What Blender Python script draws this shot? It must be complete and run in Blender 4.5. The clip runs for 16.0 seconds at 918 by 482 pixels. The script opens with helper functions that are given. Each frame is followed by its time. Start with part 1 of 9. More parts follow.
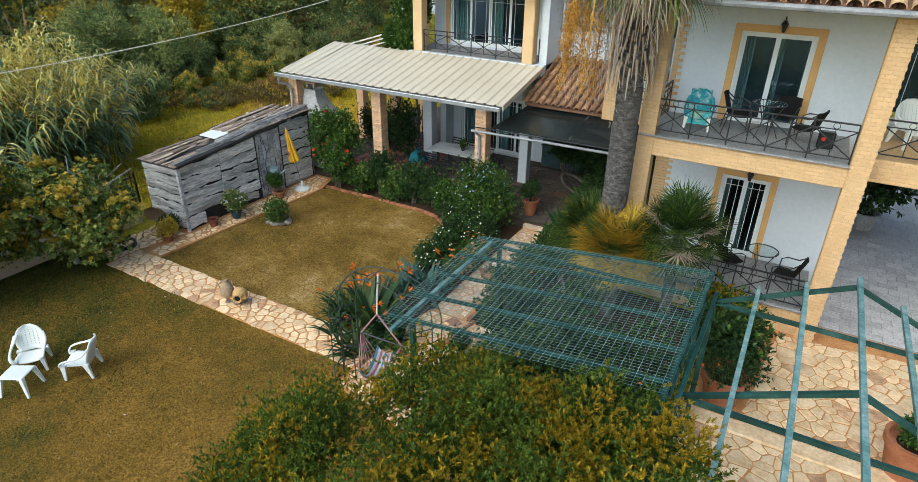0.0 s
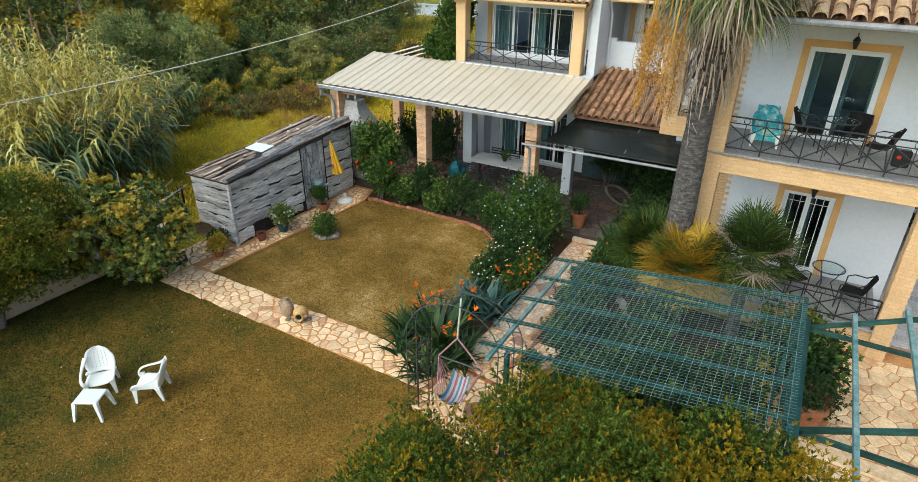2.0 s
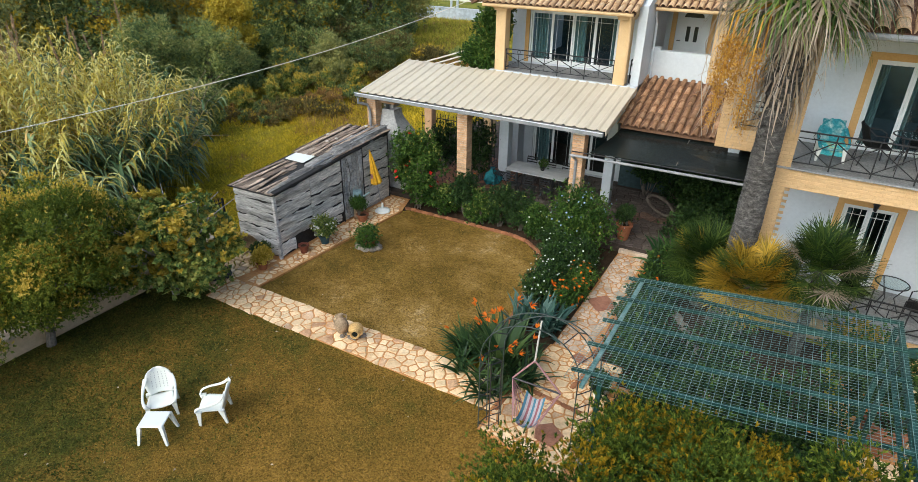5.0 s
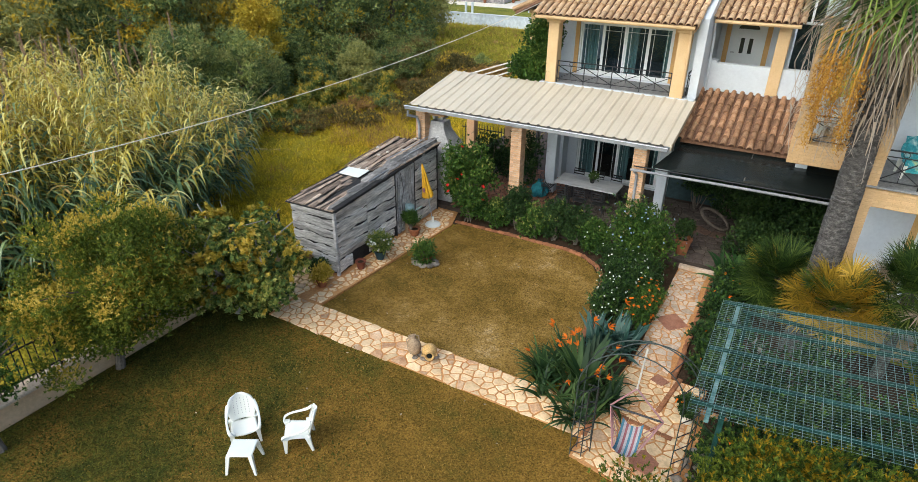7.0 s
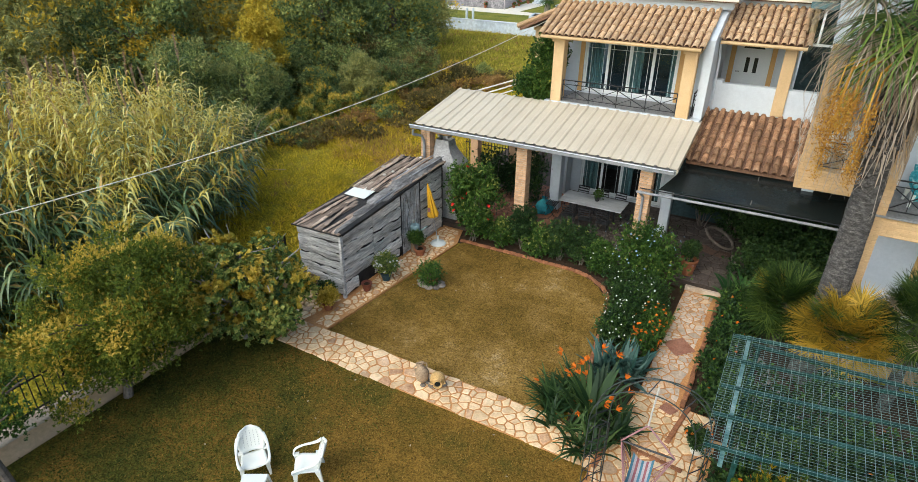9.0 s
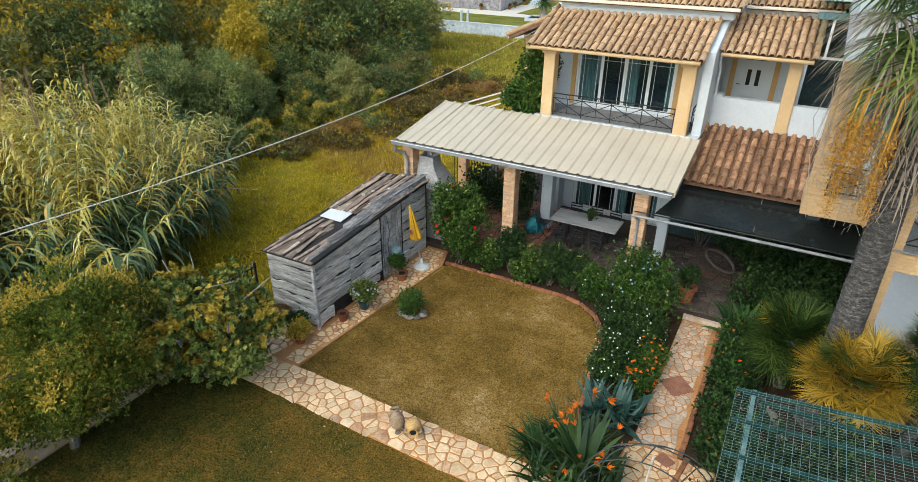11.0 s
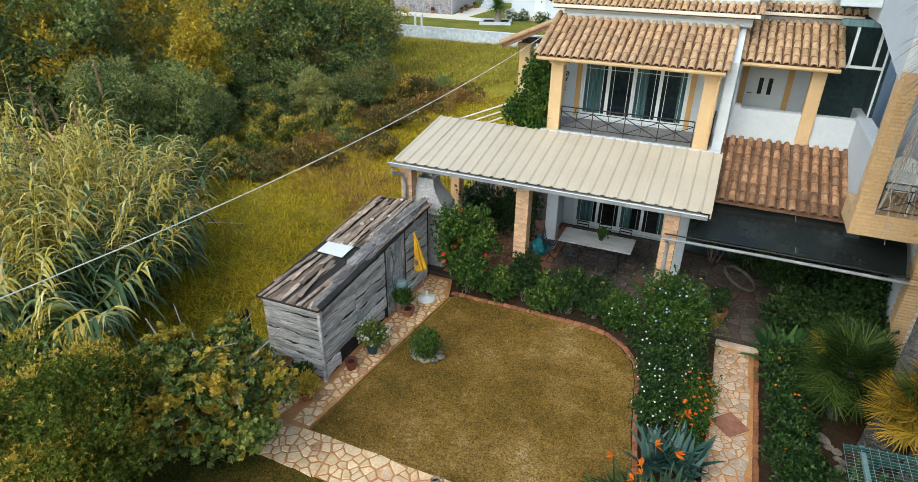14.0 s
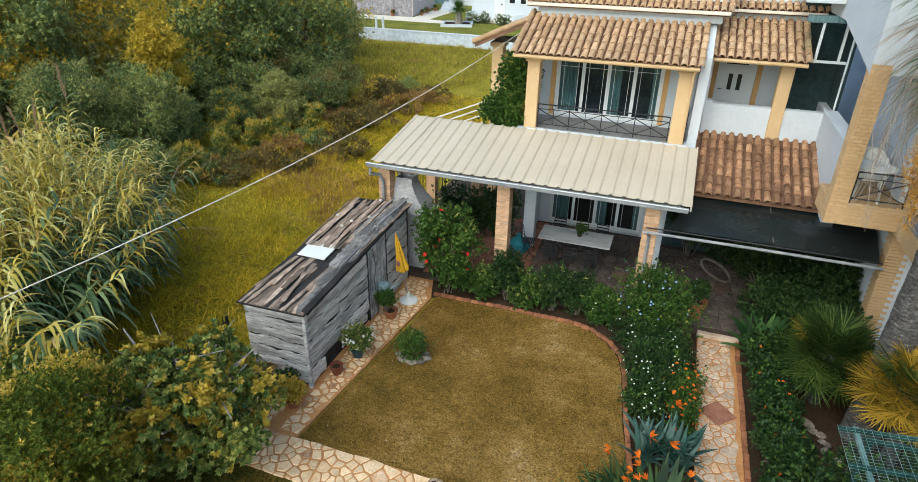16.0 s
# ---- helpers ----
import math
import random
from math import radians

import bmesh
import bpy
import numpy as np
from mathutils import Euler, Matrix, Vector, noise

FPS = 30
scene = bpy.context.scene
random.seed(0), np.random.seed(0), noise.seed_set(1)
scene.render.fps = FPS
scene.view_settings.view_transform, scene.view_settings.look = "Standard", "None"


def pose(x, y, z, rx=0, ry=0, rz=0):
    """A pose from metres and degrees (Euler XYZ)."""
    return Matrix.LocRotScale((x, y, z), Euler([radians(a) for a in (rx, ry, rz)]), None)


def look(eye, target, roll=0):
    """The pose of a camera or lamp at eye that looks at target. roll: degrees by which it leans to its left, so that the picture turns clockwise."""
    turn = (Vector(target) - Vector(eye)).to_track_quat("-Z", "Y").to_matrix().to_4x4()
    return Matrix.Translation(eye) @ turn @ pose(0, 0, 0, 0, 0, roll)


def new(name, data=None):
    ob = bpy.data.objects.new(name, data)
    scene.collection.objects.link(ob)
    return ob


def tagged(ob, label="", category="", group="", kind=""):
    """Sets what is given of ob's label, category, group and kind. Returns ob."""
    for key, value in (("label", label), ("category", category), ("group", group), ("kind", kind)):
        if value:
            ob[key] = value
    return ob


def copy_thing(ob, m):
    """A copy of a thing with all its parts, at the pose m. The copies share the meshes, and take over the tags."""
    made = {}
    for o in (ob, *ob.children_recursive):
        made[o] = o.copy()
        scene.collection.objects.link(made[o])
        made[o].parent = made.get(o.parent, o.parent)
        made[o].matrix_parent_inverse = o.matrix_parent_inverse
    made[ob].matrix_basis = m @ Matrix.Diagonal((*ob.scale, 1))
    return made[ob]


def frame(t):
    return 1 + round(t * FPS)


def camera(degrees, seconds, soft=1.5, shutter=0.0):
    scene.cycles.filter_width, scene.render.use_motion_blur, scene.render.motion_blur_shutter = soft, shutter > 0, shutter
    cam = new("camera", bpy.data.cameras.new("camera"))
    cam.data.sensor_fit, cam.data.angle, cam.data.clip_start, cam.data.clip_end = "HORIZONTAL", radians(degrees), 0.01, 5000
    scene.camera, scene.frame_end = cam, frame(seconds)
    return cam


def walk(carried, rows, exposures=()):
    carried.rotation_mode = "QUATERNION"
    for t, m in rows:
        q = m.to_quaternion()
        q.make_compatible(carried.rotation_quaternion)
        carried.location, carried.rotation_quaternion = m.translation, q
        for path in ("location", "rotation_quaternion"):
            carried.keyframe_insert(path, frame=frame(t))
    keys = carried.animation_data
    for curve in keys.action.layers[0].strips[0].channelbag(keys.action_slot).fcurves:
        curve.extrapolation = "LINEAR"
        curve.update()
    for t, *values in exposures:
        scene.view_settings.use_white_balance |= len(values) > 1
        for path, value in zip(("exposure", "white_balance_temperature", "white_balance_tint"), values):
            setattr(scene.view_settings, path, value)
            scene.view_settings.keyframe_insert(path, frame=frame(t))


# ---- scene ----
cam = camera(74.4, 16.0, soft=0.5)
PATH = [
    (0, (0.273, -0.012, 7.693), (-0.602, 1.531, 6.77), 0.8),
    (0.5, (0.107, -0.072, 7.756), (-0.767, 1.472, 6.832), 0.8),
    (1, (-0.314, -0.232, 7.825), (-1.188, 1.312, 6.902), 0.8),
    (1.5, (-0.794, -0.394, 7.888), (-1.671, 1.15, 6.967), 0.7),
    (2, (-1.044, -0.439, 7.985), (-1.924, 1.101, 7.06), 0.6),
    (2.5, (-1.094, -0.408, 8.049), (-1.976, 1.13, 7.123), 0.6),
    (3, (-1.155, -0.402, 8.091), (-2.036, 1.137, 7.164), 0.6),
    (3.5, (-1.36, -0.466, 8.101), (-2.238, 1.076, 7.176), 0.6),
    (4, (-1.639, -0.556, 8.139), (-2.516, 0.984, 7.212), 0.6),
    (6.5, (-3.628, -1.19, 8.214), (-4.495, 0.36, 7.293), 0.8),
    (7, (-3.983, -1.286, 8.397), (-4.856, 0.261, 7.477), 0.6),
    (7.5, (-4.208, -1.332, 8.611), (-5.083, 0.214, 7.692), 0.6),
    (8, (-4.271, -1.337, 8.815), (-5.144, 0.21, 7.896), 0.6),
    (8.5, (-4.261, -1.324, 8.878), (-5.133, 0.223, 7.959), 0.6),
    (9, (-4.295, -1.141, 8.921), (-5.165, 0.407, 8.002), 0.6),
    (11.5, (-4.648, 0.527, 9.056), (-5.512, 2.078, 8.135), 0.6),
    (12, (-4.785, 0.83, 9.061), (-5.644, 2.384, 8.141), 0.6),
    (12.5, (-5.17, 0.999, 9.091), (-6.021, 2.557, 8.169), 0.8),
    (13, (-5.738, 1.028, 9.089), (-6.573, 2.595, 8.168), 1.0),
    (13.5, (-6.35, 0.939, 9.03), (-7.147, 2.53, 8.116), 1.0),
    (14, (-6.845, 0.873, 8.994), (-7.554, 2.505, 8.081), 0.9),
    (14.5, (-7.19, 0.798, 8.931), (-7.84, 2.457, 8.021), 0.9),
    (15, (-7.307, 0.76, 8.908), (-7.932, 2.429, 8.001), 1.0),
    (15.5, (-7.346, 0.749, 8.872), (-7.954, 2.427, 7.969), 1.1),
    (16, (-7.344, 0.752, 8.833), (-7.939, 2.435, 7.932), 1.2),
]
EXPOSURES = [(0.0, 0.62, 5900, -1), (2.0, 0.7, 6100, 0), (7.0, 0.7, 6150, 3), (9.0, 0.66, 6150, 2), (13.0, 0.57, 6020, 0), (16.0, 0.59, 6020, 0)]
walk(cam, [(t, look(eye, target, roll)) for t, eye, target, roll in PATH], EXPOSURES)

# ---- light ----
world = bpy.data.worlds.new("sky")
scene.world = world
world.use_nodes = True
wn = world.node_tree.nodes
sky = wn.new("ShaderNodeTexSky")
sky.sky_type = "NISHITA"
sky.sun_disc = False
SUN_ELEVATION, SUN_AZIMUTH = 43.0, 195.0
sky.sun_elevation = radians(SUN_ELEVATION)
sky.sun_rotation = radians(SUN_AZIMUTH)
sky.dust_density = 3.0
sky.ozone_density = 1.5
wn["Background"].inputs["Strength"].default_value = 0.15
world.node_tree.links.new(sky.outputs[0], wn["Background"].inputs["Color"])
sun_data = bpy.data.lights.new("sun", "SUN")
sun_data.energy = 1.25
sun_data.angle = radians(80)
sun_data.color = (1.0, 0.97, 0.92)
sun = new("sun", sun_data)
az, el = radians(SUN_AZIMUTH), radians(SUN_ELEVATION)
sun_from = Vector((math.sin(az) * math.cos(el), math.cos(az) * math.cos(el), math.sin(el)))
sun.matrix_world = look(sun_from * 40, (0, 0, 0))


# ---- materials ----
def node(nt, kind, **values):
    n = nt.nodes.new(kind)
    for key, value in values.items():
        n.inputs[key].default_value = value
    return n


def ramp(nt, colours, wide=0.5):
    r = nt.nodes.new("ShaderNodeValToRGB")
    e = r.color_ramp.elements
    while len(e) < len(colours):
        e.new(0.5)
    for i, c in enumerate(colours):
        e[i].position = 0.5 - wide / 2 + wide * i / max(1, len(colours) - 1)
        e[i].color = (*c, 1)
    return r


def surface(name, colours, scale=3.0, rough=0.8, bump=0.2, fine=8.0, fine_mix=0.35, metal=0.0, vary=0.0, island=0.0, stretch=(1, 1, 1), bump_size=0.02, spec=0.4, wide=0.5, drift=0.0, rugged=0.6):
    """A procedural surface: broad tone from one noise, grain and relief from a finer one, and a shift from piece to piece."""
    m = bpy.data.materials.new(name)
    m.use_nodes = True
    nt = m.node_tree
    link = nt.links.new
    bsdf = nt.nodes["Principled BSDF"]
    bsdf.inputs["Roughness"].default_value = rough
    bsdf.inputs["Metallic"].default_value = metal
    bsdf.inputs["Specular IOR Level"].default_value = spec
    tc = nt.nodes.new("ShaderNodeTexCoord")
    info = nt.nodes.new("ShaderNodeObjectInfo")
    add = nt.nodes.new("ShaderNodeVectorMath")
    add.operation = "MULTIPLY_ADD"
    link(tc.outputs["Object"], add.inputs[0])
    add.inputs[1].default_value = stretch
    times = nt.nodes.new("ShaderNodeMath")
    times.operation = "MULTIPLY"
    times.inputs[1].default_value = 53.0
    link(info.outputs["Random"], times.inputs[0])
    link(times.outputs[0], add.inputs[2])
    n1 = node(nt, "ShaderNodeTexNoise", Scale=scale, Detail=6.0, Roughness=rugged)
    n2 = node(nt, "ShaderNodeTexNoise", Scale=scale * fine, Detail=4.0, Roughness=0.65)
    link(add.outputs[0], n1.inputs["Vector"])
    link(add.outputs[0], n2.inputs["Vector"])
    r = ramp(nt, colours, wide)
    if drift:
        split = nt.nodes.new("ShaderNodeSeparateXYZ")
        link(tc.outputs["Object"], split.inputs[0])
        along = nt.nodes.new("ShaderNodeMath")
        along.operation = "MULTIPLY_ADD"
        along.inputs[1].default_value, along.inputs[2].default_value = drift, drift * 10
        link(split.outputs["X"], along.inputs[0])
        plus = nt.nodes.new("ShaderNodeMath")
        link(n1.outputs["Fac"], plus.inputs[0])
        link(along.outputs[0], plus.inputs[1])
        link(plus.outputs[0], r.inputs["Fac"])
    else:
        link(n1.outputs["Fac"], r.inputs["Fac"])
    grain = nt.nodes.new("ShaderNodeMapRange")
    grain.inputs["From Min"].default_value, grain.inputs["From Max"].default_value = 0.3, 0.7
    grain.inputs["To Min"].default_value, grain.inputs["To Max"].default_value = 1 - fine_mix, 1 + fine_mix * 0.7
    link(n2.outputs["Fac"], grain.inputs["Value"])
    hsv = nt.nodes.new("ShaderNodeHueSaturation")
    link(r.outputs["Color"], hsv.inputs["Color"])
    last = grain.outputs[0]
    for source, amount in ((info.outputs["Random"], vary), (nt.nodes.new("ShaderNodeNewGeometry").outputs["Random Per Island"], island)):
        if amount:
            rng = nt.nodes.new("ShaderNodeMapRange")
            rng.inputs["To Min"].default_value, rng.inputs["To Max"].default_value = 1 - amount, 1 + amount
            link(source, rng.inputs["Value"])
            mul = nt.nodes.new("ShaderNodeMath")
            mul.operation = "MULTIPLY"
            link(last, mul.inputs[0])
            link(rng.outputs[0], mul.inputs[1])
            last = mul.outputs[0]
    link(last, hsv.inputs["Value"])
    link(hsv.outputs["Color"], bsdf.inputs["Base Color"])
    if bump:
        b = node(nt, "ShaderNodeBump", Strength=bump, Distance=bump_size)
        link(n2.outputs["Fac"], b.inputs["Height"])
        link(b.outputs["Normal"], bsdf.inputs["Normal"])
    return m


def foliage(name, colours, rough=0.55, through_light=0.3, patch=1.2, spec=0.2):
    """Leaves: tone from leaf to leaf and in broad patches, some light passing through."""
    m = bpy.data.materials.new(name)
    m.use_nodes = True
    nt = m.node_tree
    link = nt.links.new
    bsdf = nt.nodes["Principled BSDF"]
    bsdf.inputs["Roughness"].default_value = rough
    bsdf.inputs["Specular IOR Level"].default_value = spec
    geo = nt.nodes.new("ShaderNodeNewGeometry")
    tc = nt.nodes.new("ShaderNodeTexCoord")
    n1 = node(nt, "ShaderNodeTexNoise", Scale=patch, Detail=3.0)
    link(tc.outputs["Object"], n1.inputs["Vector"])
    mix = nt.nodes.new("ShaderNodeMix")
    mix.inputs["Factor"].default_value = 0.45
    link(n1.outputs["Fac"], mix.inputs["A"])
    link(geo.outputs["Random Per Island"], mix.inputs["B"])
    r = ramp(nt, colours)
    link(mix.outputs["Result"], r.inputs["Fac"])
    link(r.outputs["Color"], bsdf.inputs["Base Color"])
    if through_light:
        tr = nt.nodes.new("ShaderNodeBsdfTranslucent")
        link(r.outputs["Color"], tr.inputs["Color"])
        ms = nt.nodes.new("ShaderNodeMixShader")
        ms.inputs[0].default_value = through_light
        link(bsdf.outputs[0], ms.inputs[1])
        link(tr.outputs[0], ms.inputs[2])
        link(ms.outputs[0], nt.nodes["Material Output"].inputs["Surface"])
    return m


def glass(name, colour=(0.75, 0.85, 0.85), rough=0.02):
    m = bpy.data.materials.new(name)
    m.use_nodes = True
    b = m.node_tree.nodes["Principled BSDF"]
    b.inputs["Base Color"].default_value = (*colour, 1)
    b.inputs["Roughness"].default_value = rough
    b.inputs["Transmission Weight"].default_value = 1.0
    b.inputs["IOR"].default_value = 1.3
    return m


PLASTER = surface("white_plaster", [(0.5671, 0.6099, 0.6473), (0.642, 0.6741, 0.7009)], 0.9, 0.9, 0.12, 14, 0.06)
OCHRE = surface("ochre_paint", [(0.5704, 0.3312, 0.1196), (0.6624, 0.4048, 0.1656)], 2.0, 0.8, 0.1, 12, 0.08)
CREAM = surface("cream_paint", [(0.594, 0.396, 0.198), (0.666, 0.477, 0.261)], 2.0, 0.85, 0.1, 12, 0.07)
PALE = surface("pale_cream", [(0.7, 0.62, 0.5), (0.8, 0.74, 0.63)], 2.0, 0.85, 0.1, 12, 0.07)
YBRICK = surface("yellow_brick", [(0.5704, 0.368, 0.1748), (0.644, 0.4416, 0.2392)], 4.0, 0.85, 0.25, 10, 0.1, island=0.06)
YJOINT = surface("brick_joint", [(0.54, 0.35, 0.168), (0.61, 0.41, 0.21)], 5.0, 0.95, 0.2)
PBRICK = surface("pinkish_brick", [(0.5, 0.29, 0.15), (0.62, 0.4, 0.24)], 3.0, 0.85, 0.3, 10, 0.15, vary=0.2)
MORTAR = surface("mortar", [(0.5, 0.45, 0.38), (0.6, 0.54, 0.46)], 6.0, 0.95, 0.3)
SHEET = surface("cream_metal_sheet", [(0.51, 0.435, 0.32), (0.59, 0.515, 0.395)], 0.8, 0.5, 0.05, 20, 0.06)
GUTTER = surface("white_gutter", [(0.15, 0.16, 0.17), (0.36, 0.36, 0.36)], 3.0, 0.5, 0.08, 10, 0.2)
GREY = surface("grey_weathered", [(0.2, 0.2, 0.2), (0.33, 0.32, 0.31)], 3.0, 0.8, 0.2)
TILE_A = surface("clay_tile_pale", [(0.38, 0.215, 0.1), (0.545, 0.355, 0.195), (0.64, 0.465, 0.29)], 2.5, 0.85, 0.3, 9, 0.3, vary=0.17)
TILE_B = surface("clay_tile_red", [(0.13, 0.07, 0.04), (0.36, 0.19, 0.095), (0.52, 0.33, 0.19)], 3.4, 0.88, 0.35, 9, 0.4, vary=0.34)
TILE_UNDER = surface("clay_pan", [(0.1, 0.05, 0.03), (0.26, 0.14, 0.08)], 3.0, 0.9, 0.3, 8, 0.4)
ALU = surface("white_aluminium", [(0.68, 0.72, 0.72), (0.76, 0.78, 0.78)], 3.0, 0.35, 0.0, 8, 0.03)
IRON = surface("black_iron", [(0.012, 0.013, 0.015), (0.03, 0.03, 0.032)], 8.0, 0.45, 0.1)
GREEN_IRON = surface("green_painted_steel", [(0.005, 0.03, 0.025), (0.011, 0.056, 0.046), (0.045, 0.125, 0.105)], 3.0, 0.5, 0.15, 9, 0.35)
GREEN_FLAKE = surface("worn_green_steel", [(0.03, 0.12, 0.11), (0.16, 0.27, 0.25), (0.34, 0.42, 0.4)], 5.0, 0.55, 0.2, 6, 0.3)
WIRE_MESH = surface("galvanised_mesh", [(0.06, 0.15, 0.135), (0.33, 0.42, 0.39)], 4.0, 0.45, 0.0, 6, 0.3, metal=0.2)
GLASS = glass("window_glass")
# lack of light indoors and teal reflections in the glass, put into one colour
PAINTED_DIM = surface("painted_dim_room", [(0.02, 0.042, 0.046), (0.05, 0.082, 0.086)], 1.0, 0.9, 0.0)
CURTAIN = surface("curtain", [(0.08, 0.16, 0.17), (0.19, 0.29, 0.3)], 9.0, 0.9, 0.1, 4, 0.2, stretch=(1, 1, 0.05))
AWNING = surface("black_awning", [(0.007, 0.011, 0.011), (0.026, 0.032, 0.03)], 1.3, 0.25, 0.06, 9, 0.3)
# drift: greener and darker towards the trees, partly their shade put into the colour
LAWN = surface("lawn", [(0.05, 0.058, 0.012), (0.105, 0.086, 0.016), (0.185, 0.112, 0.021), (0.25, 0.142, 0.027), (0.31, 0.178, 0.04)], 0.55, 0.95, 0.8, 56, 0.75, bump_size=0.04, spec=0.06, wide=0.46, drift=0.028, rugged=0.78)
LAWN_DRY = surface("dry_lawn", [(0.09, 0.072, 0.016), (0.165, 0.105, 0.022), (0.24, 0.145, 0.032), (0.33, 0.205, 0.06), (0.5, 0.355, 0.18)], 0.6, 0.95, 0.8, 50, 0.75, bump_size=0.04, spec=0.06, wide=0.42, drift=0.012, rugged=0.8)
FIELD = surface("field_ground", [(0.17, 0.16, 0.017), (0.36, 0.3, 0.028), (0.42, 0.31, 0.055)], 0.5, 0.95, 1.0, 30, 0.6, bump_size=0.08, spec=0.1, rugged=0.7)
SOIL = surface("soil", [(0.04, 0.026, 0.016), (0.08, 0.05, 0.03)], 3.0, 0.95, 0.7, 10, 0.4, bump_size=0.04, spec=0.1)
STONE = surface("paving_stone", [(0.55, 0.33, 0.155), (0.76, 0.55, 0.32), (0.85, 0.67, 0.44)], 2.6, 0.85, 0.35, 7, 0.2, vary=0.14)
STONE_RUST = surface("rusty_paving_stone", [(0.34, 0.15, 0.07), (0.58, 0.36, 0.2), (0.72, 0.55, 0.38)], 3.2, 0.85, 0.35, 7, 0.28, vary=0.2)
# patio stone, darkened with the shade under canopy and awning
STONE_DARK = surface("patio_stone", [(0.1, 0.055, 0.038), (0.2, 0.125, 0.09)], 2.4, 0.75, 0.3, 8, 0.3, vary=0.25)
STONE_RED = surface("red_paving_stone", [(0.26, 0.1, 0.055), (0.42, 0.2, 0.125)], 5.0, 0.85, 0.35, 7, 0.3)
GROUT = surface("sandy_grout", [(0.46, 0.19, 0.06), (0.62, 0.32, 0.12)], 3.0, 0.95, 0.5, 9, 0.3)
# bed and stones that hold the canopy's and awning's shade in their colour
PATIO_SHADE_BED = surface("shade_patio_bed", [(0.048, 0.033, 0.024), (0.09, 0.066, 0.051)], 3.0, 0.9, 0.4)
PATIO_SHADE = surface("shade_patio_stone", [(0.08, 0.062, 0.055), (0.15, 0.118, 0.1)], 2.4, 0.75, 0.3, 8, 0.3, vary=0.25)
GREY_STONE = surface("grey_paving_slab", [(0.36, 0.35, 0.34), (0.52, 0.5, 0.49)], 2.4, 0.8, 0.2, 8, 0.25, vary=0.15)
STONE_PALE = surface("dull_paving_stone", [(0.44, 0.31, 0.2), (0.58, 0.45, 0.33), (0.66, 0.55, 0.44)], 2.6, 0.85, 0.35, 7, 0.25, vary=0.2)
TERRACOTTA = surface("terracotta", [(0.26, 0.085, 0.035), (0.42, 0.17, 0.08)], 4.0, 0.8, 0.2, 8, 0.2, vary=0.15)
EDGE_BRICK = surface("edging_brick", [(0.2574, 0.0936, 0.039), (0.39, 0.1716, 0.078)], 5.0, 0.9, 0.4, 6, 0.3, vary=0.25)
ROCK = surface("field_rock", [(0.12, 0.1, 0.08), (0.33, 0.28, 0.23)], 4.0, 0.9, 0.6, 6, 0.3, vary=0.3, bump_size=0.05)
# weathered front boards, painted paler than the end ones to offset their shade
OLDWOOD_LIT = surface("weathered_lit_board", [(0.18, 0.165, 0.145), (0.7, 0.66, 0.6), (0.88, 0.84, 0.78)], 1.7, 0.9, 0.9, 9, 0.5, vary=0.16, stretch=(1, 0.28, 2.2), bump_size=0.03, wide=0.42, rugged=0.7)
OLDWOOD_END = surface("weathered_end_board", [(0.1, 0.097, 0.093), (0.45, 0.44, 0.425), (0.7, 0.69, 0.67)], 1.7, 0.9, 0.9, 9, 0.5, vary=0.18, stretch=(0.28, 1, 2.2), bump_size=0.03, wide=0.42, rugged=0.7)
SLAT = surface("roof_board", [(0.09, 0.063, 0.047), (0.33, 0.24, 0.175), (0.62, 0.49, 0.375)], 1.8, 0.9, 0.8, 9, 0.5, vary=0.45, stretch=(0.8, 0.3, 1), bump_size=0.02)
BARKWOOD = surface("charred_bark", [(0.05, 0.046, 0.043), (0.2, 0.185, 0.17), (0.46, 0.43, 0.4)], 2.2, 0.95, 1.0, 8, 0.5, vary=0.3, stretch=(1, 0.3, 1), bump_size=0.04)
FELT = surface("tar_felt", [(0.012, 0.011, 0.01), (0.045, 0.04, 0.036)], 3.0, 0.85, 0.5)
PLASTIC = surface("white_plastic", [(0.72, 0.73, 0.67), (0.78, 0.78, 0.72)], 2.0, 0.4, 0.0, 6, 0.02)
YELLOW = surface("yellow_cloth", [(0.68, 0.36, 0.015), (0.78, 0.45, 0.03)], 4.0, 0.75, 0.1)
TEAL = surface("teal_cloth", [(0.015, 0.15, 0.18), (0.045, 0.28, 0.32)], 5.0, 0.8, 0.1)
MARBLE = surface("marble_top", [(0.3, 0.31, 0.32), (0.55, 0.56, 0.56), (0.66, 0.66, 0.65)], 2.4, 0.3, 0.0, 5, 0.15, stretch=(0.4, 1.6, 1))
CONCRETE = surface("bbq_concrete", [(0.38, 0.37, 0.36), (0.52, 0.51, 0.5)], 2.4, 0.9, 0.3)
BEIGE_WALL = surface("beige_render", [(0.56, 0.38, 0.22), (0.69, 0.5, 0.32)], 1.5, 0.9, 0.25, 10, 0.14)
COPING = surface("wall_coping", [(0.5, 0.4, 0.3), (0.64, 0.53, 0.41)], 3.0, 0.9, 0.3, 8, 0.2)
BARK = surface("bark", [(0.09, 0.07, 0.055), (0.24, 0.2, 0.165)], 6.0, 0.95, 0.8, 5, 0.35, bump_size=0.03)
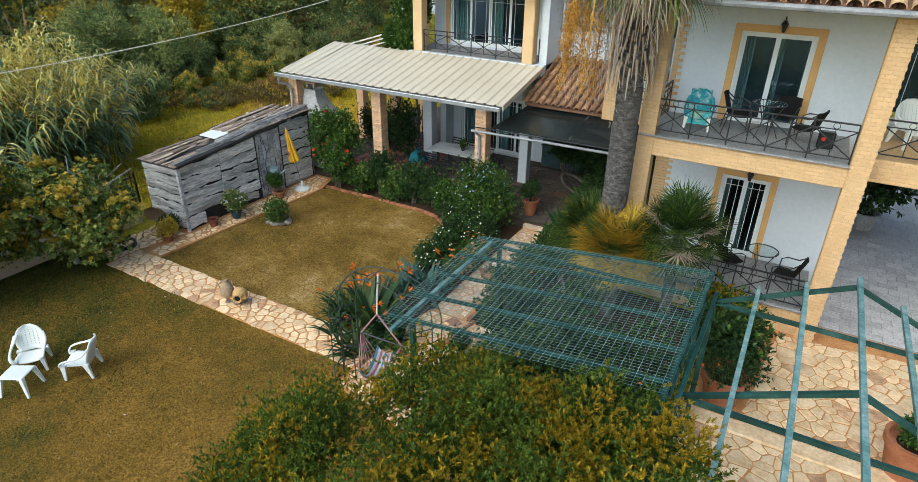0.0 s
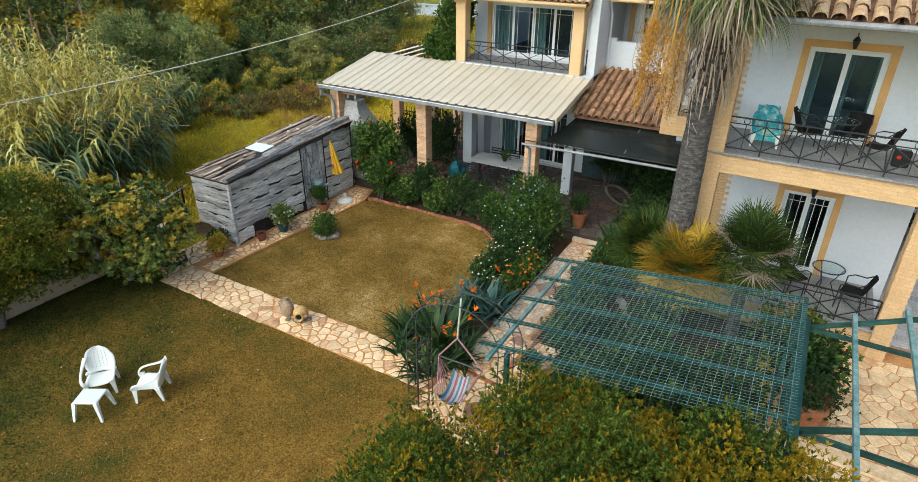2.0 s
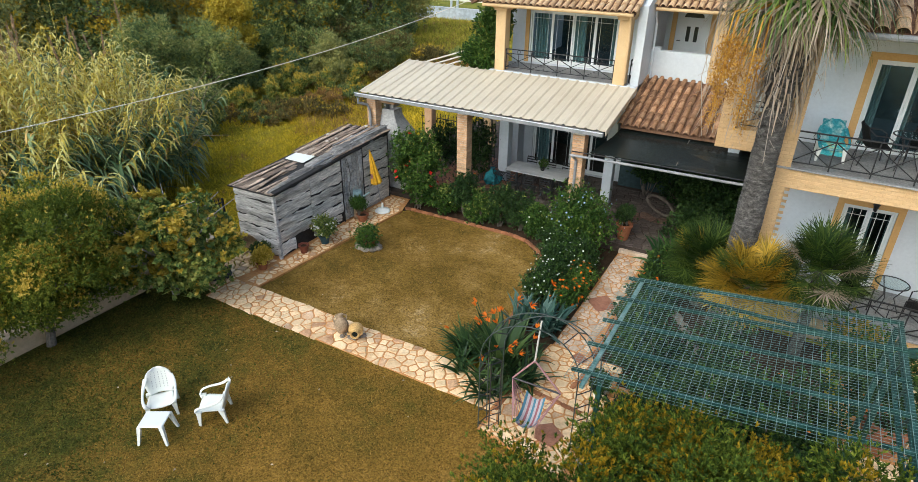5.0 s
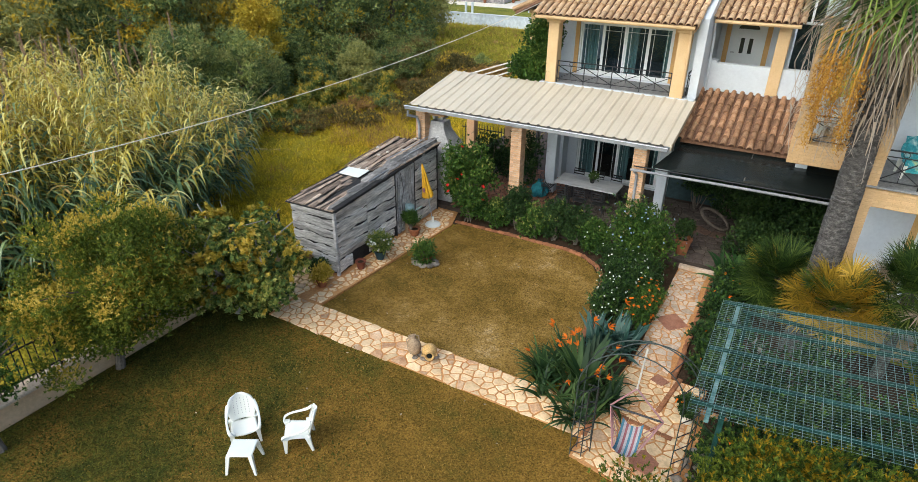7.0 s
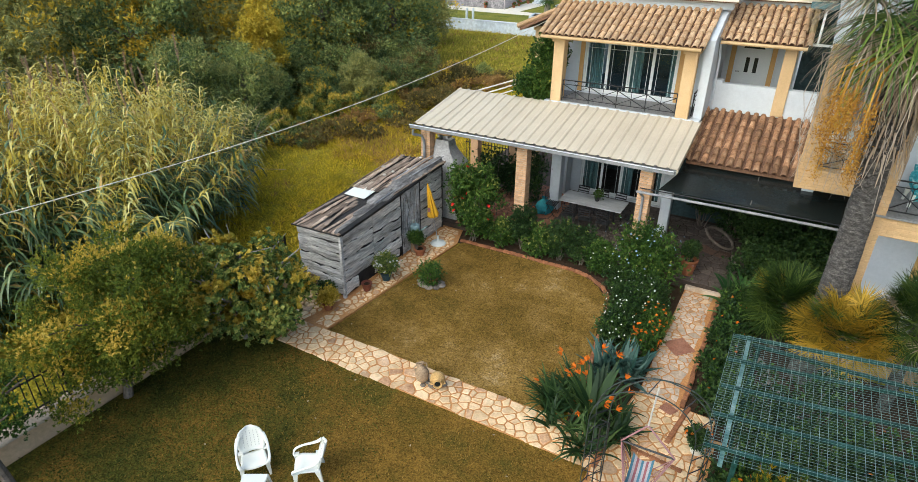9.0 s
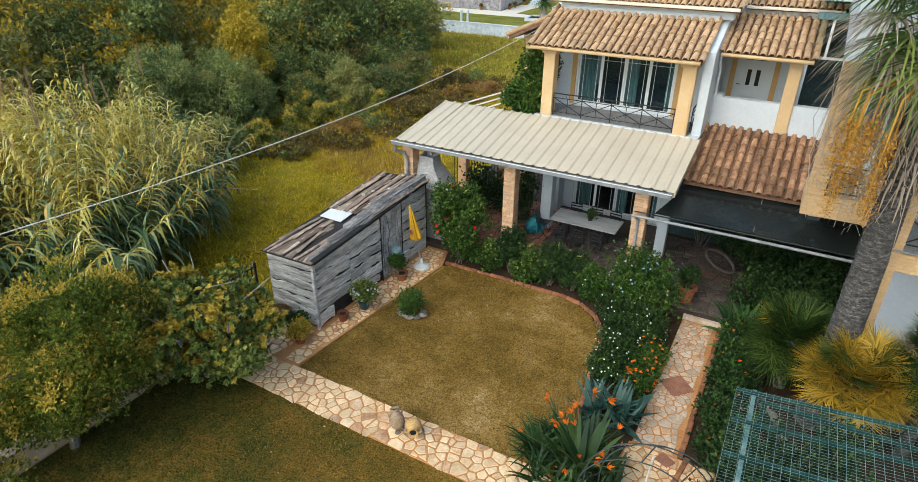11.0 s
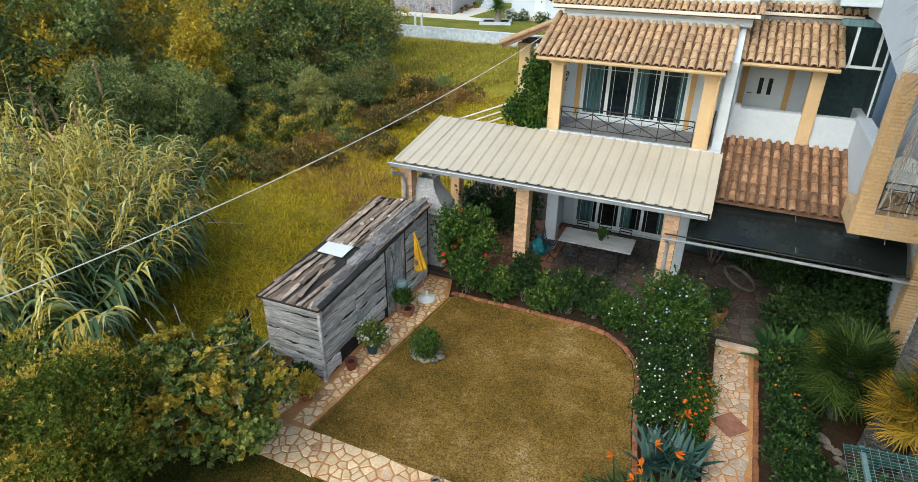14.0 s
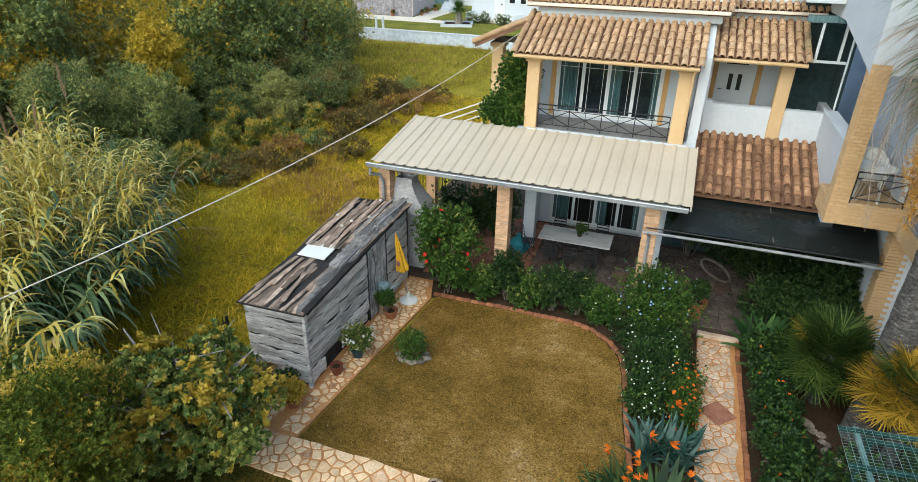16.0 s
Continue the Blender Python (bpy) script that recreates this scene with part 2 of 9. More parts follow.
PALM_BARK = surface("palm_bark", [(0.042, 0.038, 0.034), (0.12, 0.11, 0.1), (0.24, 0.22, 0.2)], 7.0, 0.95, 1.0, 4, 0.5, stretch=(1, 1, 2.2), bump_size=0.05)
ROPE = surface("rope", [(0.5, 0.46, 0.4), (0.66, 0.62, 0.55)], 20.0, 0.9, 0.2)
PINK_ROPE = surface("pink_rope", [(0.32, 0.15, 0.16), (0.46, 0.26, 0.26)], 20.0, 0.9, 0.2)
WICKER = surface("dark_wicker", [(0.006, 0.006, 0.006), (0.018, 0.017, 0.016)], 30.0, 0.8, 0.4, spec=0.15)
BALCONY_TILE = surface("balcony_tile", [(0.2, 0.2, 0.2), (0.32, 0.315, 0.3)], 3.0, 0.6, 0.1)

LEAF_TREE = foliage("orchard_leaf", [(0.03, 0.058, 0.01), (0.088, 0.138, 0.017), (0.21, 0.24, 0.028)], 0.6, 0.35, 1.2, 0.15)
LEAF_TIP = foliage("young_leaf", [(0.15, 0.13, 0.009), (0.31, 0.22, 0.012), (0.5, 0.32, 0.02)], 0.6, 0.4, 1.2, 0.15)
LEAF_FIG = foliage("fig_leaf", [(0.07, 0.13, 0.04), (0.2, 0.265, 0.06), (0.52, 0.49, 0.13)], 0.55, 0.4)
# pale yellow copy for crown tops: sky light put into the colour
LEAF_FIG_TOP = foliage("fig_leaf_sun_painted", [(0.32, 0.27, 0.035), (0.62, 0.46, 0.06), (0.86, 0.64, 0.16)], 0.55, 0.45)
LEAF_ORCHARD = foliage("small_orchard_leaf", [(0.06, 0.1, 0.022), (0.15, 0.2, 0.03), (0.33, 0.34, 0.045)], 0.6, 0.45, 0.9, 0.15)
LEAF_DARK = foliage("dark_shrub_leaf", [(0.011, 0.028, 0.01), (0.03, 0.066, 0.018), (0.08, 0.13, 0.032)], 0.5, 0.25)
LEAF_MID = foliage("shrub_leaf", [(0.0185, 0.0509, 0.0101), (0.0555, 0.1202, 0.0203), (0.1479, 0.2218, 0.037)], 0.5, 0.25)
LEAF_WOOD = foliage("wood_leaf", [(0.07, 0.12, 0.055), (0.2, 0.265, 0.09), (0.48, 0.49, 0.14)], 0.6, 0.35, 0.4, 0.2)
# yellowing leaf and warm light on the crowns in one colour
LEAF_AUTUMN_LIT = foliage("autumn_lit_leaf", [(0.28, 0.23, 0.033), (0.6, 0.42, 0.042), (0.9, 0.6, 0.075)], 0.6, 0.4, 0.5)
LEAF_GOLD = foliage("golden_leaf", [(0.34, 0.27, 0.03), (0.6, 0.46, 0.05), (0.78, 0.62, 0.11)], 0.6, 0.4, 0.6)
LEAF_OLIVE = foliage("grey_green_leaf", [(0.2, 0.22, 0.08), (0.38, 0.38, 0.13), (0.6, 0.54, 0.18)], 0.6, 0.4, 0.6, 0.2)
BRAMBLE = foliage("bramble_leaf", [(0.07, 0.075, 0.028), (0.19, 0.155, 0.05), (0.38, 0.26, 0.09)], 0.7, 0.3, 0.5, 0.15)
# golden upper and blue-green low leaves, also toned as lit tops and shaded base
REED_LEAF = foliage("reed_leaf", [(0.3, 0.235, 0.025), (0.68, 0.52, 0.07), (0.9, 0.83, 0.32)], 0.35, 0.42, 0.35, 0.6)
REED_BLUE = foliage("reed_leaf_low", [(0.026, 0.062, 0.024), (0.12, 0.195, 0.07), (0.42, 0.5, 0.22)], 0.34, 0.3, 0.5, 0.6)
PLUME = foliage("reed_plume", [(0.3, 0.18, 0.11), (0.52, 0.36, 0.25)], 0.8, 0.3)
REED_DRY = foliage("dry_reed_leaf", [(0.28, 0.17, 0.05), (0.52, 0.34, 0.1), (0.72, 0.52, 0.22)], 0.6, 0.3, 0.6)
GRASS = foliage("field_grass", [(0.3, 0.255, 0.02), (0.62, 0.475, 0.03), (0.88, 0.63, 0.065)], 0.7, 0.5, 0.35, 0.1)
DRY_GRASS = foliage("dry_grass", [(0.192, 0.1152, 0.0384), (0.384, 0.2304, 0.0768), (0.5376, 0.3456, 0.1344)], 0.8, 0.3, 0.6, 0.1)
MEADOW = foliage("meadow_grass", [(0.2, 0.19, 0.03), (0.42, 0.38, 0.05), (0.7, 0.57, 0.1)], 0.7, 0.5, 0.3, 0.1)
WHITEWASH = surface("whitewash", [(0.47, 0.54, 0.6), (0.56, 0.62, 0.67), (0.62, 0.67, 0.71)], 0.7, 0.9, 0.1, 5, 0.25)
PINK_WALL = surface("pale_pink_render", [(0.56, 0.48, 0.47), (0.66, 0.58, 0.57)], 1.5, 0.9, 0.1)
STONE_WALL = surface("rubble_stone", [(0.13, 0.125, 0.13), (0.3, 0.28, 0.29), (0.45, 0.42, 0.42)], 2.4, 0.9, 0.5, 4, 0.5)
FAR_LAWN = surface("far_lawn", [(0.1, 0.12, 0.02), (0.2, 0.2, 0.035), (0.3, 0.26, 0.05)], 0.5, 0.95, 0.6, 20, 0.5, spec=0.06)
# greener blades near the wall, darkened to carry tree shade too
LAWN_GREEN_SHADE = foliage("shaded_green_blade", [(0.03, 0.042, 0.01), (0.075, 0.085, 0.016), (0.15, 0.135, 0.024)], 0.8, 0.4, 0.8, 0.06)
LAWN_BLADE = foliage("lawn_blade", [(0.1, 0.078, 0.015), (0.235, 0.145, 0.028), (0.37, 0.225, 0.06)], 0.8, 0.45, 0.8, 0.06)
FROND = foliage("palm_frond", [(0.022, 0.054, 0.015), (0.075, 0.135, 0.026), (0.2, 0.25, 0.05)], 0.45, 0.2, 0.8)
FROND_GOLD = foliage("yellowed_frond", [(0.17, 0.135, 0.018), (0.42, 0.275, 0.03), (0.66, 0.42, 0.05)], 0.5, 0.3, 1.4)
FROND_DEAD = foliage("dead_frond", [(0.19, 0.145, 0.1), (0.37, 0.29, 0.21), (0.54, 0.44, 0.33)], 0.8, 0.2, 1.0)
FRUIT = foliage("orange_fruit_stalk", [(0.27, 0.12, 0.018), (0.5, 0.25, 0.04), (0.68, 0.4, 0.08)], 0.7, 0.2)
STRAW = foliage("bleached_stalk", [(0.3, 0.25, 0.2), (0.5, 0.43, 0.36)], 0.8, 0.2)
AGAVE = foliage("blue_green_leaf", [(0.02, 0.055, 0.042), (0.05, 0.11, 0.085), (0.14, 0.22, 0.18)], 0.45, 0.12, 1.5)
STRELITZIA = foliage("strelitzia_leaf", [(0.012, 0.032, 0.01), (0.032, 0.066, 0.018), (0.095, 0.145, 0.04)], 0.5, 0.15, 1.5)
PETAL_ORANGE = foliage("orange_petal", [(0.62, 0.12, 0.01), (0.8, 0.22, 0.015)], 0.6, 0.3)
PETAL_RED = foliage("red_petal", [(0.55, 0.02, 0.015), (0.7, 0.05, 0.03)], 0.6, 0.3)
PETAL_WHITE = foliage("white_petal", [(0.62, 0.62, 0.58), (0.75, 0.75, 0.7)], 0.7, 0.3)
PETAL_BLUE = foliage("blue_petal", [(0.25, 0.38, 0.6), (0.4, 0.52, 0.7)], 0.7, 0.3)


# ---- building helpers ----
class Shape:
    """Collects corners and faces of one mesh."""

    def __init__(self):
        self.v, self.f = [], []

    def add(self, verts, faces):
        k = len(self.v)
        self.v += [tuple(p) for p in verts]
        self.f += [tuple(i + k for i in q) for q in faces]
        return self

    def box(self, x0, y0, z0, x1, y1, z1):
        return self.add([(x0, y0, z0), (x1, y0, z0), (x1, y1, z0), (x0, y1, z0), (x0, y0, z1), (x1, y0, z1), (x1, y1, z1), (x0, y1, z1)],
                        [(3, 2, 1, 0), (4, 5, 6, 7), (0, 1, 5, 4), (1, 2, 6, 5), (2, 3, 7, 6), (3, 0, 4, 7)])

    def cbox(self, x0, y0, z0, x1, y1, z1, c=0.012):
        """A box with worn, chamfered edges."""
        lo, hi = (x0, y0, z0), (x1, y1, z1)
        verts, index = [], {}
        for sx in (0, 1):
            for sy in (0, 1):
                for sz in (0, 1):
                    s = (sx, sy, sz)
                    for axis in range(3):
                        p = [0, 0, 0]
                        for a in range(3):
                            e = (hi if s[a] else lo)[a]
                            p[a] = e if a == axis else e + (-c if s[a] else c)
                        index[s, axis] = len(verts)
                        verts.append(p)
        faces = []
        for axis in range(3):
            a, b = (axis + 1) % 3, (axis + 2) % 3
            for side in (0, 1):
                ring = []
                for u, w in ((0, 0), (1, 0), (1, 1), (0, 1)):
                    s = [0, 0, 0]
                    s[axis], s[a], s[b] = side, u, w
                    ring.append(index[tuple(s), axis])
                faces.append(tuple(ring if side else ring[::-1]))
            for u in (0, 1):
                for w in (0, 1):
                    s0, s1 = [0, 0, 0], [0, 0, 0]
                    s0[a], s0[b], s1[a], s1[b], s1[axis] = u, w, u, w, 1
                    q = (index[tuple(s0), a], index[tuple(s1), a], index[tuple(s1), b], index[tuple(s0), b])
                    faces.append(q if u != w else q[::-1])
        for s in {k[0] for k in index}:
            t = tuple(index[s, a] for a in range(3))
            faces.append(t if sum(s) % 2 else t[::-1])
        return self.add(verts, faces)

    def tube(self, points, r, seg=6, r_end=None, caps=True):
        points = [Vector(p) for p in points]
        verts, n = [], len(points)
        side = None
        for i, p in enumerate(points):
            d = (points[min(i + 1, n - 1)] - points[max(i - 1, 0)]).normalized()
            if side is None:
                side = d.orthogonal().normalized()
            side = (side - d * side.dot(d)).normalized()
            up = d.cross(side)
            rr = r if r_end is None else r + (r_end - r) * i / max(1, n - 1)
            for k in range(seg):
                a = 2 * math.pi * k / seg
                verts.append(p + rr * (math.cos(a) * side + math.sin(a) * up))
        faces = []
        for i in range(n - 1):
            for k in range(seg):
                k2 = (k + 1) % seg
                faces.append((i * seg + k, i * seg + k2, (i + 1) * seg + k2, (i + 1) * seg + k))
        if caps:
            faces += [tuple(range(seg))[::-1], tuple((n - 1) * seg + k for k in range(seg))]
        return self.add(verts, faces)

    def beam(self, a, b, w, h):
        """A square bar from a to b, w wide and h high."""
        a, b = Vector(a), Vector(b)
        d = (b - a).normalized()
        side = d.cross(Vector((0, 0, 1)))
        side = side.normalized() if side.length > 0.01 else Vector((1, 0, 0))
        up = side.cross(d)
        verts = [p + side * sx * w / 2 + up * sz * h / 2 for p in (a, b) for sx, sz in ((-1, -1), (1, -1), (1, 1), (-1, 1))]
        return self.add(verts, [(0, 1, 2, 3), (7, 6, 5, 4), (0, 4, 5, 1), (1, 5, 6, 2), (2, 6, 7, 3), (3, 7, 4, 0)])

    def lathe(self, cx, cy, profile, seg=16, wobble=0.0):
        """Turns a profile of (radius, height) round an upright axis."""
        verts = []
        for r, z in profile:
            for k in range(seg):
                a = 2 * math.pi * k / seg
                rr = r * (1 + wobble * noise.noise(Vector((math.cos(a) * 2, math.sin(a) * 2, z * 3))))
                verts.append((cx + rr * math.cos(a), cy + rr * math.sin(a), z))
        faces = [(i * seg + k, i * seg + (k + 1) % seg, (i + 1) * seg + (k + 1) % seg, (i + 1) * seg + k) for i in range(len(profile) - 1) for k in range(seg)]
        if profile[0][0] > 0.001:
            faces.append(tuple(range(seg))[::-1])
        if profile[-1][0] > 0.001:
            faces.append(tuple((len(profile) - 1) * seg + k for k in range(seg)))
        return self.add(verts, faces)

    def grid(self, rows):
        """A sheet through rows of points."""
        n, m = len(rows), len(rows[0])
        return self.add([p for row in rows for p in row], [(i * m + j, i * m + j + 1, (i + 1) * m + j + 1, (i + 1) * m + j) for i in range(n - 1) for j in range(m - 1)])

    def slab(self, rows, t):
        """A sheet with thickness t below it."""
        n, m = len(rows), len(rows[0])
        top = [Vector(p) for row in rows for p in row]
        verts = top + [p - Vector((0, 0, t)) for p in top]
        k = n * m
        faces = []
        for i in range(n - 1):
            for j in range(m - 1):
                q = (i * m + j, i * m + j + 1, (i + 1) * m + j + 1, (i + 1) * m + j)
                faces += [q, tuple(a + k for a in q[::-1])]
        rim = [j for j in range(m)] + [i * m + m - 1 for i in range(1, n)] + [(n - 1) * m + j for j in range(m - 2, -1, -1)] + [i * m for i in range(n - 2, 0, -1)]
        for a, b in zip(rim, rim[1:] + rim[:1]):
            faces.append((b, a, a + k, b + k))
        return self.add(verts, faces)

    def weld(self):
        """Joins corners that lie on one another."""
        seen, at = {}, []
        for p in self.v:
            at.append(seen.setdefault((round(p[0], 4), round(p[1], 4), round(p[2], 4)), len(seen)))
        if len(seen) < len(self.v):
            faces = []
            for f in self.f:
                g = [at[i] for i in f]
                g = [a for i, a in enumerate(g) if a != g[i - 1]]
                if len(g) > 2 and len(set(g)) == len(g):
                    faces.append(tuple(g))
            self.v, self.f = list(seen), faces

    def mesh(self, name, material, smooth=False):
        self.weld()
        me = bpy.data.meshes.new(name)
        me.from_pydata(self.v, [], self.f)
        me.materials.append(material)
        if smooth:
            me.shade_smooth()
        me.update()
        return me


def thing(name, label, category, at=(0, 0, 0), group="", kind=""):
    """An empty at the base of a thing, for its parts."""
    ob = new(name)
    ob.location = at
    return tagged(ob, label, category, group, kind)


def solo(name, shape, material, label="", category="", group="", kind="", smooth=False):
    """A thing of one mesh."""
    return tagged(new(name, shape if isinstance(shape, bpy.types.Mesh) else shape.mesh(name, material, smooth)), label, category, group, kind)


def root_of(ob):
    """Where a thing's empty stands; parts of parts are given in world places already."""
    return Vector((0, 0, 0)) if ob.parent else Vector(ob.location)


def part(name, shape, material, parent, label="", smooth=False):
    """One mesh, given in world places, as a part under a thing or a part."""
    me = shape if isinstance(shape, bpy.types.Mesh) else shape.mesh(name, material, smooth)
    ob = new(name, me)
    ob.parent = parent
    ob.matrix_parent_inverse = Matrix.Translation(-root_of(parent))
    if label:
        ob["label"] = label
    return ob


def piece(name, me, parent, m):
    """One more object on a shared mesh, at the pose m, as a part of parent."""
    ob = new(name, me)
    ob.parent = parent
    ob.matrix_parent_inverse = Matrix.Translation(-root_of(parent))
    ob.matrix_basis = m
    return ob


def unit(v):
    return v / np.maximum(np.linalg.norm(v, axis=-1, keepdims=True), 1e-9)


def leaf_mesh(name, p, d, n, length, width, materials, which=None, fold=0.25, bend=0.0):
    """Leaves as folded kites: base p, way d, face n (arrays), all in one mesh."""
    d = unit(d)
    n = unit(n - d * np.sum(n * d, 1, keepdims=True))
    s = np.cross(d, n)
    length, width = np.broadcast_to(length, len(p))[:, None], np.broadcast_to(width, len(p))[:, None]
    mid = p + d * length * 0.45
    lift = n * width * fold
    tip = p + d * length - n * length * bend
    verts = np.stack([p, mid + s * width / 2 + lift, tip, mid - s * width / 2 + lift], 1).reshape(-1, 3)
    k = np.arange(len(p))[:, None] * 4
    tris = np.concatenate([k + [0, 1, 2], k + [0, 2, 3]], 1).reshape(-1, 3)
    me = bpy.data.meshes.new(name)
    me.vertices.add(len(verts))
    me.vertices.foreach_set("co", verts.astype(np.float32).ravel())
    me.loops.add(tris.size)
    me.loops.foreach_set("vertex_index", tris.astype(np.int32).ravel())
    me.polygons.add(len(tris))
    me.polygons.foreach_set("loop_start", np.arange(0, tris.size, 3, dtype=np.int32))
    for m in materials:
        me.materials.append(m)
    if which is not None:
        me.polygons.foreach_set("material_index", np.repeat(which, 2).astype(np.int32))
    me.update(calc_edges=True)
    me.validate()
    return me


def blade_mesh(name, p, d, length, width, droop, materials, which=None, seg=4, taper=0.6, side=None):
    """Long blades that arch over: base p, first way d, drooping towards the ground."""
    d = unit(d)
    side = unit(np.cross(d, np.array([0, 0, 1.0])) + 1e-6) if side is None else unit(side)
    n = len(p)
    length, width, droop = (np.broadcast_to(a, n)[:, None] for a in (length, width, droop))
    rows, at, way = [], p.copy(), d.copy()
    for i in range(seg + 1):
        t = i / seg
        w = width * (1 - t) ** taper * (0.55 + 0.9 * min(t * 3, 0.5))
        if i == seg:
            rows.append(at[:, None, :])
        else:
            rows.append(np.stack([at - side * w / 2, at + side * w / 2], 1))
        way = unit(way - np.array([0, 0, 1.0]) * droop * (0.4 + t))
        at = at + way * length / seg
    verts = np.concatenate(rows, 1).reshape(-1, 3)
    per = 2 * seg + 1
    k = np.arange(n)[:, None] * per
    tris = []
    for i in range(seg - 1):
        a = 2 * i
        tris += [k + [a, a + 1, a + 3], k + [a, a + 3, a + 2]]
    tris.append(k + [2 * seg - 2, 2 * seg - 1, 2 * seg])
    tris = np.concatenate(tris, 1).reshape(-1, 3)
    me = bpy.data.meshes.new(name)
    me.vertices.add(len(verts))
    me.vertices.foreach_set("co", verts.astype(np.float32).ravel())
    me.loops.add(tris.size)
    me.loops.foreach_set("vertex_index", tris.astype(np.int32).ravel())
    me.polygons.add(len(tris))
    me.polygons.foreach_set("loop_start", np.arange(0, tris.size, 3, dtype=np.int32))
    for m in materials:
        me.materials.append(m)
    if which is not None:
        me.polygons.foreach_set("material_index", np.repeat(which, 2 * seg - 1).astype(np.int32))
    me.update(calc_edges=True)
    me.validate()
    return me


def on_clumps(rng, clumps, count, inner=0.45):
    """Places and outward ways near the surface of a set of ellipsoids, the hidden inner ones dropped."""
    c = np.array(clumps, float)
    size = (c[:, 3] * c[:, 4] + c[:, 4] * c[:, 5] + c[:, 3] * c[:, 5])
    which = rng.choice(len(c), int(count * 1.6), p=size / size.sum())
    u = unit(rng.normal(size=(len(which), 3)))
    r = inner + (1 - inner) * rng.random(len(which)) ** 0.45
    r = r * (1 + 0.28 * rng.normal(size=len(which)))
    p = c[which, :3] + u * c[which, 3:] * r[:, None]
    out = unit(u / c[which, 3:])
    keep = np.ones(len(p), bool)
    for q in c:
        keep &= np.sum(((p - q[:3]) / q[3:]) ** 2, 1) > (inner * 0.8) ** 2
    keep &= p[:, 2] > 0.03
    return p[keep][:count], out[keep][:count]


def sprigs(rng, p, out, each, length, width, spread=0.9, up=0.35):
    """Whorls of leaves round each place; gives bases, ways, faces, lengths, widths."""
    axis = unit(out + np.array([0, 0, up]) + 0.35 * rng.normal(size=p.shape))
    P = np.repeat(p, each, 0)
    A = np.repeat(axis, each, 0)
    D = unit(A + spread * unit(rng.normal(size=P.shape)))
    N = unit(A * 0.8 + np.array([0, 0, 0.5]) + 0.3 * rng.normal(size=P.shape))
    L = length * (0.7 + 0.6 * rng.random(len(P)))
    return P + A * (rng.random((len(P), 1)) - 0.3) * length * 0.8, D, N, L, width * L / length


def random_clumps(rng, box, count, r, squash=0.8):
    """Overlapping balls that fill an ellipsoid box (cx, cy, cz, rx, ry, rz) with an uneven outline."""
    cx, cy, cz, rx, ry, rz = box
    out = []
    for _ in range(count):
        u = rng.normal(size=3)
        u /= np.linalg.norm(u)
        k = 0.25 + 0.7 * rng.random() ** 0.6
        s = r * (0.7 + 0.6 * rng.random())
        out.append((cx + u[0] * rx * k, cy + u[1] * ry * k, max(cz + u[2] * rz * k, s * 0.6), s, s, s * squash))
    return out


def trunk_shape(rng, base, top, r0, r1, limbs=4, spread=0.8, rise=0.8, lean=0.1):
    sh = Shape()
    b, t = Vector(base), Vector(top)
    pts = [b.lerp(t, i / 5) + Vector((rng.normal() * lean * r0, rng.normal() * lean * r0, 0)) for i in range(6)]
    pts[0] = b
    sh.tube(pts, r0, 9, r1)
    for i in range(limbs):
        s = pts[3 + i % 3]
        a = 2 * math.pi * (i + rng.random() * 0.6) / limbs
        e = s + Vector((math.cos(a) * spread, math.sin(a) * spread, rise * (0.6 + 0.6 * rng.random())))
        m = s.lerp(e, 0.5) + Vector((rng.normal() * 0.06, rng.normal() * 0.06, 0.1 * spread))
        sh.tube([s, m, e], r1 * 0.75, 6, r1 * 0.2)
        for j in range(2):
            e2 = m + Vector((rng.normal() * spread * 0.5, rng.normal() * spread * 0.5, rise * 0.5))
            sh.tube([m, m.lerp(e2, 0.5) + Vector((0, 0, 0.05)), e2], r1 * 0.4, 5, r1 * 0.1)
    return sh


def clip(poly, px, py, nx, ny):
    """Keeps the side of a convex polygon where (q - p) . n <= 0."""
    out = []
    for i, a in enumerate(poly):
        b = poly[(i + 1) % len(poly)]
        da, db = (a[0] - px) * nx + (a[1] - py) * ny, (b[0] - px) * nx + (b[1] - py) * ny
        if da <= 0:
            out.append(a)
        if (da < 0 < db) or (db < 0 < da):
            t = da / (da - db)
            out.append((a[0] + (b[0] - a[0]) * t, a[1] + (b[1] - a[1]) * t))
    return out


def poly_area(poly):
    return 0.5 * abs(sum(p[0] * q[1] - q[0] * p[1] for p, q in zip(poly, poly[1:] + poly[:1])))


def wavy(rng, outline, step=0.3, depth=0.035):
    """An outline whose straight sides wander a little, as the rim of hand-laid paving does."""
    out = []
    for p, q in zip(outline, outline[1:] + outline[:1]):
        l = math.hypot(q[0] - p[0], q[1] - p[1])
        n = max(1, int(l / step))
        nx, ny = (q[1] - p[1]) / l, -(q[0] - p[0]) / l
        for k in range(n):
            d = rng.uniform(-depth, depth) if k else 0.0
            out.append((p[0] + (q[0] - p[0]) * k / n + nx * d, p[1] + (q[1] - p[1]) * k / n + ny * d))
    return out


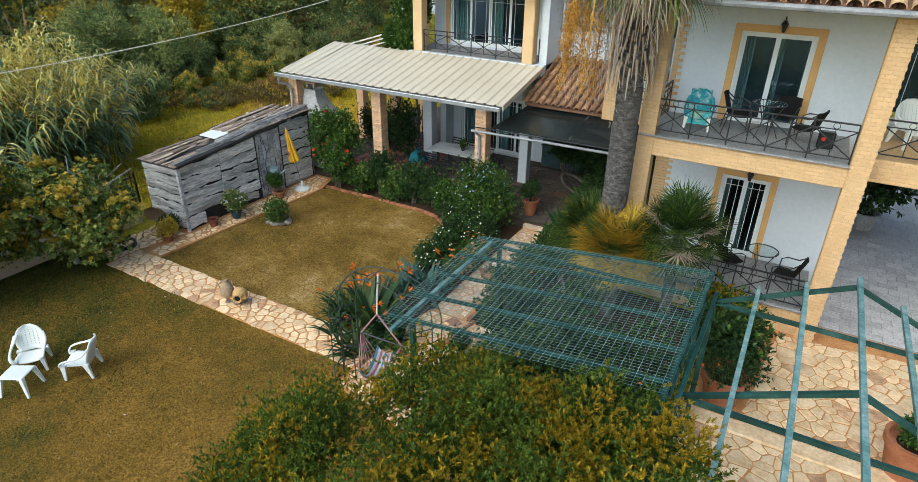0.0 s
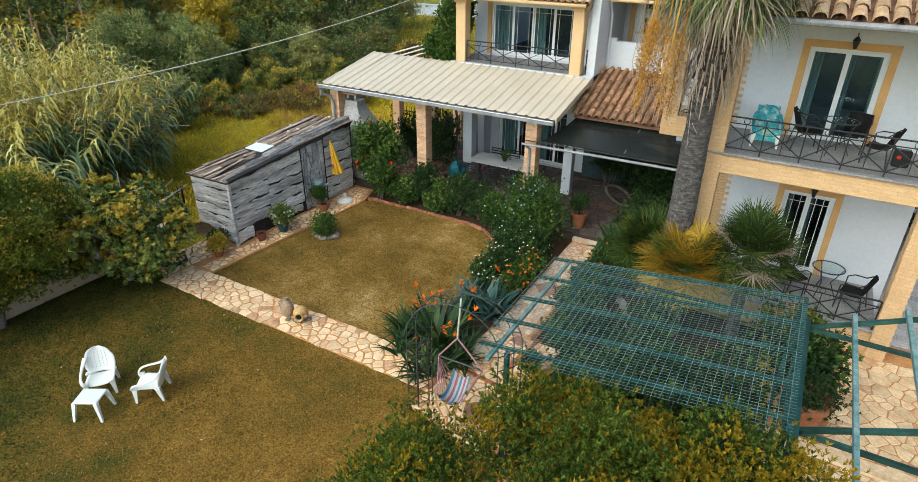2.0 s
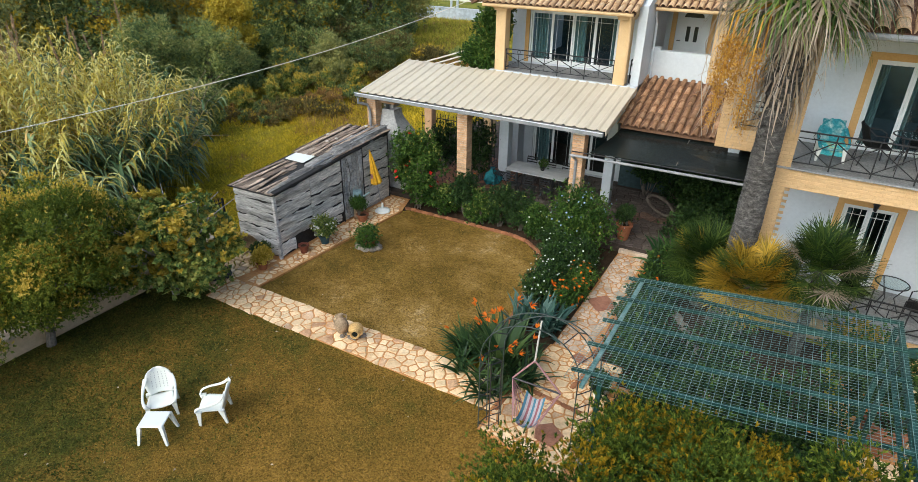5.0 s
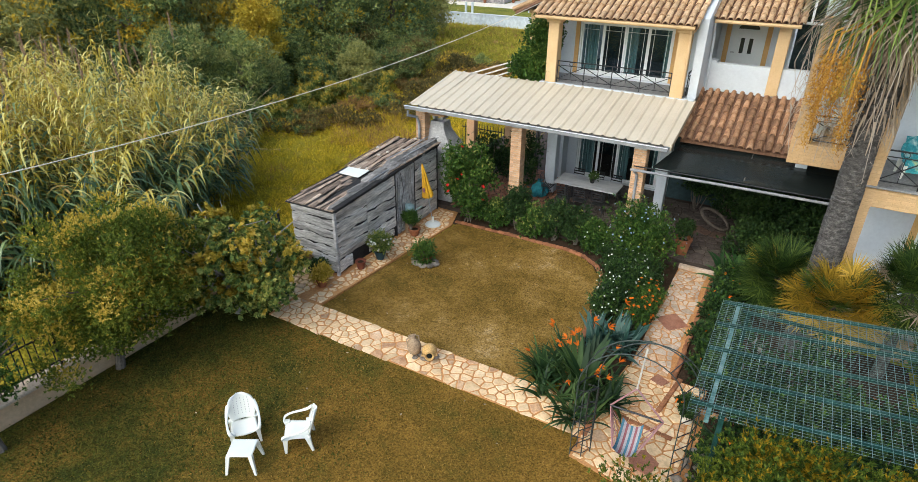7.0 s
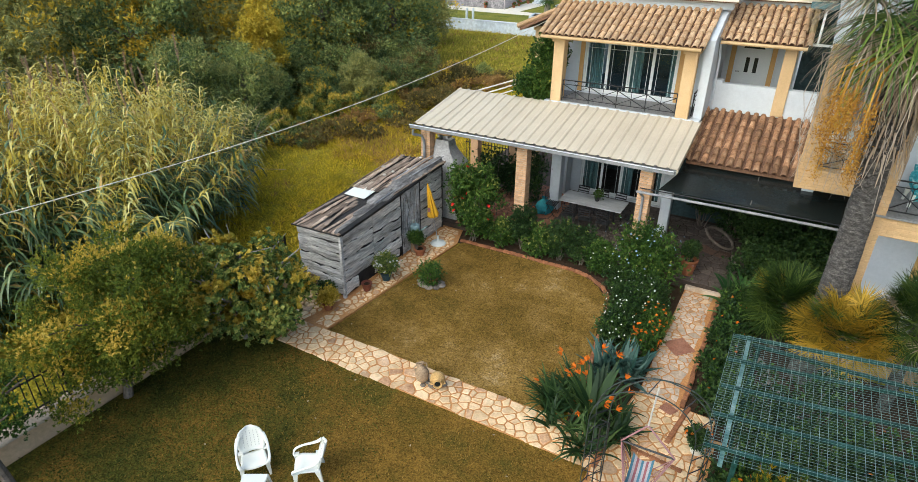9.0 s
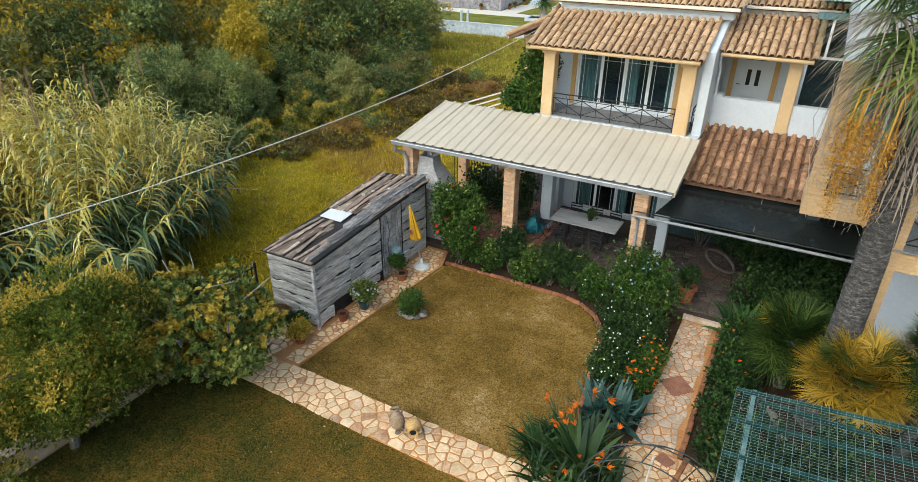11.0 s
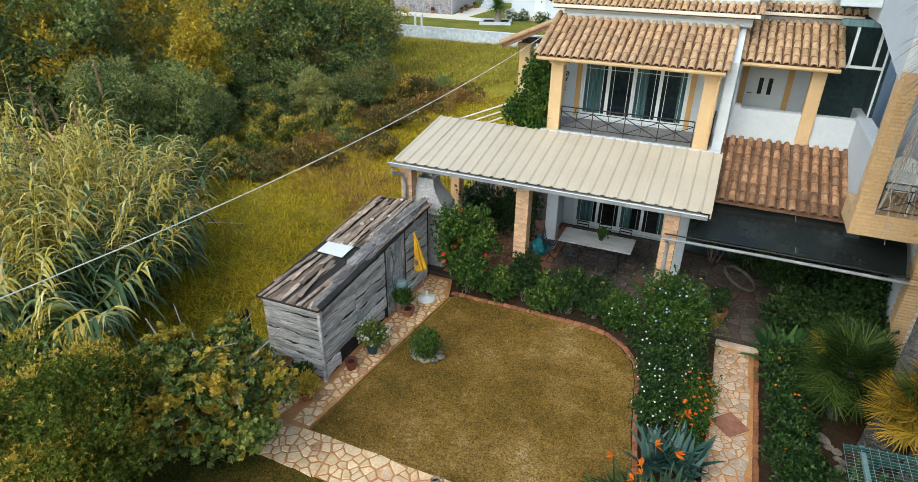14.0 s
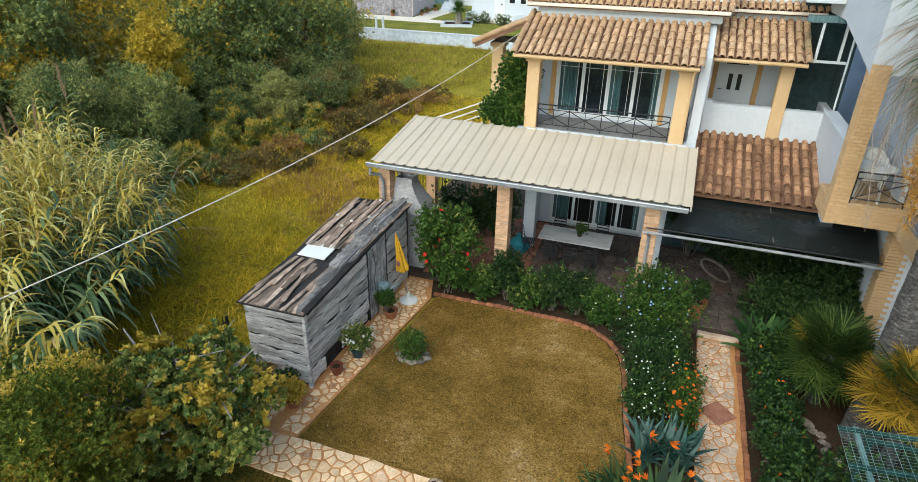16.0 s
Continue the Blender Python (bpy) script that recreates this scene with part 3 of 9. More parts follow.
def crazy_cells(rng, outline, pitch, joint):
    """Irregular stones: cells round scattered seeds of uneven spacing, drawn apart by the joint."""
    xs, ys = [p[0] for p in outline], [p[1] for p in outline]
    seeds = []
    for _ in range(int(6 * (max(xs) - min(xs)) * (max(ys) - min(ys)) / pitch ** 2) + 8):
        x, y, r = rng.uniform(min(xs), max(xs)), rng.uniform(min(ys), max(ys)), pitch * rng.choice((0.45, 0.6, 0.9, 1.3))
        if all((x - a) ** 2 + (y - b) ** 2 > (0.34 * (r + c)) ** 2 for a, b, c in seeds):
            seeds.append((x, y, r))
    rim = wavy(rng, list(outline))
    done = []
    for x, y, r in seeds:
        poly = list(rim)
        near = sorted(seeds, key=lambda q: (q[0] - x) ** 2 + (q[1] - y) ** 2)[1:22]
        for a, b, c in near:
            l = math.hypot(a - x, b - y)
            k = 0.5 + 0.2 * (r - c) / (r + c)
            if len(poly) > 2:
                poly = clip(poly, x + (a - x) * k, y + (b - y) * k, (a - x) / l, (b - y) / l)
        if len(poly) > 2 and poly_area(poly) < pitch * pitch * 8:
            done.append(poly)
    cells = []
    for poly in done:
        turn = 1 if sum(p[0] * q[1] - q[0] * p[1] for p, q in zip(poly, poly[1:] + poly[:1])) > 0 else -1
        small = list(poly)
        for p, q in zip(poly, poly[1:] + poly[:1]):
            l = math.hypot(q[0] - p[0], q[1] - p[1])
            if l < 1e-6 or not small:
                continue
            nx, ny = turn * (q[1] - p[1]) / l, -turn * (q[0] - p[0]) / l
            inset = joint * rng.uniform(0.3, 0.75)
            small = clip(small, p[0] - nx * inset, p[1] - ny * inset, nx, ny)
        if len(small) > 2 and poly_area(small) > 0.003:
            cells.append(small)
    return cells


def stone_shape(rng, poly, z, thick=0.05, lip=0.014):
    cx, cy = sum(p[0] for p in poly) / len(poly), sum(p[1] for p in poly) / len(poly)
    # round the corners by cutting each one
    cut = []
    for i, p in enumerate(poly):
        a, b = poly[i - 1], poly[(i + 1) % len(poly)]
        cut += [(p[0] + (a[0] - p[0]) * 0.07, p[1] + (a[1] - p[1]) * 0.07), (p[0] + (b[0] - p[0]) * 0.07, p[1] + (b[1] - p[1]) * 0.07)]
    area = sum(p[0] * q[1] - q[0] * p[1] for p, q in zip(cut, cut[1:] + cut[:1]))
    if area < 0:
        cut.reverse()
    n = len(cut)
    top = z + rng.uniform(-0.006, 0.006)
    tx, ty = rng.uniform(-0.012, 0.012), rng.uniform(-0.012, 0.012)
    verts = [(x, y, z - thick) for x, y in cut] + [(x, y, top - lip * 0.7) for x, y in cut]
    for x, y in cut:
        dx, dy = cx - x, cy - y
        l = max(math.hypot(dx, dy), 0.001)
        k = min(lip / l, 0.4)
        verts.append((x + dx * k, y + dy * k, top + dx * tx + dy * ty))
    faces = [tuple(range(2 * n, 3 * n))]
    for i in range(n):
        j = (i + 1) % n
        faces += [(i, j, n + j, n + i), (n + i, n + j, 2 * n + j, 2 * n + i)]
    return Shape().add(verts, faces)


def pave(rng, parent, name, outline, pitch, z, materials, joint=0.03, limit=300, near=None):
    """Lays crazy paving: the stones nearest to a place are objects of their own, the rest one mesh."""
    cells = crazy_cells(rng, outline, pitch, joint)
    if near:
        cells.sort(key=lambda c: (sum(p[0] for p in c) / len(c) - near[0]) ** 2 + (sum(p[1] for p in c) / len(c) - near[1]) ** 2)
    rest = Shape()
    for i, poly in enumerate(cells):
        sh = stone_shape(rng, poly, z)
        if i < limit:
            part(name, sh, materials[0] if rng.random() > 0.09 else materials[-1], parent)
        else:
            rest.add(sh.v, sh.f)
    if rest.v:
        part(name + "s_beyond", rest, materials[0], parent)["kind"] = "stuff"


def flat(poly, z, t=0.06):
    """A level slab with the outline poly."""
    n = len(poly)
    if sum(p[0] * q[1] - q[0] * p[1] for p, q in zip(poly, poly[1:] + poly[:1])) < 0:
        poly = poly[::-1]
    return Shape().add([(x, y, z) for x, y in poly] + [(x, y, z - t) for x, y in poly], [tuple(range(n)), tuple(range(2 * n - 1, n - 1, -1))] + [(i, n + i, n + (i + 1) % n, (i + 1) % n) for i in range(n)])


def wall_y(y0, y1, x0, x1, z0, z1, holes=()):
    """A wall that faces y, with openings (x0, x1, z0, z1) through it."""
    sh = Shape()
    xs = sorted({x0, x1, *[h[0] for h in holes], *[h[1] for h in holes]})
    for a, b in zip(xs, xs[1:]):
        cuts = sorted([(h[2], h[3]) for h in holes if h[0] <= a + 1e-6 and h[1] >= b - 1e-6])
        z = z0
        for c0, c1 in cuts:
            if c0 > z + 1e-4:
                sh.box(a, y0, z, b, y1, c0)
            z = c1
        if z < z1 - 1e-4:
            sh.box(a, y0, z, b, y1, z1)
    return sh


def brick_face(sh, axis, at, u0, u1, z0, z1, course=0.075, long=0.24, gap=0.012, proud=0.006):
    """Courses of bricks on a face that looks along -y (axis 'y') or -x (axis 'x')."""
    k, z = 0, z0
    while z < z1 - 0.02:
        top = min(z + course - gap, z1)
        u = u0 - (long / 2 if k % 2 else 0)
        while u < u1 - 0.01:
            a, b = max(u, u0), min(u + long - gap, u1)
            if b - a > 0.012:
                if axis == "y":
                    sh.cbox(a, at - proud, z, b, at + 0.02, top, 0.004)
                else:
                    sh.cbox(at - proud, a, z, at + 0.02, b, top, 0.004)
            u += long
        z += course
        k += 1
    return sh


# ---- ground, lawn, paths ----
PYR = random.Random(11)


def ground_height(x, y):
    far = max(0.0, min(1.0, (-16.0 - x) / 4.0))
    return -0.05 + far * 0.12 * noise.noise(Vector((x * 0.15, y * 0.15, 0))) + far * 0.05 * noise.noise(Vector((x * 0.6, y * 0.6, 3)))


gx = [-900, -400, -200, -120] + [-80 + i * 1.2 for i in range(60)] + [-8, -4, 0, 4, 8, 14, 30, 80, 200, 900]
gy = [-400, -150, -60, -30] + [-15 + i * 1.5 for i in range(60)] + [85, 110, 150, 220, 400, 900]
solo("ground", Shape().grid([[(x, y, ground_height(x, y)) for x in gx] for y in gy]), FIELD, "rough green field ground with dry patches", "ground", kind="structure", smooth=True)

lawn_outline = [(-15.45, -9), (1.6, -9), (-1.0, 3.0), (-4.4, 6.4), (-6.1, 6.6), (-6.15, 7.25), (-13.95, 7.25), (-15.45, 7.6)]
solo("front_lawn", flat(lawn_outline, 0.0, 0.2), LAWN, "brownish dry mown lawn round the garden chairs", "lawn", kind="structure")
back_lawn = [(-13.15, 8.0), (-7.0, 8.0), (-7.05, 9.6), (-7.28, 10.9), (-7.45, 12.3), (-7.6, 12.9), (-7.95, 13.4), (-8.4, 13.75), (-8.9, 13.88), (-10.4, 13.9), (-12.6, 13.86)]
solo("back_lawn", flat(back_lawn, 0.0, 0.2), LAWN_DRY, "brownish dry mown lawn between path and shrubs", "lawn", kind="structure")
solo("flower_bed", flat([(-13.6, 13.8), (-8.9, 13.95), (-7.7, 13.2), (-7.1, 10.0), (-6.9, 8.0), (-5.85, 8.0), (-5.85, 14.7), (-13.6, 14.7)], -0.005, 0.1), SOIL, "dark garden soil under the shrubs", "flower bed", kind="structure")
solo("side_bed", flat([(-4.95, 8.9), (-0.6, 9.6), (-0.6, 12.6), (-2.6, 12.7), (-2.6, 15.0), (-4.95, 15.0)], -0.005, 0.1), SOIL, "dark soil bed beside the garden path", "flower bed", kind="structure")

solo("pergola_bed", flat([(-4.15, 6.2), (-0.7, 6.0), (-0.7, 9.0), (-4.15, 8.85)], 0.014, 0.1), SOIL, "dark soil bed under the wire pergola", "flower bed", kind="structure")

# crossing path and shed path
path = solo("garden_path", flat([(-14.0, 7.1), (-6.1, 7.1), (-6.1, 8.02), (-14.0, 8.02)], 0.018, 0.1), GROUT, "pale crazy-paved garden path with ochre joints", "path", kind="structure")
shed_path = solo("shed_path", flat([(-14.1, 7.9), (-13.2, 8.05), (-12.7, 13.7), (-13.0, 14.6), (-14.1, 14.6)], 0.015, 0.1), GROUT, "crazy-paved path along the wooden shed", "path", kind="structure")
walk_path = solo("entrance_path", flat([(-5.85, 9.6), (-4.98, 9.6), (-4.98, 14.7), (-5.85, 14.7)], 0.018, 0.1), GROUT, "crazy-paved path to the patio with a red diamond", "path", kind="structure")
arch_floor = solo("arch_floor", flat([(-6.1, 6.55), (-4.3, 6.2), (-4.25, 9.6), (-5.9, 9.6), (-6.1, 8.05)], 0.017, 0.1), GROUT, "crazy-paved floor under the metal arch", "paving", kind="structure")
patio = solo("patio", flat([(-15.2, 14.62), (-2.6, 14.62), (-2.6, 24), (-15.2, 24)], 0.14, 0.3), PATIO_SHADE_BED, "patio floor of reddish crazy paving with shade in its colour", "patio", kind="structure")
terrace = solo("terrace", flat([(1.6, -9), (9, -9), (9, 13.4), (-0.3, 13.4), (-0.3, 9.2), (-4.3, 9.0), (-4.3, 6.3), (-1.0, 3.0)], 0.008, 0.15), GROUT, "sandy crazy-paved terrace under the green frames", "terrace", kind="structure")
court = solo("court", flat([(1.3, 13.4), (9, 13.4), (9, 30), (1.3, 30)], 0.02, 0.15), GREY, "grey slab pavement beside the house", "pavement", kind="structure")
solo("stone_step", Shape().cbox(-5.86, 14.5, -0.05, -4.9, 14.78, 0.13, 0.015), STONE_PALE, "low stone step up to the patio", "step", kind="structure")
solo("terrace_step", Shape().cbox(-0.5, 9.05, -0.05, 5.5, 9.4, 0.05, 0.02), STONE, "low stone kerb across the terrace", "step", kind="structure")

# edging bricks along the lawn's round border and the entrance path
brick_me = Shape().cbox(-0.1, -0.05, -0.06, 0.1, 0.05, 0.05, 0.012).mesh("edging_brick", EDGE_BRICK)
lawn_edge = thing("lawn_edging", "curved edging of reddish bricks round the lawn", "edging", (-8.9, 13.95, 0), kind="structure")
border = [(-12.6, 13.93), (-10.4, 13.97), (-8.95, 13.95), (-8.35, 13.8), (-7.87, 13.45), (-7.53, 12.95), (-7.38, 12.3), (-7.2, 10.9), (-6.98, 9.5), (-6.9, 8.3)]
left = 0.0
for a, b in zip(border, border[1:]):
    a, b = Vector((*a, 0)), Vector((*b, 0))
    l = (b - a).length
    s = left
    while s < l:
        q = a.lerp(b, s / l)
        piece("edging_brick", brick_me, lawn_edge, pose(q.x, q.y, 0.01 + PYR.uniform(-0.01, 0.012), 0, 0, math.degrees(math.atan2(b.y - a.y, b.x - a.x)) + PYR.uniform(-5, 5)))
        s += 0.215
    left = s - l
path_edge = thing("path_edging", "row of terracotta bricks along the entrance path", "edging", (-4.93, 11, 0), kind="structure")
for i in range(23):
    piece("edging_brick", brick_me, path_edge, pose(-4.93 + PYR.uniform(-0.01, 0.01), 9.75 + i * 0.215, 0.015 + PYR.uniform(-0.008, 0.01), 0, 0, 90 + PYR.uniform(-3, 3)))


# ---- houses ----
def tile_mesh(name, material, length, r0, r1, t=0.014, seg=6):
    """A half-round clay tile, its lower end (r0) at the origin, running up along y."""
    verts, faces = [], []
    for y, r in ((0, r0), (length, r1)):
        for rr in (r, r - t):
            for k in range(seg + 1):
                a = math.pi * k / seg
                verts.append((-rr * math.cos(a), y, rr * math.sin(a) * 0.85))
    m = seg + 1
    for k in range(seg):
        faces += [(k, k + 1, 2 * m + k + 1, 2 * m + k), (m + k + 1, m + k, 3 * m + k, 3 * m + k + 1), (k + 1, k, m + k, m + k + 1), (2 * m + k, 2 * m + k + 1, 3 * m + k + 1, 3 * m + k)]
    sh = Shape().add(verts, faces)
    return sh.mesh(name, material)


def tiled_roof(parent, material, x0, x1, y0, z0, y1, z1, pitch=0.19, row=0.29, label="", limit=300, name="roof", swell=0.42):
    """Rows of half-round tiles over a slope that rises from (y0, z0) to (y1, z1)."""
    run = math.hypot(y1 - y0, z1 - z0)
    tilt = math.degrees(math.atan2(z1 - z0, y1 - y0))
    ca, sa = math.cos(radians(tilt)), math.sin(radians(tilt))
    deck = Shape().add([(x0, y0, z0 - 0.02), (x1, y0, z0 - 0.02), (x1, y1, z1 - 0.02), (x0, y1, z1 - 0.02), (x0, y0, z0 - 0.1), (x1, y0, z0 - 0.1), (x1, y1, z1 - 0.1), (x0, y1, z1 - 0.1)],
                       [(0, 1, 2, 3), (7, 6, 5, 4), (0, 4, 5, 1), (1, 5, 6, 2), (2, 6, 7, 3), (3, 7, 4, 0)])
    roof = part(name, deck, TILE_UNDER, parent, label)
    cols = max(2, round((x1 - x0) / pitch))
    step = (x1 - x0) / cols
    rows = max(1, round(run / row))
    dr = run / rows
    cover = tile_mesh("roof_tile", material, dr * 1.2, step * swell, step * swell * 0.8)
    pan = Shape()
    for i in range(cols):
        cx = x0 + (i + 0.5) * step
        for j in range(rows):
            verts = []
            for s, lift in ((j * dr - 0.05, 0.022), ((j + 1) * dr, 0.0)):
                for k in range(5):
                    a = math.pi * k / 4
                    px, pz = cx - step * 0.42 * math.cos(a), -step * 0.2 * math.sin(a) + 0.035 + lift
                    verts.append((px, y0 + s * ca - pz * sa, z0 + s * sa + pz * ca))
            pan.add(verts, [(k, k + 1, k + 6, k + 5) for k in range(4)])
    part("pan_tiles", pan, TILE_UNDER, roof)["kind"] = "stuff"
    made = 0
    for j in range(rows):
        for i in range(cols + 1):
            if made >= limit:
                break
            s = j * dr - 0.06
            lift = 0.04 + PYR.uniform(-0.006, 0.006)
            m = Matrix.Translation((x0 + i * step + PYR.uniform(-0.008, 0.008), y0 + s * ca - lift * sa, z0 + s * sa + lift * ca)) @ pose(0, 0, 0, tilt - 2.5, 0, PYR.uniform(-2.0, 2.0))
            piece("roof_tile", cover, roof, m)
            made += 1
    return roof


def sliding_door(parent, x0, x1, z0, z1, y, panels, bars=True, name="sliding_door", curtain=True):
    """White framed sliding glass; each pane a sub-part."""
    fr = Shape()
    w = 0.055
    fr.cbox(x0, y - 0.03, z1 - w, x1, y + 0.06, z1, 0.006).cbox(x0, y - 0.03, z0, x1, y + 0.06, z0 + w, 0.006)
    fr.cbox(x0, y - 0.03, z0 + w, x0 + w, y + 0.06, z1 - w, 0.006).cbox(x1 - w, y - 0.03, z0 + w, x1, y + 0.06, z1 - w, 0.006)
    door = part(name, fr, ALU, parent, "white aluminium frame")
    step = (x1 - x0 - 2 * w) / panels
    for i in range(panels):
        a, b = x0 + w + i * step, x0 + w + (i + 1) * step
        yy = y + (0.0 if i % 2 else 0.035)
        leaf = Shape()
        s = 0.05
        leaf.box(a, yy - 0.012, z0 + w, a + s, yy + 0.012, z1 - w).box(b - s, yy - 0.012, z0 + w, b, yy + 0.012, z1 - w)
        leaf.box(a + s, yy - 0.012, z0 + w, b - s, yy + 0.012, z0 + w + 0.07).box(a + s, yy - 0.012, z1 - w - s, b - s, yy + 0.012, z1 - w)
        if bars:
            leaf.box(a + s + 0.1, yy - 0.004, z0 + 0.12, a + s + 0.112, yy + 0.004, z1 - 0.1).box(b - s - 0.112, yy - 0.004, z0 + 0.12, b - s - 0.1, yy + 0.004, z1 - 0.1)
            leaf.box(a + s, yy - 0.004, z1 - 0.26, b - s, yy + 0.004, z1 - 0.248)
        part("sash", leaf, ALU, door)
        pane = part("pane", Shape().box(a + s, yy - 0.003, z0 + w + 0.07, b - s, yy + 0.003, z1 - w - s), GLASS, door)
        pane.visible_shadow = False
    if curtain:
        rows = []
        for z in (z0 + 0.06, z1 - 0.06):
            rows.append([(x0 + 0.08 + (x1 - x0 - 0.16) * k / 80, y + 0.22 + 0.035 * math.sin(k * 1.9), z) for k in range(81)])
        for lo, hi in ((0.0, 0.2), (0.47, 0.62), (0.9, 1.0)):
            drawn = [[p for p in r if x0 + (x1 - x0) * lo <= p[0] < x0 + (x1 - x0) * hi] for r in rows]
            part("curtain", Shape().grid(drawn), CURTAIN, door, "grey drawn curtain")
    return door


def trim_y(x0, x1, z0, z1, y, w=0.16, t=0.02):
    """A painted surround of an opening, on three sides."""
    return Shape().box(x0 - w, y - t, z0, x0, y + 0.01, z1).box(x1, y - t, z0, x1 + w, y + 0.01, z1).box(x0 - w, y - t, z1, x1 + w, y + 0.01, z1 + w)


def railing(name, a, b, z0, z1, panels, label):
    """A wrought iron railing from a to b (x, y): rails, posts, crossed bars and rings."""
    th = thing(name, label, "railing", (a[0], a[1], z0))
    A, B = Vector((*a, 0)), Vector((*b, 0))
    up = Vector((0, 0, 1))
    lo, hi = z0 + 0.1, z1
    part("top_rail", Shape().beam(A + up * hi, B + up * hi, 0.04, 0.025), IRON, th)
    part("middle_rail", Shape().beam(A + up * (hi - 0.13), B + up * (hi - 0.13), 0.018, 0.018), IRON, th)
    part("bottom_rail", Shape().beam(A + up * lo, B + up * lo, 0.03, 0.02), IRON, th)
    for i in range(panels + 1):
        p = A.lerp(B, i / panels)
        part("post", Shape().beam(p + up * (z0 + 0.0), p + up * hi, 0.025, 0.025), IRON, th)
        if i < panels:
            q = A.lerp(B, (i + 1) / panels)
            m = (p + q) / 2
            part("cross_bar", Shape().beam(p + up * lo, q + up * (hi - 0.13), 0.02, 0.02), IRON, th)
            part("cross_bar", Shape().beam(q + up * lo, p + up * (hi - 0.13), 0.02, 0.02), IRON, th)
            part("upright", Shape().beam(m + up * lo, m + up * (hi - 0.13), 0.016, 0.016), IRON, th)
            ring, d = [], (q - p).normalized()
            for k in range(13):
                t = 2 * math.pi * k / 12
                ring.append(m + d * 0.055 * math.cos(t) + up * (hi - 0.067 + 0.055 * math.sin(t)))
            part("ring", Shape().tube(ring, 0.007, 4, caps=False), IRON, th)
    return th


# left wing
house = thing("house", "white two-storey house with cream pillars and clay tile roof", "house", (-9, 19, 0))
part("wall", wall_y(19.5, 19.75, -11.35, -7.3, 0.0, 4.0, [(-10.75, -7.75, 0.2, 2.25)]), PLASTER, house)
part("wall", wall_y(18.6, 18.85, -11.35, -6.9, 4.0, 7.0, [(-10.75, -7.75, 4.12, 5.78)]), PLASTER, house)
part("wall", Shape().box(-11.35, 18.95, 0, -11.1, 28, 7.0), PLASTER, house)
part("wall", Shape().box(-11.1, 27.75, 0, -3.0, 28, 7.0), PLASTER, house)
part("wall", Shape().add([(x, y, z) for x in (-6.9, -6.66) for y, z in ((17.35, 3.6), (27.75, 3.6), (27.75, 6.9), (18.9, 6.9), (17.35, 6.24))], [(0, 1, 2, 3, 4), (9, 8, 7, 6, 5), (0, 5, 6, 1), (1, 6, 7, 2), (2, 7, 8, 3), (3, 8, 9, 4), (4, 9, 5, 0)]), PLASTER, house)
part("inner_floor", Shape().box(-11.1, 18.96, 3.75, -6.91, 27.7, 4.0), PAINTED_DIM, house)
part("inner_wall", Shape().box(-11.05, 22.5, 0.1, -6.95, 22.6, 6.9), PAINTED_DIM, house)
part("patio_pillar", Shape().cbox(-11.15, 17.45, 0.14, -10.8, 17.8, 3.75, 0.01), PLASTER, house)
part("patio_pillar", Shape().cbox(-7.35, 17.3, 0.14, -7.05, 17.6, 3.75, 0.01), PLASTER, house)
part("balcony", Shape().cbox(-11.45, 17.05, 3.68, -6.66, 18.62, 4.05, 0.015), PLASTER, house, "white balcony slab")
for px in (-11.1, -7.2):
    col = part("pillar", Shape().cbox(px - 0.17, 17.12, 4.05, px + 0.17, 17.46, 5.86, 0.012), CREAM, house, "cream painted pillar")
    part("capital", Shape().cbox(px - 0.22, 17.07, 5.86, px + 0.22, 17.51, 5.93, 0.01).cbox(px - 0.25, 17.04, 5.93, px + 0.25, 17.54, 6.02, 0.01), CREAM, col)
part("beam", Shape().box(-11.4, 17.12, 6.0, -6.92, 17.42, 6.12), CREAM, house)
part("soffit", Shape().box(-11.4, 17.42, 6.06, -6.92, 18.6, 6.1), PLASTER, house)
part("trim", trim_y(-10.75, -7.75, 4.12, 5.78, 18.6, 0.14), OCHRE, house, "ochre painted door surround")
sliding_door(house, -10.75, -7.75, 4.12, 5.78, 18.66, 4)
sliding_door(house, -10.75, -7.75, 0.2, 2.25, 19.56, 4, name="patio_door")
part("balcony_floor", Shape().cbox(-11.4, 17.15, 4.05, -6.95, 18.6, 4.064, 0.004), GREY, house, "grey tiled balcony floor")
part("gutter", Shape().tube([(-11.6, 16.82, 6.04), (-6.92, 16.82, 6.04)], 0.055, 8), CREAM, house, "cream half-round gutter")
part("downpipe", Shape().tube([(-7.0, 16.88, 6.0), (-7.03, 17.0, 5.85), (-7.03, 17.08, 5.4), (-7.03, 17.09, 4.06)], 0.035, 8), CREAM, house, "cream downpipe")
tiled_roof(house, TILE_A, -11.6, -6.9, 16.82, 6.09, 18.85, 6.95, 0.2, 0.36, "pale clay tile balcony roof")
part("cornice", Shape().cbox(-11.45, 18.66, 6.9, -6.55, 18.95, 7.12, 0.02).cbox(-11.6, 18.5, 7.1, -6.45, 18.95, 7.2, 0.02), PLASTER, house, "moulded white cornice")
tiled_roof(house, TILE_A, -11.7, -6.4, 18.4, 7.22, 18.95, 7.42, 0.185, 0.28, "narrow strip of pale clay tiles", 90, "eave_strip")
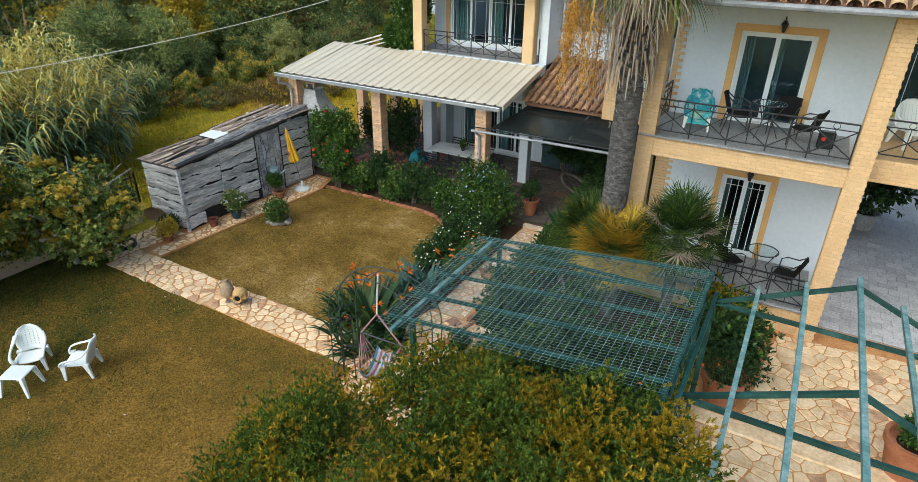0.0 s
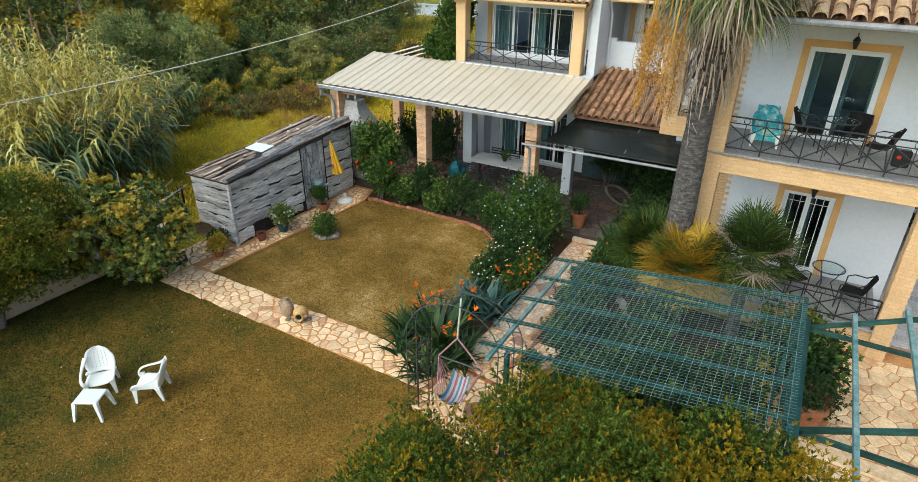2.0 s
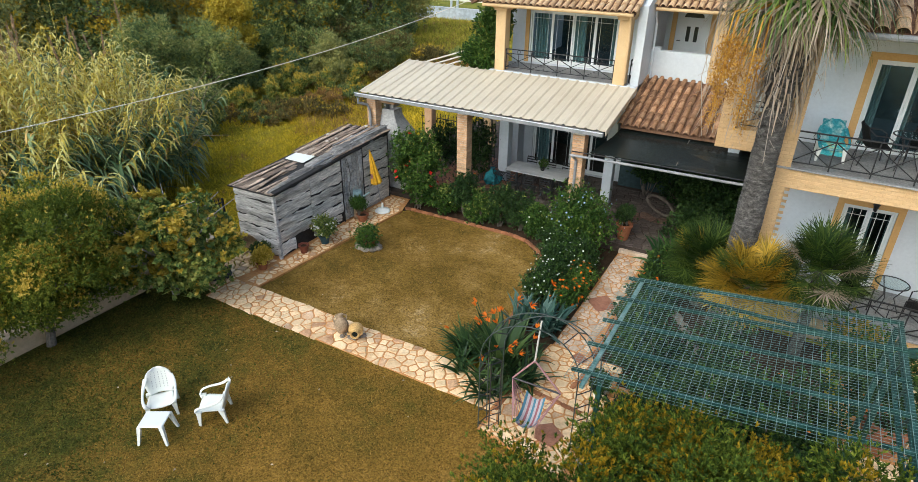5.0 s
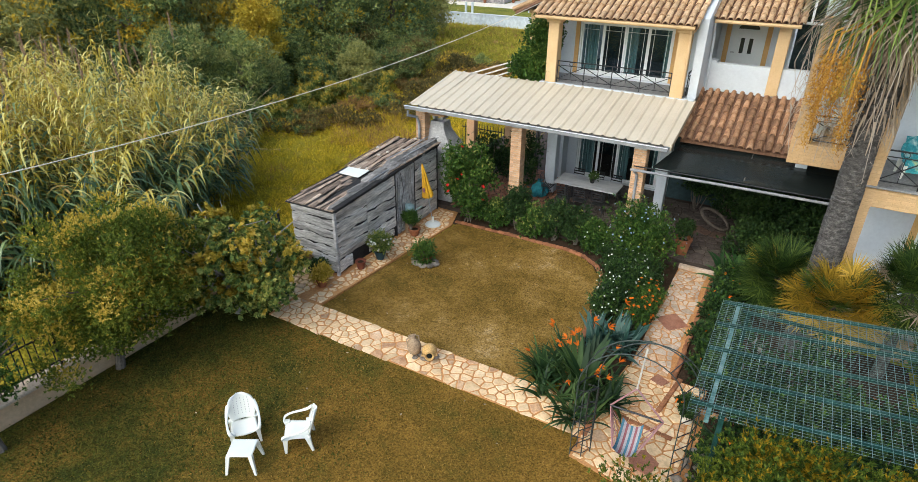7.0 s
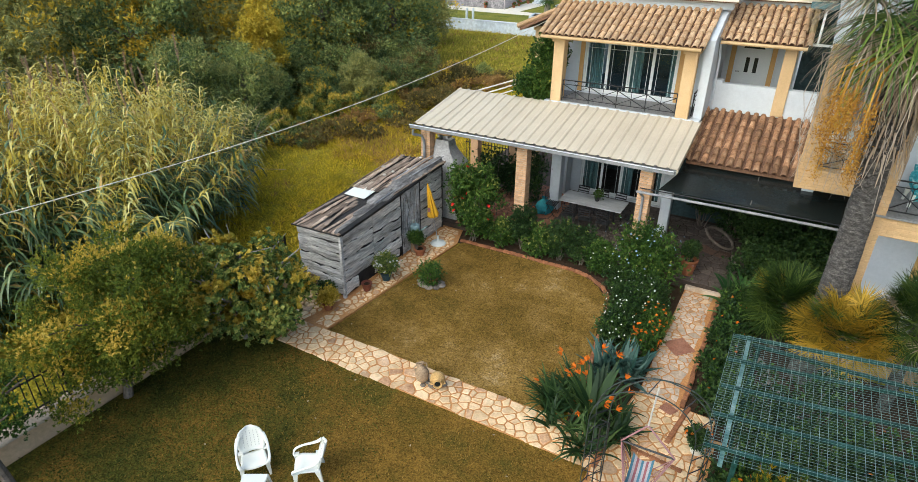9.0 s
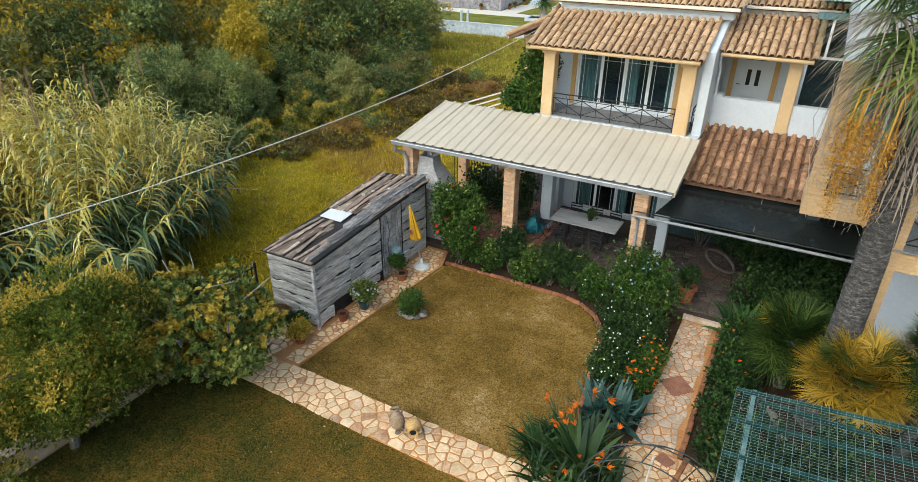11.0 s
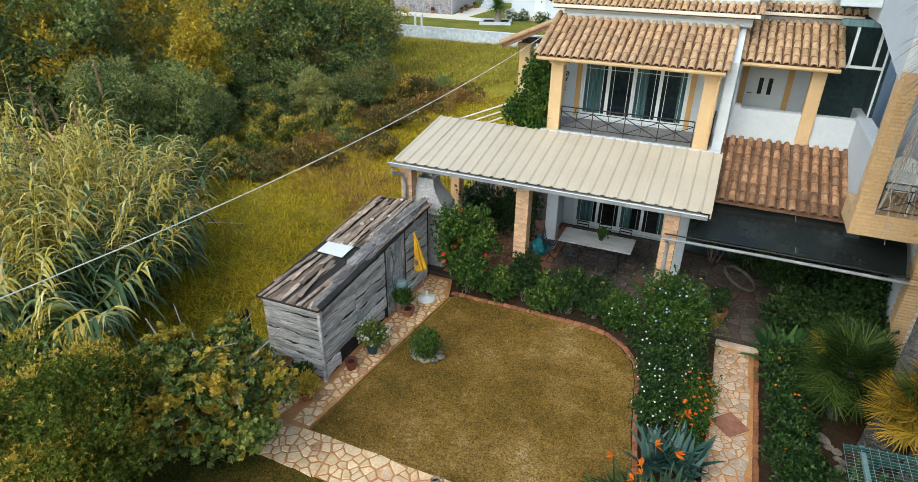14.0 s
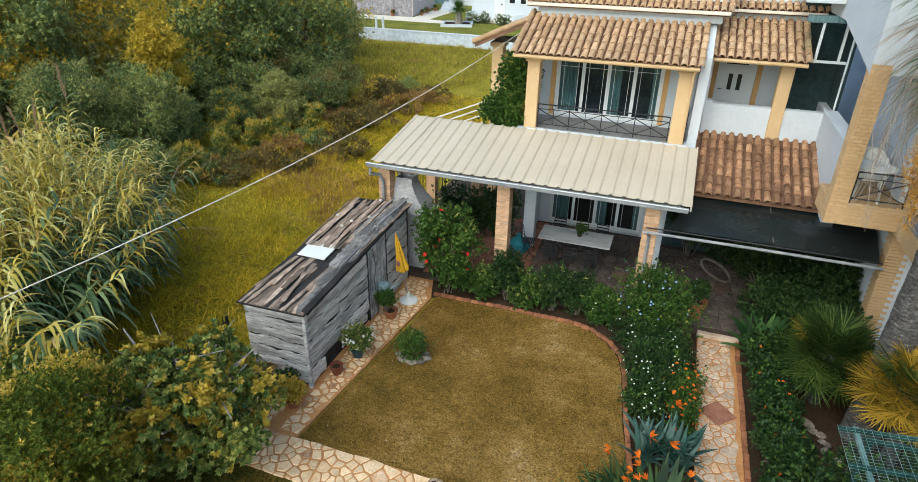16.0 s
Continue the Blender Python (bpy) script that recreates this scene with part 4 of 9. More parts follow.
part("upper_band", Shape().cbox(-11.4, 18.95, 7.2, -6.5, 19.2, 8.1, 0.01), PLASTER, house, "white wall band under the upper eave")
tiled_roof(house, TILE_A, -11.7, -6.4, 18.7, 8.1, 20.6, 8.8, 0.185, 0.28, "upper clay tile roof", 90, "upper_roof")
part("fascia", Shape().cbox(-11.7, 18.33, 7.15, -6.4, 18.4, 7.24, 0.01), PALE, house, "pale eave board under the tile strip")
# side porch on the far side
pp = part("porch_pillar", Shape().cbox(-13.24, 20.3, 0.1, -12.88, 20.66, 5.78, 0.012), CREAM, house, "cream painted porch pillar")
part("capital", Shape().cbox(-13.3, 20.24, 5.66, -12.82, 20.72, 5.8, 0.012), CREAM, pp)
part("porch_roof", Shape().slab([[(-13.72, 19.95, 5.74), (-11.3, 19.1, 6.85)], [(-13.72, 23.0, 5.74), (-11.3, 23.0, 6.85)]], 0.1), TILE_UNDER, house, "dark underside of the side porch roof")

for k in range(16):
    y = 19.95 + k * 0.2
    part("roof_tile", Shape().tube([(-13.8, y, 5.8), (-12.55, y, 6.36), (-11.3, y, 6.92)], 0.085, 8, 0.07), TILE_A, house)
part("porch_beam", Shape().cbox(-13.2, 20.36, 5.8, -11.3, 20.6, 5.96, 0.01), BARK, house, "dark timber porch beam")

# middle part with the loggia
part("wall", Shape().box(-6.66, 18.4, 3.6, -6.4, 18.65, 5.0).box(-6.4, 18.4, 3.6, -3.6, 18.65, 4.92), PLASTER, house, "white loggia parapet")
part("wall", wall_y(20.0, 20.2, -6.66, -3.4, 4.0, 7.1, [(-6.35, -5.35, 4.0, 6.0), (-4.6, -3.6, 4.0, 6.0)]), PLASTER, house)
part("loggia_floor", Shape().box(-6.66, 18.65, 3.8, -3.4, 20.0, 4.0), GREY, house)
part("wall", Shape().box(-3.72, 15.63, 2.6, -3.45, 18.4, 4.98).box(-3.62, 18.4, 2.6, -3.4, 27.7, 4.9), PLASTER, house)
# the patio's deep shade is put into this wall's dark colour
part("wall", Shape().box(-7.3, 19.2, 0.1, -2.6, 19.45, 3.8), PAINTED_DIM, house, "patio back wall in painted shade")
part("loggia_pillar", Shape().cbox(-4.95, 18.34, 4.15, -4.63, 18.66, 6.05, 0.012), CREAM, house, "cream painted pillar")
part("trim", Shape().box(-6.5, 19.95, 4.0, -6.36, 20.0, 6.05).box(-5.34, 19.95, 4.0, -5.2, 20.0, 6.05), OCHRE, house, "ochre painted door surround")
fd = part("front_door", Shape().cbox(-6.35, 20.03, 4.0, -5.35, 20.09, 6.0, 0.008), ALU, house, "white panelled front door")
for k in (-6.1, -5.85, -5.6):
    part("door_panel", Shape().cbox(k - 0.1, 20.012, 4.15, k + 0.1, 20.035, 4.7, 0.01), ALU, fd)
for k in (-5.98, -5.74):
    part("door_light", Shape().box(k - 0.055, 20.015, 5.0, k + 0.055, 20.032, 5.45), AWNING, fd, "narrow dark glass light")
part("door_handle", Shape().tube([(-6.27, 20.0, 5.0), (-6.27, 19.95, 5.02), (-6.16, 19.95, 5.02)], 0.012, 6), IRON, fd)
part("fanlight", Shape().add([(-5.86 + 0.3 * math.cos(math.pi * k / 8), 20.02, 5.72 + 0.2 * math.sin(math.pi * k / 8)) for k in range(9)], [tuple(range(9))[::-1]]), AWNING, fd, "half-round dark fanlight")
tiled_roof(house, TILE_A, -6.62, -4.42, 18.05, 6.18, 20.0, 6.98, 0.2, 0.36, "clay tile loggia roof", 300, "loggia_roof")
part("gutter", Shape().tube([(-6.62, 18.02, 6.12), (-4.42, 18.02, 6.12)], 0.05, 8), CREAM, house)
part("downpipe", Shape().tube([(-6.6, 18.05, 6.1), (-6.62, 18.2, 5.9), (-6.6, 18.33, 5.7), (-6.58, 18.36, 4.0)], 0.035, 8), PLASTER, house)
part("cornice", Shape().cbox(-6.5, 19.9, 6.95, -4.0, 20.3, 7.15, 0.02), PLASTER, house)
tiled_roof(house, TILE_A, -6.4, -4.0, 19.75, 7.2, 20.25, 7.38, 0.185, 0.28, "narrow strip of pale clay tiles", 40, "eave_strip")
part("fascia", Shape().cbox(-6.4, 19.67, 7.13, -4.0, 19.74, 7.21, 0.01), PALE, house, "pale eave board under the tile strip")
part("upper_band", Shape().cbox(-6.45, 20.25, 7.0, -4.0, 20.5, 8.6, 0.01), PLASTER, house, "white wall band over the loggia")
for k in (-4.22, -3.7):
    part("window_bar", Shape().box(k - 0.03, 18.56, 6.2, k + 0.03, 18.62, 7.1), ALU, house)
part("window_bar", Shape().box(-4.61, 18.55, 6.14, -3.52, 18.63, 6.2), ALU, house)
part("window_lintel", Shape().cbox(-4.62, 18.5, 7.1, -3.55, 18.66, 7.26, 0.01), CURTAIN, house, "grey-green lintel over the dark glazing")
for a, b in ((-4.55, -4.25), (-4.19, -3.73)):
    part("window_pane", Shape().box(a, 18.58, 6.2, b, 18.6, 7.1), GLASS, house).visible_shadow = False
part("fascia", Shape().cbox(-4.8, 18.2, 7.56, -3.96, 18.4, 7.95, 0.01), PLASTER, house, "white fascia board over the glazing")
part("roof_slab", Shape().box(-4.8, 18.4, 7.75, -3.5, 22.0, 7.9), PLASTER, house)
part("white_pole", Shape().tube([(-3.52, 18.42, 4.9), (-3.52, 18.42, 7.2)], 0.025, 8), ALU, house)
# added dark panels that stand in for the shade deep in the loggia
part("dim_partition", Shape().box(-4.55, 19.95, 4.0, -3.3, 20.0, 7.7).box(-3.42, 18.66, 4.9, -3.38, 20.0, 7.7), PAINTED_DIM, house, "dark backing added for the loggia's shade")
lower_tiles = thing("patio_tile_roof", "reddish weathered clay tile lean-to roof", "roof", (-5.2, 16, 3.2))
tiled_roof(lower_tiles, TILE_B, -6.65, -3.75, 15.95, 3.24, 18.4, 4.12, 0.215, 0.36, "weathered reddish clay tiles", 300, "roof", 0.37)

# cream metal canopy on brick pillars
canopy = thing("patio_canopy", "cream ribbed metal canopy over the patio", "canopy", (-10.7, 15.7, 0.14))
rows = [[], []]
for i in range(27):
    x = -14.72 + i * (8.12 / 26)
    prof = [(x, 0), (x + 0.04, 0.032), (x + 0.085, 0.032), (x + 0.125, 0)] if i < 26 else [(x, 0)]
    for px, dz in prof:
        rows[0].append((px, 14.4, 3.45 + dz))
        rows[1].append((px + (0.25 if px < -14 else 0.0) * 0.6, 17.04, 4.03 + dz))
part("metal_sheet", Shape().slab(rows, 0.012), SHEET, canopy)
part("side_flashing", Shape().add([(-6.62, 14.38, 3.33), (-6.62, 17.04, 3.93), (-6.62, 17.04, 4.07), (-6.62, 14.38, 3.49), (-6.59, 14.38, 3.33), (-6.59, 17.04, 3.93), (-6.59, 17.04, 4.07), (-6.59, 14.38, 3.49)], [(0, 1, 2, 3), (7, 6, 5, 4), (0, 4, 5, 1), (3, 2, 6, 7), (0, 3, 7, 4)]), SHEET, canopy)
part("gutter", Shape().cbox(-14.8, 14.28, 3.31, -6.65, 14.4, 3.41, 0.01), GUTTER, canopy, "weathered white gutter")
part("gutter_lip", Shape().tube([(-14.8, 14.27, 3.42), (-6.65, 14.27, 3.42)], 0.012, 6), ALU, canopy)
part("front_beam", Shape().cbox(-14.6, 14.75, 3.24, -6.9, 14.9, 3.44, 0.01), GREY, canopy)
for k in range(9):
    part("rafter", Shape().beam((-14.3 + k * 0.93, 14.5, 3.36), (-14.3 + k * 0.93, 17.0, 3.9), 0.06, 0.08), GREY, canopy)
part("downpipe", Shape().tube([(-14.7, 14.34, 3.25), (-14.72, 14.34, 3.1), (-14.55, 14.6, 3.0), (-14.5, 14.65, 2.8), (-14.5, 14.65, 0.2)], 0.045, 8), GUTTER, canopy)
col_brick = Shape().cbox(-0.115, -0.055, 0, 0.115, 0.055, 0.058, 0.005).mesh("brick", PBRICK)
for cx, cy in ((-14.5, 14.9), (-11.1, 14.9), (-7.4, 14.82)):
    core = part("brick_pillar", Shape().box(cx - 0.16, cy - 0.16, 0.1, cx + 0.16, cy + 0.16, 3.22), MORTAR, canopy, "brick pillar")
    k, z = 0, 0.15
    while z < 3.15:
        for q in range(4):
            a = q * 90
            off = 0.055 if k % 2 else -0.055
            m = Matrix.Translation((cx, cy, z)) @ pose(0, 0, 0, 0, 0, a) @ Matrix.Translation((off, -0.12, 0))
            piece("brick", col_brick, core, m)
        z += 0.07
        k += 1
for cx in (-13.0, -14.6):
    part("brick_pillar", Shape().cbox(cx - 0.16, 18.3, 0.1, cx + 0.16, 18.62, 3.5, 0.01), PBRICK, canopy)

# black awning beside it
awn = thing("black_awning", "black translucent awning with a weathered gutter", "awning", (-5, 15, 2.7))
part("awning_sheet", Shape().slab([[(-7.0, 14.52, 2.78), (-5.0, 14.5, 2.8), (-2.75, 14.25, 2.86)], [(-6.7, 15.5, 3.0), (-5.0, 15.45, 3.02), (-2.6, 15.4, 3.05)], [(-6.65, 16.6, 3.14), (-5.0, 16.6, 3.14), (-2.6, 16.6, 3.16)]], 0.015), AWNING, awn)
part("gutter", Shape().tube([(-7.55, 14.42, 2.64), (-5.2, 14.3, 2.72), (-2.7, 14.12, 2.8)], 0.036, 8), GUTTER, awn)
part("edge_pipe", Shape().tube([(-7.5, 14.52, 2.72), (-5.2, 14.4, 2.79), (-2.7, 14.22, 2.87)], 0.018, 6), IRON, awn, "thin dark pipe along the awning's edge")
for k in (-6.3, -5.1, -4.0, -3.0):
    part("awning_rafter", Shape().beam((k, 14.5, 2.73), (k, 16.5, 3.07), 0.05, 0.04), AWNING, awn)
part("batten", Shape().beam((-4.75, 14.55, 2.815), (-4.75, 16.0, 3.09), 0.022, 0.02), BARK, awn, "thin weathered batten")
part("downpipe", Shape().tube([(-7.45, 14.45, 2.6), (-7.4, 14.62, 2.45), (-7.4, 14.63, 0.2)], 0.04, 8), GUTTER, awn)

# right wing
wing = thing("house", "white house wing with yellow brick piers and balconies", "house", (-0.5, 14, 0))
D0, D1 = 3.86, 0.62
part("wall", wall_y(14.72, 14.97, -2.5, 1.55, 0.0, 6.6, [(-0.95, 0.1, D1, 2.6), (-1.2, 0.25, D0, 5.8)]), PLASTER, wing)
part("wall", Shape().box(-2.5, 14.97, 0.0, -2.25, 24, 6.6).box(1.3, 14.97, 0.0, 1.55, 24, 6.6).box(-2.25, 23.75, 0, 1.3, 24, 6.6), PLASTER, wing)
part("inner_floor", Shape().box(-2.24, 14.98, 3.5, 1.29, 23.7, 3.85).box(-2.24, 14.98, 0.2, 1.29, 23.7, 0.6), PAINTED_DIM, wing)
part("inner_wall", Shape().box(-2.2, 18.0, 0.6, 1.28, 18.1, 6.5), PAINTED_DIM, wing)
part("trim", trim_y(-1.2, 0.25, D0, 5.8, 14.72, 0.15), OCHRE, wing, "ochre painted door surround")
part("trim", trim_y(-0.95, 0.1, D1, 2.6, 14.72, 0.14), OCHRE, wing, "ochre painted door surround")
sliding_door(wing, -1.2, 0.25, D0, 5.8, 14.78, 2, bars=False)
sliding_door(wing, -0.95, 0.1, D1, 2.6, 14.78, 2)
part("balcony", Shape().cbox(-2.6, 12.7, 3.42, 1.3, 14.72, 3.84, 0.01), YJOINT, wing, "yellow brick balcony edge")
part("balcony_floor", Shape().cbox(-2.58, 12.62, 3.84, 1.3, 14.71, D0 + 0.015, 0.006), BALCONY_TILE, wing, "grey tiled balcony floor")
part("bricks", brick_face(Shape(), "y", 12.7, -2.25, 1.3, 3.43, 3.83), YBRICK, wing)["kind"] = "stuff"
part("terrace_slab", Shape().box(-2.6, 12.78, 0.0, 1.35, 14.72, 0.58), YJOINT, wing)
part("terrace_floor", Shape().cbox(-2.3, 12.7, 0.58, 1.35, 14.71, D1 + 0.02, 0.01), BALCONY_TILE, wing, "pale stone terrace floor")
part("bricks", brick_face(Shape(), "y", 12.78, -2.25, 1.35, 0.0, 0.57), YBRICK, wing)["kind"] = "stuff"
for a, b in ((-2.6, -2.25), (1.3, 1.66)):
    pier = part("pier", Shape().box(a + 0.012, 12.68, 0.0, b - 0.012, 13.02, 6.5), YJOINT, wing, "yellow brick pier")
    sh = brick_face(Shape(), "y", 12.68, a, b, 0.0, 6.5, long=0.18)
    brick_face(sh, "x", a + 0.012, 12.66, 13.02, 0.0, 6.5, long=0.17)
    part("bricks", sh, YBRICK, pier)["kind"] = "stuff"
# toothed brick quoins at the wall's end and its lower corner
def corner_brick(long, deep):
    return Shape().cbox(0, 0, 0, long, deep, 0.065, 0.004).mesh("corner_brick", YBRICK)


upper_bricks = [corner_brick(0.12, 0.06), corner_brick(0.22, 0.06)]
for k in range(35):
    piece("corner_brick", upper_bricks[k % 2], wing, pose(-2.52, 14.69, 3.9 + k * 0.075))
front_bricks = [corner_brick(0.31, 0.05), corner_brick(0.41, 0.05)]
side_bricks = [corner_brick(0.05, 0.25), corner_brick(0.05, 0.33)]
for k in range(46):
    piece("corner_brick", front_bricks[k % 2], wing, pose(-2.53, 14.69, 0.02 + k * 0.075))
    piece("corner_brick", side_bricks[k % 2], wing, pose(-2.53, 14.75, 0.02 + k * 0.075))
# side balcony
part("side_balcony", Shape().cbox(-3.95, 14.5, 3.5, -2.5, 15.62, 4.0, 0.01).box(-3.44, 15.62, 3.5, -2.5, 17.5, 4.0), YJOINT, wing)
part("coping", Shape().cbox(-3.76, 15.62, 4.98, -3.42, 18.38, 5.03, 0.01), PLASTER, wing, "pale coping on the white parapet")
part("bricks", brick_face(brick_face(Shape(), "y", 14.5, -3.95, -2.6, 3.51, 3.99), "x", -3.95, 14.5, 15.6, 3.51, 3.99), YBRICK, wing)["kind"] = "stuff"
pier = part("pier", Shape().box(-3.94, 14.51, 4.0, -3.6, 14.85, 6.8), YJOINT, wing, "yellow brick pier")
part("bricks", brick_face(brick_face(Shape(), "y", 14.5, -3.95, -3.6, 4.0, 6.8, long=0.18), "x", -3.94, 14.5, 14.85, 4.0, 6.8, long=0.17), YBRICK, pier)["kind"] = "stuff"
part("wall", Shape().box(-2.6, 14.97, 4.0, -2.5, 18, 6.8), PLASTER, wing)
part("upper_wall", Shape().add([(x, y, z) for x in (-3.95, -2.7) for y, z in ((14.52, 6.62), (17.8, 7.25), (23.0, 7.25), (23.0, 9.0), (14.52, 9.0))], [(4, 3, 2, 1, 0), (5, 6, 7, 8, 9), (0, 1, 6, 5), (1, 2, 7, 6), (2, 3, 8, 7), (3, 4, 9, 8), (4, 0, 5, 9)]), PLASTER, wing, "white gable wall over the side balcony")
part("soffit", Shape().box(-2.6, 12.4, 6.5, 6.5, 14.72, 6.58), PLASTER, wing)
tiled_roof(wing, TILE_A, -2.66, 3.6, 12.3, 6.62, 15.4, 7.75, 0.3, 0.4, "clay tile roof", 180)
part("gutter", Shape().tube([(-2.66, 12.25, 6.55), (3.6, 12.25, 6.55)], 0.06, 8), GUTTER, wing)
# the next balcony and the passage below it
part("balcony", Shape().cbox(1.68, 13.3, 3.45, 7.0, 16.0, 3.9, 0.01), YJOINT, wing, "yellow brick balcony edge")
part("bricks", brick_face(Shape(), "y", 13.3, 1.68, 4.5, 3.46, 3.89), YBRICK, wing)["kind"] = "stuff"
part("wall", wall_y(16.0, 16.25, 1.55, 7.0, 3.9, 6.6, [(1.9, 3.4, 3.95, 5.9)]), PLASTER, wing)
sliding_door(wing, 1.9, 3.4, 3.95, 5.9, 16.06, 2, curtain=False)
part("inner_wall", Shape().box(1.6, 17.5, 3.9, 7, 17.6, 6.6), PAINTED_DIM, wing)
part("wall", Shape().box(6.8, 13.3, 0.0, 7.0, 30, 6.6), PLASTER, wing)

railing("balcony_railing", (-10.9, 17.2), (-7.4, 17.2), 4.07, 4.72, 4, "black wrought iron railing between cream pillars")
railing("balcony_railing", (-6.98, 17.5), (-6.98, 18.55), 4.07, 4.72, 1, "short black iron railing at the balcony's side")
railing("balcony_railing", (-2.3, 12.74), (1.28, 12.74), D0 + 0.02, 4.62, 5, "black wrought iron railing on a brick balcony")
railing("balcony_railing", (-2.42, 12.95), (-2.42, 14.6), D0 + 0.02, 4.62, 2, "short black iron railing at the balcony's side")
railing("terrace_railing", (-2.2, 12.76), (1.28, 12.76), D1 + 0.02, 1.32, 5, "black wrought iron railing on a low terrace")
railing("balcony_railing", (-3.58, 14.54), (-2.62, 14.54), 4.0, 4.68, 1, "black iron railing at the side balcony")
railing("balcony_railing", (1.7, 13.34), (5.0, 13.34), 3.9, 4.65, 4, "black wrought iron railing of the next balcony")


# ---- wooden shed ----
def board_x(rng, x, y0, y1, z0, z1, t=0.03, steps=22, rag=0.036):
    """A ragged board on a wall that faces +x."""
    seed = rng.uniform(0, 100)
    rows = []
    for j in range(3):
        row = []
        for i in range(steps + 1):
            y = y0 + (y1 - y0) * i / steps
            e = rag * noise.noise(Vector((y * 2.3, seed + j * 7.3, 0))) * 2 + rag * 0.9 * noise.noise(Vector((y * 8, seed + j * 3, 2)))
            z = z0 + (z1 - z0) * j / 2 + (e if j != 1 else 0)
            row.append((x + (0.012 * noise.noise(Vector((y * 2, z * 4, seed)))) + (0.012 if j == 1 else 0), y, z))
        rows.append(row)
    front = [Vector(p) for r in rows for p in r]
    m = steps + 1
    back = [p - Vector((t, 0, 0)) for p in front]
    k = len(front)
    faces = []
    for j in range(2):
        for i in range(steps):
            faces.append((j * m + i, j * m + i + 1, (j + 1) * m + i + 1, (j + 1) * m + i))
    rim = list(range(m)) + [2 * m - 1, 3 * m - 1] + list(range(3 * m - 2, 2 * m - 1, -1)) + [m]
    for a, b in zip(rim, rim[1:] + rim[:1]):
        faces.append((b, a, a + k, b + k))
    return Shape().add(front + back, faces)


def swap_xy(sh, ox, oy):
    """Turns a +x facing board into a -y facing one."""
    sh.v = [(ox + (v[1] - oy), oy - (v[0] - ox), v[2]) for v in sh.v]
    return sh


shed = thing("wooden_shed", "weathered grey board shed with a patched plank roof", "shed", (-14.5, 12, 0))
SX, SB, SY0, SY1 = -13.72, -15.2, 9.4, 14.5


def front_top(y):
    return 1.9 + (y - SY0) * 0.072


# a near-black box stands in for the shade inside, seen between boards
part("shed_body", Shape().add([(SX - 0.05, SY0 + 0.05, 0), (SX - 0.05, SY1, 0), (SB, SY1, 0), (SB, SY0 + 0.05, 0), (SX - 0.05, SY0 + 0.05, 1.88), (SX - 0.05, SY1, 2.24), (SB, SY1, 2.19), (SB, SY0 + 0.05, 1.86)],
                              [(0, 1, 5, 4), (1, 2, 6, 5), (2, 3, 7, 6), (3, 0, 4, 7), (4, 5, 6, 7)]), FELT, shed, "dark box for the shade behind the boards")
# front: three bays of lying boards and a door of upright ones
for y0, y1, n, first in ((SY0, 10.75, 5, 0.0), (10.77, 12.1, 6, 0.3), (13.15, SY1, 6, 0.0)):
    for i in range(n):
        top = front_top((y0 + y1) / 2) - 0.03
        za = 0.05 + (top - 0.05) * i / n + 0.008
        zb = 0.05 + (top - 0.05) * (i + 1) / n - 0.03
        ya, yb = y0, y1
        if i == 0 and y0 < 10:
            ya, yb = y0, y0 + 0.6
        if i == 1 and y0 < 10:
            za += 0.02
        if i == 0 and 10.5 < y0 < 11:
            za, yb = 0.1, y1 - 0.1
        part("board", board_x(PYR, SX + PYR.uniform(-0.008, 0.01), ya, yb, za, zb), OLDWOOD_LIT, shed)
for i in range(4):
    ya = 12.14 + i * 0.25
    sh = board_x(PYR, SX + 0.008, 0.06, front_top(12.5) - 0.05, ya, ya + 0.222, rag=0.03)
    sh.v = [(v[0], v[2], v[1]) for v in sh.v]
    sh.f = [f[::-1] for f in sh.f]
    part("door_board", sh, OLDWOOD_END, shed)
part("corner_post", Shape().cbox(SX - 0.04, SY0 - 0.05, 0, SX + 0.04, SY0 + 0.05, 1.9, 0.012), OLDWOOD_END, shed)
for y in (12.11, 13.12, 14.45):
    part("cover_strip", Shape().cbox(SX - 0.01, y - 0.02, 0.03, SX + 0.025, y + 0.02, front_top(y) - 0.03, 0.006), FELT, shed)
n = 7
for i in range(n):
    za, zb = 0.06 + 1.84 * i / n, 0.05 + 1.84 * (i + 1) / n - 0.03
    sh = swap_xy(board_x(PYR, SB, 0.0, SX - SB - 0.03, za, zb + 0.03 * (i == n - 1)), SB, 0.0)
    sh.v = [(v[0], v[1] + SY0 - 0.0, v[2]) for v in sh.v]
    part("end_board", sh, OLDWOOD_END, shed)
# roof: boards laid along the slope's length in two lifts, a white panel between them
roof_base = part("roof_felt", Shape().slab([[(SB - 0.1, SY0 - 0.1, 1.89), (SX + 0.06, SY0 - 0.1, 1.925)], [(SB - 0.1, SY1 + 0.05, 2.22), (SX + 0.06, SY1 + 0.05, 2.295)]], 0.03), FELT, shed, "black roofing felt")


def roof_z(x, y):
    u, w = (x - SB + 0.1) / (SX - SB + 0.2), (y - SY0 + 0.1) / (SY1 - SY0 + 0.15)
    return 1.89 + 0.04 * u + (0.33 + 0.04 * u) * w


